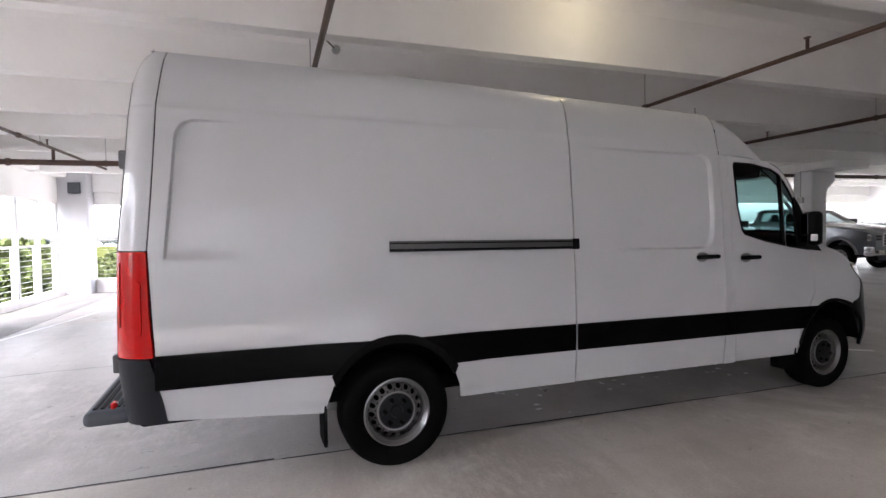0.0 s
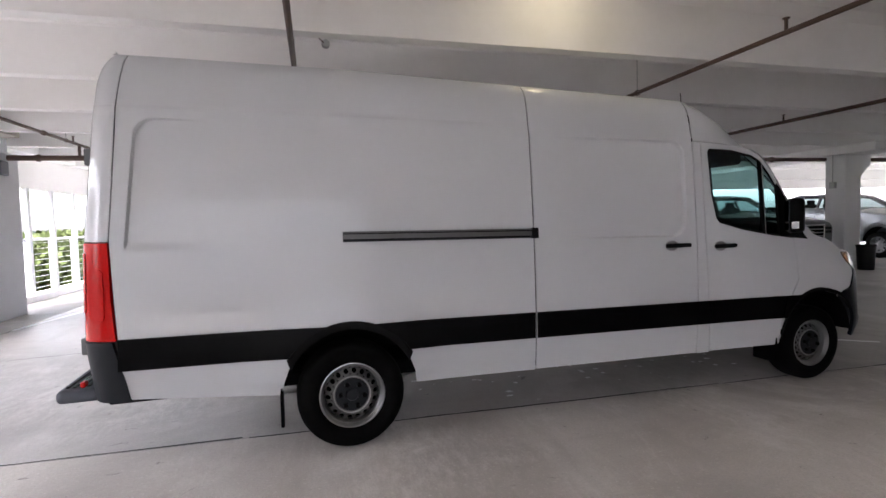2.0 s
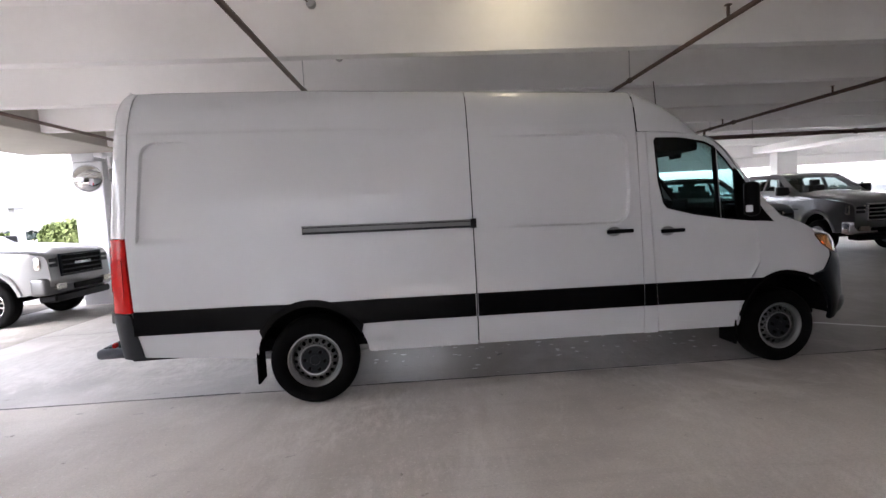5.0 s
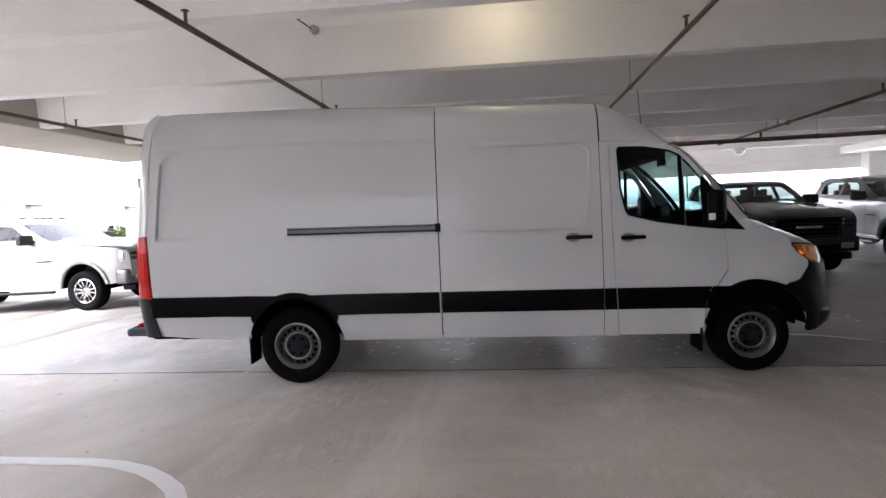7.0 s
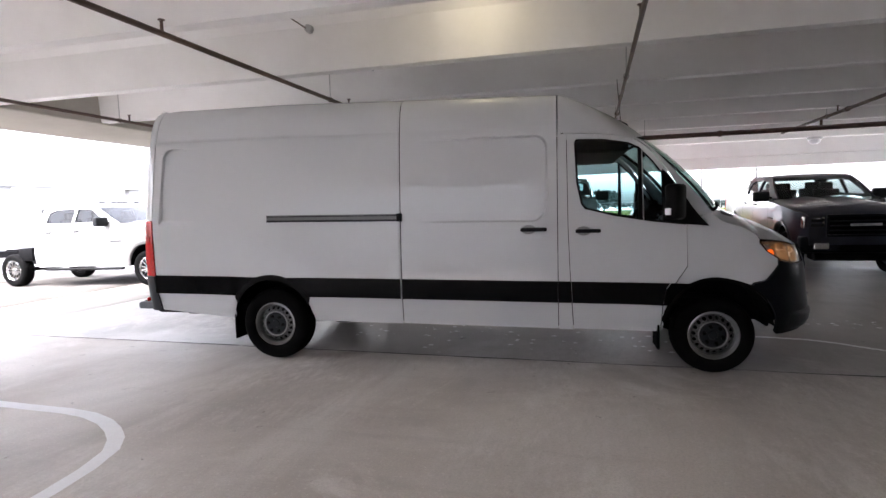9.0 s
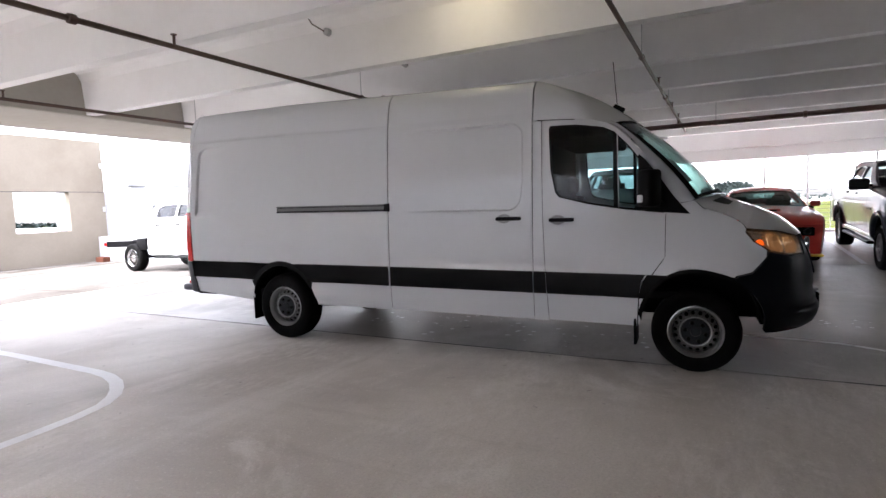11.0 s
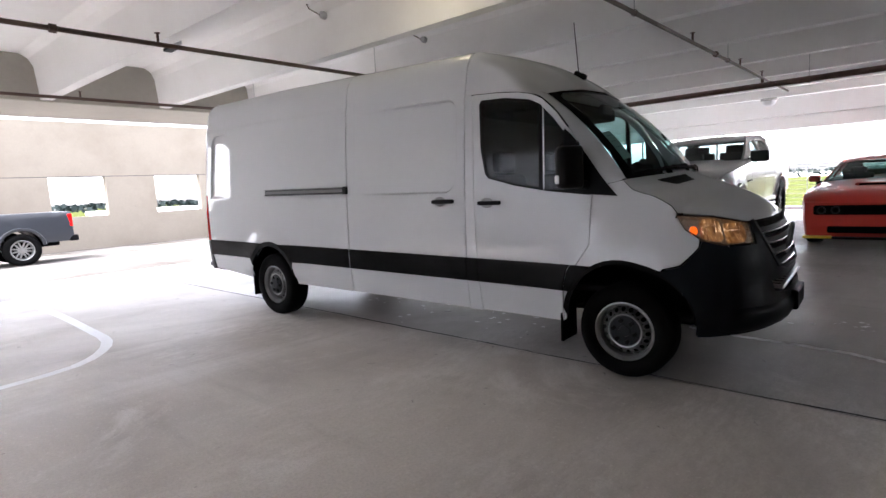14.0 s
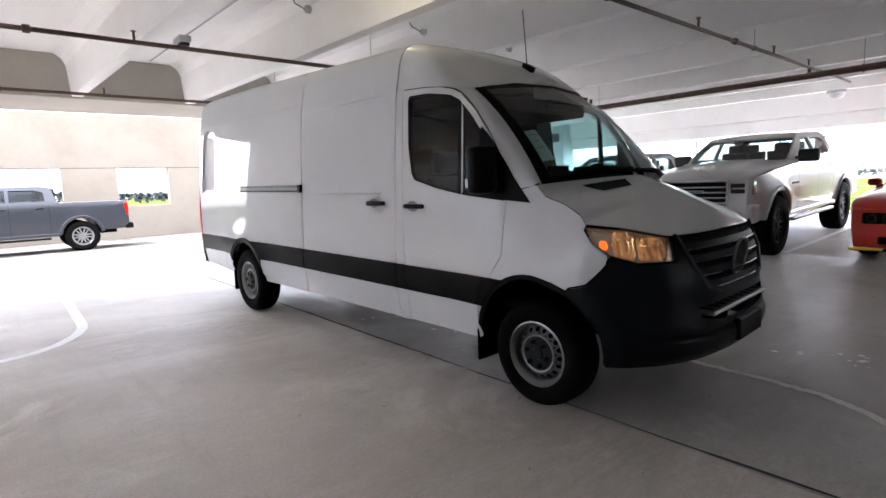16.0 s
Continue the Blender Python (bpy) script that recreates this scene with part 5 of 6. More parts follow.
tagged(gr, "black radiator grille with four bars and a round badge")
gpath = [(5.31, 0), (5.4, 0), (5.5, 0), (5.6, 0), (5.7, 0), (5.8, 0), (5.7, 1), (5.6, 1), (5.5, 1), (5.4, 1), (5.31, 1)]


def gpoint(u, f, z, out):
    p = hull(out)(u, z)
    return (p[0], -p[1] if f else p[1], p[2])


part("backing", loft([[gpoint(u, f, z, -0.06) for u, f in gpath] for z in (0.85, 0.95, 1.05, 1.15, 1.20)]), M_DARK, gr)
for z in (0.905, 0.985, 1.065, 1.14):
    u0 = table(z, [(0.88, 5.50), (1.03, 5.385), (1.19, 5.31)])
    pth = [(u, f) for u, f in gpath if u > u0 + 0.02]
    pth = [(u0 + 0.01, 0)] + pth + [(u0 + 0.01, 1)]
    bar = loft([[gpoint(u, f, zz, o) for u, f in pth] for zz, o in ((z - 0.03, -0.045), (z - 0.026, -0.004), (z + 0.016, -0.008), (z + 0.02, -0.045))])
    part("bar", bar, M_PLAST, gr, smooth=40)
    part("bar_edge", loft([[gpoint(u, f, zz, o) for u, f in pth] for zz, o in ((z - 0.029, -0.003), (z - 0.024, 0.005), (z - 0.019, -0.002))]), M_CHROME, gr)
frame_l = [(5.295, 1.205), (5.375, 1.03), (5.495, 0.88), (5.65, 0.852), (5.8, 0.848)]
inn_l = [(5.33, 1.19), (5.41, 1.035), (5.52, 0.90), (5.66, 0.875), (5.8, 0.87)]
rows = [[gpoint(u, 0, z, o) for (u, z) in ln_] + [gpoint(u, 1, z, o) for (u, z) in reversed(ln_[:-1])] for ln_, o in ((frame_l, 0.0), (frame_l, 0.02), (inn_l, 0.016), (inn_l, -0.03))]
part("surround", loft(rows), M_GREYPL, gr, smooth=40)
badge = revolve([(0.106, -0.012), (0.113, -0.018), (0.12, -0.012), (0.12, 0.0), (0.106, 0.0)], 30, True)
gp = gpoint(5.8, 0, 1.03, 0.0)
on_grille = Matrix.Translation((gp[0] + 0.004, 0, gp[2])) @ pose(0, 0, 0, 0, 0, 90) @ pose(0, 0, 0, 8, 0, 0)
part("badge_ring", moved(badge, on_grille), M_TRACK, gr, "round dark chrome badge ring", smooth=40)
part("badge_disc", moved(revolve([(0.10, -0.004), (0.002, -0.006)], 24), on_grille), M_PLAST, gr)
part("plate_bracket", boxes(((5.21, -0.2, 0.46), (5.285, 0.2, 0.60)), bevel=0.01), M_PLAST, van, "black number plate bracket")
step = part("bumper_step", boxes(((5.06, -0.46, 0.655), (5.23, 0.46, 0.68)), bevel=0.008), M_SILV, van, "silver step in the bumper")
for k in range(9):
    part("tread_slot", boxes(((5.10, -0.41 + 0.1 * k, 0.6802), (5.20, -0.39 + 0.1 * k, 0.684)), bevel=0.001), M_PLAST, step)

# sliding door rail
rail = new("slide_rail")
rail.parent = van
tagged(rail, "dark sliding door rail channel")
for nm, z0, z1, o, mt in (("channel", 1.458, 1.530, 0.003, M_PLAST), ("upper_lip", 1.519, 1.530, 0.013, M_TRACK), ("lower_lip", 1.458, 1.469, 0.013, M_GREYPL), ("track", 1.477, 1.511, 0.006, M_TRACK)):
    part(nm, skin(fill([(-0.03, z0), (1.42, z0), (1.42, z1), (-0.03, z1)], (), steps(0, 1.4, 0.2), ()), hull(0.016 + o), 0.006), mt, rail)
part("end_block", skin(fill([(1.40, 1.455), (1.45, 1.455), (1.45, 1.535), (1.40, 1.535)]), hull(0.035), 0.03), M_PLAST, rail)

# underside, cab interior
part("underbody", boxes(((-1.55, -0.86, 0.46), (3.8, 0.86, 0.56)), ((3.8, -0.45, 0.40), (5.0, 0.45, 0.7)), ((-1.5, -0.45, 0.36), (3.8, -0.36, 0.46)), ((-1.5, 0.36, 0.36), (3.8, 0.45, 0.46)), ((-0.06, -0.75, 0.32), (0.06, 0.75, 0.44)), bevel=0.02), M_DARK, van)
part("splash_shield", boxes(((4.78, -0.72, 0.40), (4.81, 0.72, 0.56)), bevel=0.006), M_DARK, van)
part("exhaust", tube([(0.6, -0.3, 0.34), (0.2, -0.55, 0.36), (-0.55, -0.6, 0.38)], 0.045, 10), M_STEEL, van, smooth=40)
part("cab_floor", boxes(((3.0, -0.9, 0.62), (4.3, 0.9, 0.68)), bevel=0.01), M_DARK, van)
part("bulkhead", boxes(((2.99, -0.86, 0.6), (3.01, 0.86, 2.25)), ((2.991, -0.82, 2.251), (3.009, 0.82, 2.45)), ((2.991, -0.72, 2.451), (3.009, 0.72, 2.56)), bevel=0.004), M_DARK, van)
part("headliner", boxes(((3.02, -0.80, 2.03), (3.60, 0.80, 2.15)), bevel=0.03, seg=2), M_DARK, van)
dash = [(4.40, 1.10), (4.40, 1.40), (4.30, 1.465), (4.12, 1.515), (3.95, 1.53), (3.85, 1.49), (3.81, 1.38), (3.86, 1.05)]
dash_row = lambda y: [(x - 0.20 * (y / 0.84) ** 2 * smooth01((x - 3.8) / 0.5), y, z - 0.03 * (y / 0.84) ** 4) for x, z in dash]
db = part("dashboard", loft([dash_row(y) for y in (-0.84, -0.7, -0.5, -0.25, 0.0, 0.25, 0.5, 0.7, 0.84)]), M_DARK, van, "dark dashboard", smooth=40)
part("cluster_hood", boxes(((3.83, 0.22, 1.48), (4.02, 0.68, 1.575)), bevel=0.035, seg=3), M_DARK, db, smooth=50)
part("screen", boxes(((3.845, -0.15, 1.42), (3.87, 0.13, 1.585)), bevel=0.008), M_PLAST, db)
for y in (-0.48, 0.45):
    seat = new("seat")
    seat.parent = van
    tagged(seat, "dark fabric cab seat")
    part("cushion", boxes(((3.2, y - 0.24, 0.80), (3.72, y + 0.24, 0.98)), bevel=0.05, seg=3), M_SEAT, seat, smooth=60)
    part("backrest", moved(boxes(((-0.06, -0.24, 0), (0.07, 0.24, 0.62)), bevel=0.05, seg=3), Matrix.Translation((3.2, y, 0.92)) @ pose(0, 0, 0, 0, -12, 0)), M_SEAT, seat, smooth=60)
    part("headrest", boxes(((3.0, y - 0.13, 1.56), (3.1, y + 0.13, 1.74)), bevel=0.04, seg=3), M_SEAT, seat, smooth=60)
swm = Matrix.Translation((3.85, 0.45, 1.42)) @ pose(0, 0, 0, 0, -62, 0)
sw = new("steering_wheel")
sw.parent = van
part("wheel_rim", moved(tube([(0.19 * math.cos(2 * math.pi * k / 28), 0.19 * math.sin(2 * math.pi * k / 28), 0) for k in range(29)], 0.016, 8), swm), M_PLAST, sw, smooth=60)
part("spoke", moved(boxes(((-0.02, -0.18, -0.012), (0.03, 0.18, 0.012)), ((-0.06, -0.06, -0.02), (0.06, 0.06, 0.02)), bevel=0.008), swm), M_PLAST, sw)
part("rear_view_mirror", boxes(((3.80, -0.10, 2.02), (3.84, 0.10, 2.10)), bevel=0.015, seg=2), M_PLAST, van)
sheet = part("price_sheet", loft([[ws_point(t, s, -0.012) for t in steps(0.10, 0.21, 0.03)] for s in steps(0.17, 0.45, 0.06)]), M_PAPER, van, "white paper sheet behind the windscreen")
for k, (w0, w1) in enumerate(((0.12, 0.19), (0.12, 0.17), (0.12, 0.18))):
    part("print_bar", loft([[ws_point(t, 0.40 - 0.06 * k + d, -0.008) for t in (w0, (w0 + w1) / 2, w1)] for d in (0.0, 0.008)]), M_STEEL, sheet)
ant = new("antenna")
ant.parent = van
part("foot", moved(boxes(((-0.07, -0.025, -0.02), (0.05, 0.025, 0.035)), bevel=0.018, seg=2), Matrix.Translation((3.62, -0.06, 2.365)) @ pose(0, 0, 0, 0, 30, 0)), M_PLAST, ant, smooth=50)
part("mast", tube([(3.60, -0.06, 2.40), (3.565, -0.06, 2.84)], 0.004, 6), M_PLAST, ant)
for t0, t1 in ((0.28, 0.98), (1.02, 1.72)):
    wp = new("wiper")
    wp.parent = van
    part("blade", tube([ws_point(t0 + (t1 - t0) * k / 6, 0.015 + 0.015 * k / 6, 0.016) for k in range(7)], 0.008, 6), M_PLAST, wp)
    part("arm", tube([ws_point(t1 + 0.02, -0.01, 0.02), ws_point(t0 * 0.25 + t1 * 0.75, 0.01, 0.026), ws_point(t0 * 0.5 + t1 * 0.5, 0.025, 0.022)], 0.008, 6), M_PLAST, wp)
# dark strips added behind the panel gaps to give them their shade
for sl in ([(-1.47, 0.9), (-1.41, 0.9), (-1.41, 1.5), (-1.36, 2.36), (-1.31, 2.68), (-1.38, 2.68), (-1.42, 2.36), (-1.47, 1.5)], [(1.40, 0.45), (1.45, 0.45), (1.45, 2.64), (1.40, 2.64)], [(2.93, 0.45), (2.98, 0.45), (2.98, 2.23), (2.93, 2.23)], [(3.02, 1.0), (3.065, 1.0), (3.065, 2.2), (3.02, 2.2)], [(3.05, 0.46), (3.11, 0.46), (3.08, 0.99), (3.03, 0.99)], [(4.05, 1.04), (4.10, 1.04), (4.10, 1.39), (4.05, 1.39)]):
    part("seam_seal", skin(fill(sl, (), (), steps(min(p[1] for p in sl), max(p[1] for p in sl), 0.1)[1:-1]), hull(-0.03), 0.004), M_DARK, van)
for cx, cy, r, rim in ((0.0, 0.862, 0.378, 0.222), (4.30, 0.815, 0.348, 0.210)):
    wheel(van, Matrix.Translation((cx, -cy, r + 0.003)) @ Matrix.Rotation(0.3 + cx, 4, "Y"), r, rim, 0.26, "steel")
    wheel(van, Matrix.Translation((cx, cy, r + 0.002)) @ Matrix.Rotation(math.pi, 4, "Z"), r, rim, 0.235, "steel")


# ---- other vehicles ----
def car_paint(name, col, metal=0.3, coat=0.8, spec=0.5):
    return mat(name, col, 0.3, metal, spec=spec, grain=0.05, scale=5, stain=0.08, stain_scale=1.5, coat=coat)


P_WHITE = car_paint("truck_white", (0.235, 0.235, 0.235), 0.0)
P_BLACK = car_paint("truck_black", (0.022, 0.026, 0.042), 0.0, 0.9)
P_SILVER = car_paint("truck_silver", (0.15, 0.155, 0.16), 0.4)
P_PEARL = car_paint("truck_pearl", (0.46, 0.46, 0.455), 0.0)
P_SLATE = car_paint("truck_slate", (0.022, 0.025, 0.031), 0.1, 0.3)
P_GREY = car_paint("truck_grey", (0.13, 0.14, 0.15), 0.4)
P_RED = car_paint("coupe_red", (0.58, 0.062, 0.045), 0.0, 0.3, 0.2)


def both_sides(poly, wf, us, zs, cap=True):
    """A solid between two mirrored side skins y = -wf and wf of one profile."""
    bm = fill(poly, (), us, zs)
    for v in bm.verts:
        v.co.y = -wf(v.co.x, v.co.z)
    faces = bm.faces[:]
    rim = [(e.verts[0], e.verts[1]) for e in bm.edges if len(e.link_faces) == 1]
    other = {v: bm.verts.new((v.co.x, -v.co.y, v.co.z)) for v in bm.verts[:]}
    for f_ in faces:
        bm.faces.new([other[v] for v in reversed(f_.verts)])
    if cap:
        mids = {v: bm.verts.new((v.co.x, 0, v.co.z + 0.0)) for v in {q for e in rim for q in e}}
        for a, b in rim:
            bm.faces.new((a, b, mids[b], mids[a]))
            bm.faces.new((mids[a], mids[b], other[b], other[a]))
    return bm


def sheet_side(poly, holes, wf, sgn, thick):
    bm = fill(poly, holes, steps(min(p[0] for p in poly), max(p[0] for p in poly), 0.3)[1:-1], steps(min(p[1] for p in poly), max(p[1] for p in poly), 0.15)[1:-1])
    return skin(bm, lambda x, z: (x, -wf(x, z), z), thick, sgn > 0)


def quad_pane(a, b, c, d, n=4, bulge=0.03):
    """A pane between the lower edge a-b and the upper edge d-c, bowed along x."""
    a, b, c, d = map(Vector, (a, b, c, d))
    rows = []
    for i in range(n + 1):
        t = i / n
        rows.append([tuple(a.lerp(b, s).lerp(d.lerp(c, s), t) + Vector((bulge * (1 - (2 * s - 1) ** 2), 0, 0))) for s in steps(0, 1, 0.125)])
    return loft(rows)


def pickup(label, m, paint, bed=True, lift=0.0, wheel_r=0.40, rim_r=0.235, wheel_w=0.29, spokes=6, chrome=True, group="parked trucks", lamps=True, markers=False, side_dark=False, bumper_mat=None, rim_mat=None):
    t = thing("pickup_truck", label, "truck", m, group)
    z0 = lift
    up0 = Matrix.Translation((0, 0, lift))
    chrome_m = M_CHROME if chrome else M_BUMP
    ax_f, ax_r, tail = -0.98, -4.77, (-6.02 if bed else -4.28)

    def wf(x, z):
        w = table(z, [(0.45, 0.95), (0.75, 0.99), (1.15, 1.0), (1.35, 0.985), (1.46, 0.95)])
        if x > -0.6:
            w *= 1 - 0.13 * ((x + 0.6) / 0.6) ** 2
        if x < tail + 0.3 and bed:
            w *= 1 - 0.04 * ((tail + 0.3 - x) / 0.3) ** 2
        for ax in (ax_f, ax_r):
            w += 0.035 * max(0.0, 1 - abs(math.hypot(x - ax, z - 0.47) - 0.56) / 0.12)
        return w
    R = 0.50
    poly = [(-0.42, 0.52), (-0.04, 0.56), (0.0, 0.75), (-0.02, 1.10), (-0.06, 1.17), (-0.25, 1.235), (-0.8, 1.30), (-1.72, 1.37), (-1.80, 1.44), (-4.2, 1.45)]
    if bed:
        poly += [(-4.26, 1.45), (-4.27, 1.43), (-6.0, 1.43), (tail, 1.38), (tail, 0.75), (-5.85, 0.58)] + arc(ax_r, 0.47, R, 12, 168, 10)
        poly[-11:] = list(reversed([(2 * ax_r - a, b) for a, b in arc(ax_r, 0.47, R, 12, 168, 10)]))[::-1]
    else:
        poly += [(tail, 1.43), (tail, 0.50)]
    sill = [(-1.5, 0.46)] + [(a, b) for a, b in arc(ax_f, 0.47, R, 172, 8, 10)]
    poly += ([(-4.25, 0.48)] if bed else []) + sill
    bm = both_sides(poly, wf, steps(tail, 0.0, 0.22)[1:-1], steps(0.5, 1.4, 0.15))
    for v in bm.verts:
        v.co.z += z0
    part("body", bm, paint, t, smooth=32)
    edge = [(0.012, 1.095), (0.004, 1.165), (-0.03, 1.20), (-0.10, 1.225), (-0.25, 1.25), (-0.5, 1.282), (-0.8, 1.315), (-1.3, 1.355), (-1.60, 1.378), (-1.80, 1.385)]
    crown = [(0.0, 0.0), (0.03, 0.02), (0.10, 0.036), (0.28, 0.05), (0.44, 0.056), (0.50, 0.083), (0.75, 0.09), (1.0, 0.094)]
    rows = []
    for x, z in edge:
        k = smooth01((0.02 - x) / 0.3)
        half = [(x - 0.05 * (1 - f) ** 2 * (1 - k), -(wf(x, z) - 0.004) * (1 - f), z + 0.004 + c * k) for f, c in crown]
        rows.append(half + [(a, -b, c) for a, b, c in reversed(half[:-1])])
    part("bonnet", moved(loft(rows), up0), paint, t, "smooth bonnet with a raised middle", smooth=38)
    # cab
    wc = lambda x, z: table(z, [(1.42, 0.945), (1.57, 0.90), (1.915, 0.74)]) * (1 - 0.06 * max(0.0, (x + 2.3) / 0.5))
    side = [(-1.76, 1.44), (-2.50, 1.86), (-2.75, 1.915), (-3.9, 1.92), (-4.12, 1.87), (-4.22, 1.455)]
    w1 = [(-2.16, 1.50), (-2.62, 1.79), (-3.06, 1.82), (-3.06, 1.49)]
    w2 = [(-3.14, 1.49), (-3.14, 1.82), (-3.72, 1.82), (-3.93, 1.75), (-3.95, 1.50)]
    up = Matrix.Translation((0, 0, z0))
    cabin = None
    for sgn in (-1, 1):
        cabin = part("cab_side", moved(sheet_side(side, [w1, w2], wc, sgn, 0.05), up), paint, t, smooth=32)
        for w in (w1, w2):
            g = part("window", moved(sheet_side(w, (), lambda x, z: wc(x, z) - 0.025, sgn, 0.0), up), M_PRIVACY if side_dark else M_CLEAR, cabin, "tinted window")
            g.visible_shadow = False
    part("cab_roof", moved(loft([[(x, y * k, z + 0.03 * (1 - y * y)) for y in (-1, -0.7, -0.35, 0, 0.35, 0.7, 1)] for x, z, k in ((-2.48, 1.855, 0.765), (-2.60, 1.892, 0.755), (-2.78, 1.916, 0.742), (-3.4, 1.921, 0.742), (-3.9, 1.921, 0.742), (-4.10, 1.875, 0.76))]), up), paint, t, smooth=45)
    for nm, q in (("windscreen", ((-1.75, -0.87, 1.445), (-1.75, 0.87, 1.445), (-2.50, 0.74, 1.86), (-2.50, -0.74, 1.86))), ("rear_window", ((-4.22, 0.90, 1.46), (-4.22, -0.90, 1.46), (-4.11, -0.74, 1.87), (-4.11, 0.74, 1.87)))):
        g = part(nm, moved(quad_pane(*q, bulge=0.07 if nm == "windscreen" else 0.0), up), M_PRIVACY if side_dark else M_CLEAR, t)
        g.visible_shadow = False
    part("screen_header", moved(loft([[(x + 0.06 * (1 - (y / 0.76) ** 2), y * k, z) for y in (-0.76, -0.5, -0.25, 0, 0.25, 0.5, 0.76)] for x, z, k in ((-2.425, 1.805, 1.02), (-2.46, 1.845, 1.0), (-2.52, 1.885, 0.98))]), up), paint, t, smooth=40)
    part("headliner", moved(boxes(((-4.06, -0.70, 1.845), (-2.62, 0.70, 1.875)), bevel=0.01), up), M_DARK, t)
    part("rear_frame", moved(boxes(((-4.20, -0.80, 1.46), (-4.15, -0.62, 1.84)), ((-4.20, 0.62, 1.46), (-4.15, 0.80, 1.84)), ((-4.17, -0.72, 1.79), (-4.12, 0.72, 1.86)), bevel=0.01), up), M_DARK, t)
    for y in (-0.42, 0.42):
        for x in (-2.9, -3.75):
            part("seat", moved(boxes(((x - 0.1, y - 0.25, 1.1), (x + 0.05, y + 0.25, 1.60)), ((x - 0.09, y - 0.13, 1.57), (x + 0.03, y + 0.13, 1.75)), bevel=0.045, seg=3), up), M_SEAT, t)
    # front
    gr = part("grille", moved(boxes(((-0.06, -0.56, 0.84), (0.015, 0.56, 1.17)), bevel=0.02), up), M_DARK, t, "dark radiator grille")
    part("surround", moved(boxes(((-0.03, -0.60, 1.165), (0.035, 0.60, 1.20)), ((-0.03, -0.60, 0.80), (0.035, 0.60, 0.835)), ((-0.03, -0.60, 0.836), (0.03, -0.565, 1.164)), ((-0.03, 0.565, 0.836), (0.03, 0.60, 1.164)), bevel=0.01), up), chrome_m, gr)
    for k in range(3):
        part("bar", moved(boxes(((0.0, -0.55, 0.90 + 0.085 * k), (0.03, 0.55, 0.925 + 0.085 * k)), bevel=0.008), up), M_GREYPL if not chrome else M_STEEL, gr)
    part("badge", moved(boxes(((0.02, -0.24, 0.985), (0.042, 0.24, 1.035)), bevel=0.006), up), M_CHROME, gr)
    for sgn in (-1, 1):
        h = part("headlamp", moved(boxes(((-0.30, sgn * 0.775 - 0.165, 0.945), (-0.012, sgn * 0.775 + 0.165, 1.165)), bevel=0.03, seg=2), up), M_REFL, t, "clear headlamp", smooth=40)
        for v in h.data.vertices:
            v.co.x -= 0.10 * smooth01((abs(v.co.y) - 0.80) / 0.12) if v.co.x > -0.2 else 0.0
        for zz in (1.015, 1.105):
            part("projector", moved(boxes(((-0.022, sgn * 0.735 - 0.105, zz - 0.036), (-0.004, sgn * 0.735 + 0.105, zz + 0.028)), bevel=0.012), up), M_GREYPL, h)
        part("indicator", moved(boxes(((-0.28, sgn * 0.89 - 0.012, 0.98), (-0.16, sgn * 0.89 + 0.012, 1.1)), bevel=0.006), up), M_ORANGE, h)
        if lamps:
            part("fog_lamp", moved(boxes(((0.0, sgn * 0.68 - 0.12, 0.58), (0.07, sgn * 0.68 + 0.12, 0.69)), bevel=0.012), up), M_REFL, t)
    fb = part("front_bumper", moved(boxes(((-0.30, -0.97, 0.50), (0.11, 0.97, 0.80)), bevel=0.06, seg=3), up), bumper_mat or chrome_m, t, "front bumper", smooth=45)
    for v in fb.data.vertices:
        if v.co.x > -0.2:
            v.co.x -= 0.16 * (abs(v.co.y) / 0.97) ** 3
    part("bumper_inlet", moved(boxes(((0.08, -0.42, 0.55), (0.114, 0.42, 0.66)), bevel=0.012), up), M_DARK, fb)
    part("air_dam", moved(boxes(((-0.3, -0.8, 0.36), (0.02, 0.8, 0.499)), bevel=0.03), up), M_PLAST, t)
    # sides
    for sgn in (-1, 1):
        dm = part("door_mirror", moved(boxes(((-2.14, sgn * 1.11 - 0.16, 1.38), (-2.0, sgn * 1.11 + 0.16, 1.60)), bevel=0.055, seg=4), up), M_GREYPL, t, "black door mirror", smooth=40)
        part("arm", moved(boxes(((-2.10, sgn * 0.95 - 0.06, 1.42), (-2.04, sgn * 0.95 + 0.06, 1.48)), bevel=0.01), up), M_PLAST, dm)
        for x in (-2.95, -3.80):
            part("door_handle", moved(boxes(((x - 0.09, sgn * 0.995 - 0.02, 1.27), (x + 0.09, sgn * 0.995 + 0.02, 1.305)), bevel=0.012), up), M_PLAST if not chrome else M_CHROME, t)
        for x in (-1.98, -3.10, -4.02):
            part("door_seam", moved(loft([[(x + d, sgn * (wf(x, z) + 0.0015), z) for z in steps(0.54, 1.43, 0.06)] for d in (-0.003, 0.003)]), up), M_DARK, t)
        for ax in (ax_f,) + ((ax_r,) if bed else ()):
            rows = []
            for a in range(6, 175, 8):
                ca, sa = math.cos(radians(a)), math.sin(radians(a))
                rows.append([(ax + q * ca, sgn * (wf(ax + q * ca, 0.47 + q * sa) + o), 0.47 + q * sa) for q, o in ((0.488, -0.04), (0.488, 0.02), (0.51, 0.03), (0.56, 0.024), (0.575, 0.0))])
            part("wheel_arch", moved(loft(rows), up), paint, t, smooth=40)
        part("lower_sill", moved(loft([[(x, sgn * (wf(x, z) + o), z) for x in steps(-4.2, -1.52, 0.3)] for z, o in ((0.46, 0.0), (0.47, 0.012), (0.53, 0.014), (0.55, 0.001))]), up), paint, t, smooth=40)
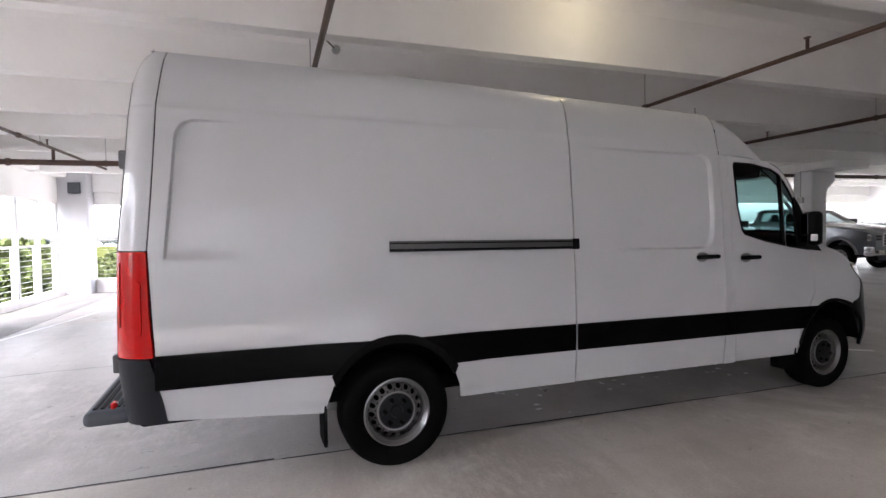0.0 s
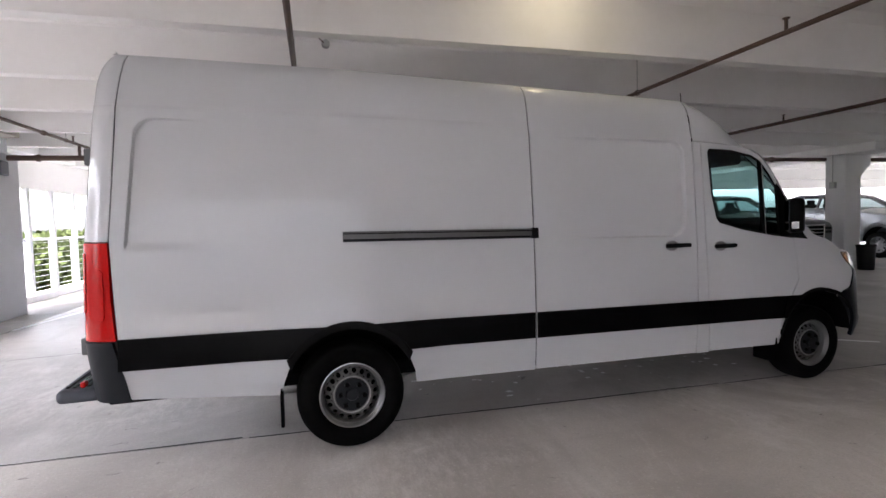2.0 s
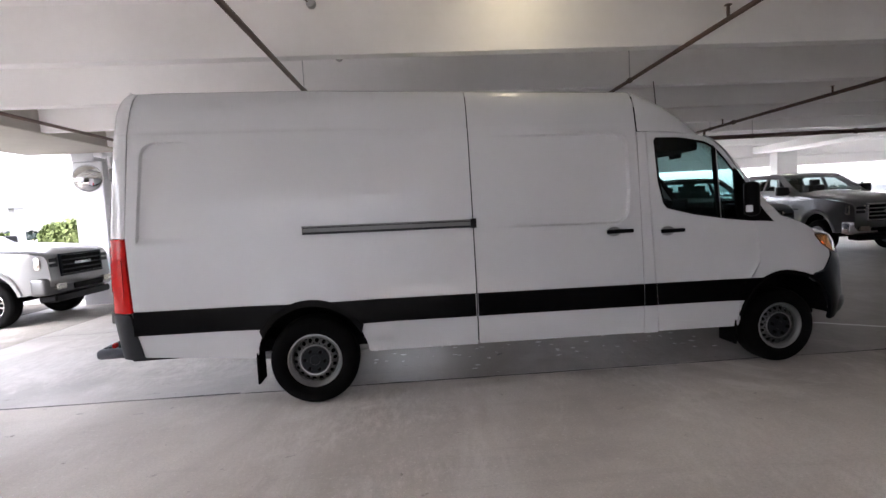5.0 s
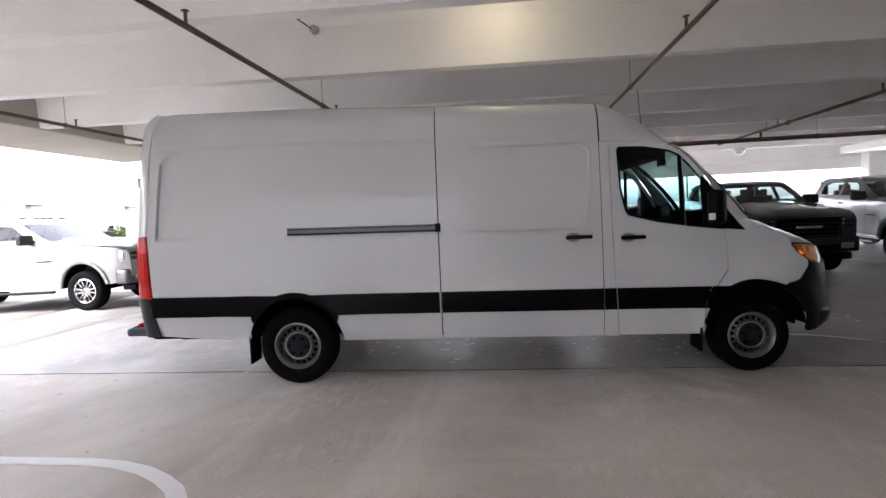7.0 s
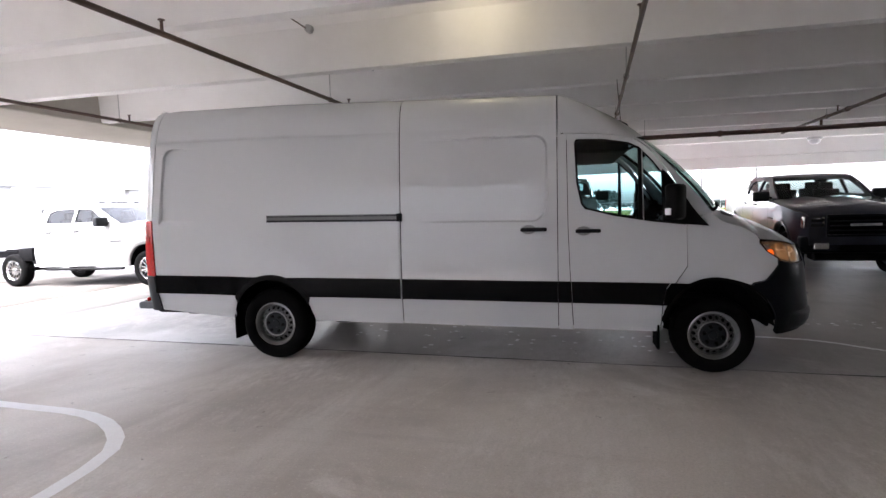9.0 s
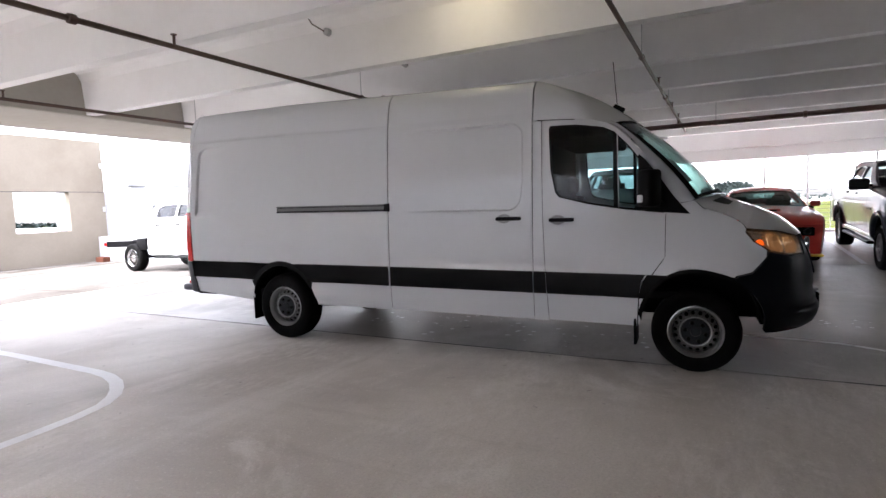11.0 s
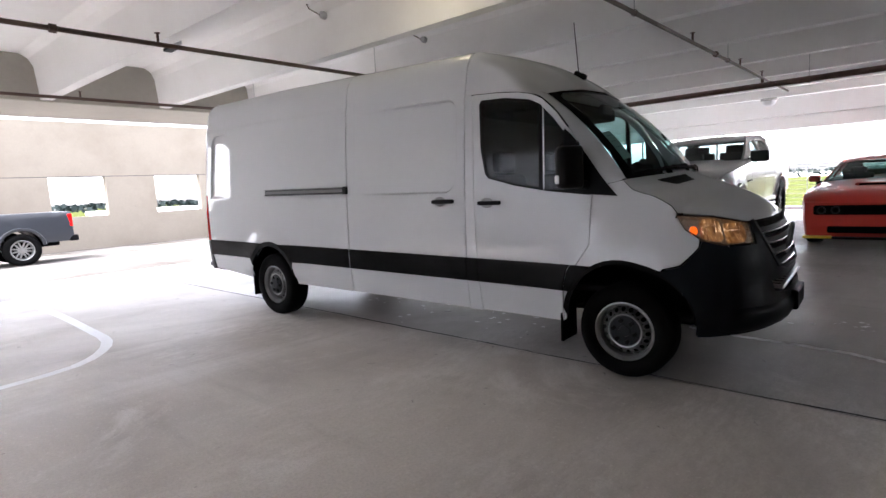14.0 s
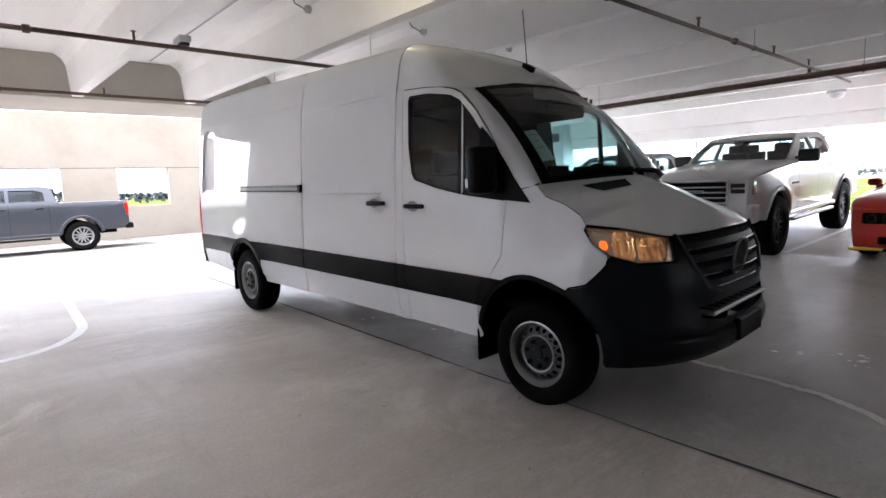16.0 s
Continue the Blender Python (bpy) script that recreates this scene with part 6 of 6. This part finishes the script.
        part("side_step", moved(boxes(((-4.0, sgn * 0.98 - 0.06, 0.38), (-1.65, sgn * 0.98 + 0.06, 0.44)), bevel=0.02), up), M_PLAST if not chrome else M_STEEL, t)
        part("badge", moved(boxes(((-1.95, sgn * 1.0 - 0.006, 1.02), (-1.62, sgn * 1.0 + 0.012, 1.05)),), up), M_GREYPL, t)
        if bed:
            part("tail_lamp", moved(boxes(((tail - 0.008, sgn * 0.90 - 0.07, 0.98), (tail + 0.13, sgn * 0.90 + 0.07, 1.36)), bevel=0.02), up), M_RED, t, "red tail lamp")
    if bed:
        part("rear_bumper", moved(boxes(((tail - 0.12, -0.95, 0.56), (tail + 0.1, 0.95, 0.74)), bevel=0.04, seg=2), up), M_PLAST if not chrome else M_CHROME, t, smooth=40)
    else:
        part("frame_rail", moved(boxes(((-7.2, -0.45, 0.68), (-4.2, -0.36, 0.86)), ((-7.2, 0.36, 0.68), (-4.2, 0.45, 0.86)), *[((x, -0.36, 0.70), (x + 0.08, 0.36, 0.82)) for x in (-7.2, -6.4, -5.4, -4.6)], bevel=0.012), up), M_DARK, t, "bare black chassis frame")
        part("fuel_tank", moved(boxes(((-6.0, 0.1, 0.45), (-5.1, 0.36, 0.69)), bevel=0.05, seg=2), up), M_PLAST, t, smooth=40)
        part("battery_box", moved(boxes(((-4.9, -0.95, 0.62), (-4.45, -0.5, 0.95)), bevel=0.05, seg=2), up), M_PLAST, t, smooth=40)
        for sgn in (-1, 1):
            part("tail_lamp", moved(boxes(((-7.26, sgn * 0.4 - 0.1, 0.72), (-7.205, sgn * 0.4 + 0.1, 0.82)), bevel=0.01), up), M_RED, t)
    for k, y in enumerate((-0.5, -0.17, 0.0, 0.17, 0.5)):
        if markers:
            part("roof_marker", moved(boxes(((-2.70, y - 0.04, 1.94), (-2.61, y + 0.04, 1.965)), bevel=0.008), up), M_PLAST, t)
    part("underbody", moved(boxes(((tail + 0.3, -0.6, 0.45), (-0.4, 0.6, 0.62)), ((ax_f - 0.06, -0.8, 0.36), (ax_f + 0.06, 0.8, 0.46)), ((ax_r - 0.06, -0.8, 0.36), (ax_r + 0.06, 0.8, 0.46)), bevel=0.02), up), M_DARK, t)
    for ax in (ax_f, ax_r if bed else ax_r - 0.3):
        for sgn in (-1, 1):
            mm = Matrix.Translation((ax, sgn * 0.86, wheel_r)) @ (Matrix.Rotation(math.pi, 4, "Z") if sgn > 0 else Matrix.Identity(4))
            wheel(t, mm, wheel_r, rim_r, wheel_w, spokes, rim_mat=rim_mat or M_SILV)
    for ax in (ax_f,) + ((ax_r,) if bed else ()):
        for sgn in (-1, 1):
            rows = [[(ax + 0.485 * math.cos(radians(a)), sgn * y, z0 + 0.47 + 0.485 * math.sin(radians(a))) for a in range(0, 181, 15)] for y in (0.965, 0.55)]
            part("wheel_liner", loft(rows), M_DARK, t)
    return t


def ground_pose(u, v, face):
    """Stands a vehicle whose front centre is at (u, v), looking along the given building direction in degrees."""
    d = Vector((math.cos(radians(face)), math.sin(radians(face))))
    za, zb = floor_z(u - d.x * 0.98, v - d.y * 0.98), floor_z(u - d.x * 4.77, v - d.y * 4.77)
    tilt = math.degrees(math.atan2(za - zb, 3.79))
    return ROT @ pose(u, v, za + 0.98 * (za - zb) / 3.79, 0, -tilt, face)


pickup("white crew-cab chassis truck with a bare frame behind the cab", ground_pose(-5.35, 4.75, 0), P_WHITE, bed=False, chrome=False, spokes=6, bumper_mat=M_TRACK, markers=True, side_dark=True, rim_mat=M_CHROME)
pickup("black crew-cab pickup truck parked nose out", ground_pose(7.95, 5.3, -90), P_BLACK, chrome=False, spokes=8)
pickup("grey crew-cab pickup truck parked nose out", ground_pose(11.6, 6.0, -90), P_SILVER, spokes=8)
pickup("lifted pale crew-cab pickup truck on large black wheels", ground_pose(2.40, 5.65, -90), P_PEARL, lift=0.13, wheel_r=0.50, rim_r=0.28, wheel_w=0.36, spokes=8, rim_mat=M_GREYPL, bumper_mat=P_PEARL)
pickup("dark grey crew-cab pickup truck parked nose out", ground_pose(17.3, 6.8, -90), P_GREY, spokes=6)
pickup("dark grey pickup truck parked behind the van", ground_pose(-1.2, 6.6, -90), P_GREY, spokes=6, chrome=False)
pickup("slate grey crew-cab pickup truck parked along the wall", ground_pose(-13.6, -6.05, -90), P_SLATE, spokes=6, lift=0.03, side_dark=True, lamps=False, chrome=False, wheel_r=0.45, rim_r=0.27)


def coupe(label, m, paint):
    t = thing("sports_car", label, "car", m)
    ax_f, ax_r = -0.97, -3.92

    def wf(x, z):
        w = table(z, [(0.2, 0.90), (0.5, 0.945), (0.8, 0.955), (0.95, 0.93), (1.05, 0.88)])
        if x > -0.5:
            w *= 1 - 0.10 * ((x + 0.5) / 0.5) ** 2
        for ax in (ax_f, ax_r):
            w += 0.02 * max(0.0, 1 - abs(math.hypot(x - ax, z - 0.36) - 0.42) / 0.1)
        return w
    poly = [(-0.5, 0.22), (-0.06, 0.24), (0.0, 0.42), (-0.03, 0.62), (-0.02, 0.80), (-0.14, 0.87), (-0.6, 0.93), (-1.55, 1.0), (-2.6, 1.0), (-3.5, 1.04), (-4.85, 1.04), (-5.0, 0.95), (-4.98, 0.5), (-4.85, 0.3), (-4.35, 0.26)]
    ring = [(-0.5, 0.22)] + poly[1:15] + [(ax_r + 0.38 * math.cos(radians(a)), 0.36 + 0.38 * math.sin(radians(a))) for a in (200, 180, 155, 130, 105, 90, 75, 50, 25, 0, -20)] + [(-3.4, 0.22), (-1.5, 0.22)] + [(ax_f + 0.38 * math.cos(radians(a)), 0.36 + 0.38 * math.sin(radians(a))) for a in (200, 180, 155, 130, 105, 90, 75, 50, 25, 0, -20)]
    bm = both_sides(ring, wf, steps(-5, 0, 0.2)[1:-1], steps(0.3, 1.0, 0.12))
    for v in bm.verts:
        if abs(v.co.y) < 1e-6 and v.co.z > 0.84:
            v.co.z += 0.02
    part("body", bm, paint, t, smooth=32)
    rows = []
    for x, z in ((0.0, 0.785), (-0.03, 0.835), (-0.12, 0.87), (-0.35, 0.905), (-0.6, 0.935), (-1.1, 0.972), (-1.62, 1.005)):
        k = smooth01((0.02 - x) / 0.25)
        half = [(x - 0.05 * (1 - f) ** 2 * (1 - k), -(wf(x, z) - 0.004) * (1 - f), z + 0.003 + c * k) for f, c in ((0, 0), (0.05, 0.026), (0.15, 0.046), (0.4, 0.062), (0.7, 0.072), (1.0, 0.075))]
        rows.append(half + [(a, -b, c) for a, b, c in reversed(half[:-1])])
    part("bonnet", loft(rows), paint, t, "wide flat bonnet", smooth=38)
    wc = lambda x, z: table(z, [(0.98, 0.86), (1.1, 0.80), (1.42, 0.58)])
    side = [(-1.62, 1.0), (-2.30, 1.36), (-2.65, 1.42), (-3.2, 1.415), (-3.75, 1.30), (-4.35, 1.05)]
    w1 = [(-2.05, 1.06), (-2.42, 1.33), (-2.75, 1.37), (-3.1, 1.365), (-3.1, 1.07)]
    w2 = [(-3.18, 1.08), (-3.18, 1.355), (-3.55, 1.27), (-3.7, 1.10)]
    for sgn in (-1, 1):
        c2 = part("cab_side", sheet_side(side, [w1, w2], wc, sgn, 0.04), paint, t, smooth=32)
        for w in (w1, w2):
            g = part("window", sheet_side(w, (), lambda x, z: wc(x, z) - 0.02, sgn, 0.0), M_PRIVACY, c2)
            g.visible_shadow = False
    part("cab_roof", loft([[(x, y * k, z + 0.05 * (1 - y * y)) for y in (-1, -0.6, -0.3, 0, 0.3, 0.6, 1)] for x, z, k in ((-2.28, 1.355, 0.63), (-2.45, 1.395, 0.60), (-2.7, 1.42, 0.585), (-3.2, 1.415, 0.59), (-3.4, 1.385, 0.61))]), paint, t, smooth=45)
    for nm, q, bl in (("windscreen", ((-1.58, -0.84, 1.005), (-1.58, 0.84, 1.005), (-2.30, 0.62, 1.36), (-2.30, -0.62, 1.36)), 0.12), ("rear_window", ((-4.32, 0.72, 1.06), (-4.32, -0.72, 1.06), (-3.40, -0.60, 1.385), (-3.40, 0.60, 1.385)), 0.0)):
        g = part(nm, quad_pane(*q, bulge=bl), M_GLASS, t)
        g.visible_shadow = False
    for y in (-0.38, 0.38):
        part("seat", boxes(((-3.05, y - 0.25, 0.5), (-2.88, y + 0.25, 1.13)), ((-3.04, y - 0.13, 1.1), (-2.93, y + 0.13, 1.26)), bevel=0.05, seg=3), M_SEAT, t)
    part("dashboard", boxes(((-2.10, -0.78, 0.8), (-1.66, 0.78, 1.06)), bevel=0.04), M_DARK, t)
    part("headliner", boxes(((-3.35, -0.52, 1.335), (-2.42, 0.52, 1.365)), bevel=0.01), M_DARK, t)
    part("rear_shelf", boxes(((-4.25, -0.62, 0.98), (-3.5, 0.62, 1.09)), bevel=0.02), M_DARK, t)
    part("rear_seat", boxes(((-3.62, -0.60, 0.9), (-3.48, 0.60, 1.17)), bevel=0.05, seg=2), M_SEAT, t)
    part("rear_pillars", boxes(((-3.80, -0.72, 1.07), (-3.72, -0.36, 1.30)), ((-3.80, 0.36, 1.07), (-3.72, 0.72, 1.30)), bevel=0.02), M_DARK, t)
    g = part("grille", boxes(((-0.03, -0.74, 0.60), (0.012, 0.74, 0.76)), bevel=0.02), M_DARK, t, "black grille band")
    for sgn in (-1, 1):
        for y in (0.63, 0.44):
            hl = part("headlamp", moved(revolve([(0.066, 0.0), (0.066, -0.03), (0.05, -0.02), (0.03, -0.005), (0.002, 0.0)], 18), Matrix.Translation((0.0, sgn * y, 0.68)) @ pose(0, 0, 0, 0, 0, 90)), M_GREYPL, g, "round headlamp", smooth=40)
        part("splitter_guard", boxes(((-0.20, sgn * 0.68 - 0.2, 0.215), (0.055, sgn * 0.68 + 0.2, 0.25)), bevel=0.008), M_GOLD, t, "yellow splitter guard")
        dm = part("door_mirror", boxes(((-1.97, sgn * 0.97 - 0.095, 1.04), (-1.82, sgn * 0.97 + 0.095, 1.165)), bevel=0.056, seg=4), paint, t, smooth=60)
        part("arm", boxes(((-1.92, sgn * 0.90 - 0.05, 0.98), (-1.86, sgn * 0.90 + 0.05, 1.06)), bevel=0.008), M_PLAST, dm)
    part("lower_inlet", boxes(((-0.05, -0.55, 0.30), (0.004, 0.55, 0.43)), bevel=0.02), M_DARK, t)
    part("splitter", boxes(((-0.3, -0.86, 0.20), (0.03, 0.86, 0.235)), bevel=0.01), M_PLAST, t)
    part("bonnet_scoop", boxes(((-1.25, -0.26, 1.01), (-0.75, 0.26, 1.07)), bevel=0.03, seg=2), paint, t, "raised bonnet scoop", smooth=40)
    part("scoop_mouth", boxes(((-0.78, -0.2, 1.01), (-0.742, 0.2, 1.057)), bevel=0.004), M_DARK, t)
    part("underbody", boxes(((-4.6, -0.7, 0.2), (-0.3, 0.7, 0.34))), M_DARK, t)
    for ax in (ax_f, ax_r):
        for sgn in (-1, 1):
            wheel(t, Matrix.Translation((ax, sgn * 0.82, 0.355)) @ (Matrix.Rotation(math.pi, 4, "Z") if sgn > 0 else Matrix.Identity(4)), 0.355, 0.265, 0.25, 5, rim_mat=M_GREYPL)
            part("wheel_liner", loft([[(ax + 0.385 * math.cos(radians(a)), sgn * y, 0.36 + 0.385 * math.sin(radians(a))) for a in range(-15, 196, 15)] for y in (0.9, 0.5)]), M_DARK, t)
    return t


coupe("red two-door sports coupe with a black grille and yellow splitter guards", ground_pose(5.3, 6.4, -90), P_RED)

# loose things on the open deck
ob = tagged(part("wheel_chock", boxes(((-0.25, -0.14, 0.0), (0.25, 0.14, 0.2)), bevel=0.03, seg=2), M_BRICK, None, "red-brown block lying at the wall"), "", "block")
ob.matrix_world = ROT @ Matrix.Translation((-16.9, 6.6, floor_z(-16.9, 6.6)))

# ---- distance ----
bm = bmesh.new()
n = 24
ring = [bm.verts.new((1600 * math.cos(2 * math.pi * k / n), 1600 * math.sin(2 * math.pi * k / n), -7.5)) for k in range(n)]
bm.faces.new(ring)
setting("ground", bm, M_GROUND, "green and pale ground far below the garage", "ground", rot=False)
# hidden below the kerb line; added to reflect light onto the ceiling
setting("pavement_lot", boxes(((-5, 14.5, -7.7), (90, 95, -7.46))), M_LOT, "unseen pale ground beside the garage that bounces light up", "pavement", rot=False)
setting("pavement_far", boxes(((-500, 640, -7.7), (600, 1300, -7.4))), M_LOT, "pale far-off paved ground", "pavement", rot=False)


def tree_mesh(seed, h, spread, leaves):
    r = random.Random(seed)
    trunk = tube([(0, 0, 0), (0.1, 0.05, h * 0.3), (0.0, 0.1, h * 0.6), (0.1, 0.0, h * 0.85)], [0.2, 0.16, 0.1, 0.03], 8)
    crown = bmesh.new()
    lobes = []
    for k in range(11):
        a, e = r.uniform(0, 6.28), r.uniform(0.4, 0.95)
        d = spread * r.uniform(0.2, 0.75)
        lobes.append((d * math.cos(a), d * math.sin(a), h * e, spread * r.uniform(0.28, 0.5)))
    limb = [tube([(0, 0.05, h * 0.35), (x * 0.5, y * 0.5, z * 0.75), (x, y, z)], [0.08, 0.05, 0.015], 5) for x, y, z, q in lobes[:6]]
    for l in limb:
        me = bpy.data.meshes.new("tmp")
        l.to_mesh(me)
        l.free()
        trunk.from_mesh(me)
        bpy.data.meshes.remove(me)
    for k in range(leaves):
        x, y, z, q = r.choice(lobes)
        v = Vector((r.gauss(0, 1), r.gauss(0, 1), r.gauss(0, 0.8))).normalized() * q * r.uniform(0.55, 1.08)
        c = Vector((x, y, z)) + v
        s = r.uniform(0.14, 0.30)
        e1 = Vector((r.gauss(0, 1), r.gauss(0, 1), r.gauss(0, 1))).normalized()
        e2 = e1.cross(Vector((r.gauss(0, 1), r.gauss(0, 1), r.gauss(0, 1)))).normalized()
        crown.faces.new([crown.verts.new(c + e1 * s * a + e2 * s * b * 0.6) for a, b in ((-1, 0), (0, -1), (1, 0), (0, 1))])
    return trunk, crown


protos = []
for k, (h, sp) in enumerate(((8.2, 2.6), (7.4, 3.0), (9.0, 2.4))):
    t = thing("tree", "leafy green tree outside the garage", "tree", Matrix.Translation((-18.0 - 5 * k, 30.0 + 3 * k, -7.5)), "trees outside")
    tr, cr = tree_mesh(10 + k, h, sp, 6500)
    part("trunk", tr, M_BARK, t)
    part("crown", cr, M_LEAF, t)
    protos.append(t)
rng = random.Random(21)
spots = [(rng.uniform(-34, -6), rng.uniform(27, 50)) for k in range(20)] + [(rng.uniform(-46, -20), rng.uniform(30, 60)) for k in range(16)]
spots += [(rng.uniform(-75, -40), rng.uniform(-24, 14)) for k in range(18)]
for k, (x, y) in enumerate(spots):
    s = rng.uniform(0.85, 1.12) if x > -38 else rng.uniform(0.7, 0.9)
    copy_thing(protos[k % 3], Matrix.Translation((x, y, -7.5)) @ Matrix.Rotation(rng.uniform(0, 6.28), 4, "Z") @ Matrix.Scale(s, 4))
bm = bmesh.new()
r = random.Random(5)
for k in range(24000):
    a = r.uniform(0, 2 * math.pi)
    d = r.uniform(600, 1100)
    top = 9.0 + 3.0 * math.sin(a * 9) + 2.0 * math.sin(a * 23 + 1) + r.uniform(-1.2, 1.2)
    deg = math.degrees(a)
    if 78 < deg < 106:
        top *= 0.55
        if k % 3:
            deg = r.uniform(84.2, 88.6)
            a, d = radians(deg), r.uniform(800, 900)
            top = 17.0 + 10.0 * (1 - (abs(deg - 86.2) / 2.6) ** 2) + r.uniform(-3.5, 1.5)
    c = Vector((d * math.cos(a), d * math.sin(a), -7.5 + top * math.sqrt(r.random())))
    s = r.uniform(1.4, 3.2)
    e1 = Vector((r.gauss(0, 1), r.gauss(0, 1), r.gauss(0, 1))).normalized()
    e2 = e1.cross(Vector((r.gauss(0, 1), r.gauss(0, 1), r.gauss(0, 1)))).normalized()
    bm.faces.new([bm.verts.new(c + e1 * s * p + e2 * s * q) for p, q in ((-1, 0), (0, -1), (1, 0), (0, 1))])
setting("far_woods", bm, M_FARLEAF, "distant line of grey-green woods", "woods", rot=False, kind="stuff")
for x, y, w, d, h in ((-70, 30, 26, 14, 7.5), (-90, -12, 30, 16, 8.2), (-60, 70, 20, 12, 7.0), (70, 95, 34, 18, 7.6)):
    b = thing("far_building", "low white flat-roofed building in the distance", "building", Matrix.Translation((x, y, -7.5)), "far buildings")
    part("wall", boxes(((-w / 2, -d / 2, 0), (w / 2, d / 2, h)), bevel=0.05), M_WHITE_WALL, b)
    part("roof", boxes(((-w / 2 - 0.3, -d / 2 - 0.3, h + 0.01), (w / 2 + 0.3, d / 2 + 0.3, h + 0.5)), bevel=0.05), M_CEIL, b)
    for k in range(5):
        for fx in (-1, 1):
            part("window", boxes(((-w / 2 + (k + 0.6) * w / 5.4 - 1.2, fx * d / 2 - 0.05, h * 0.45), (-w / 2 + (k + 0.6) * w / 5.4 + 1.2, fx * d / 2 + 0.05, h * 0.75))), M_PRIVACY, b)
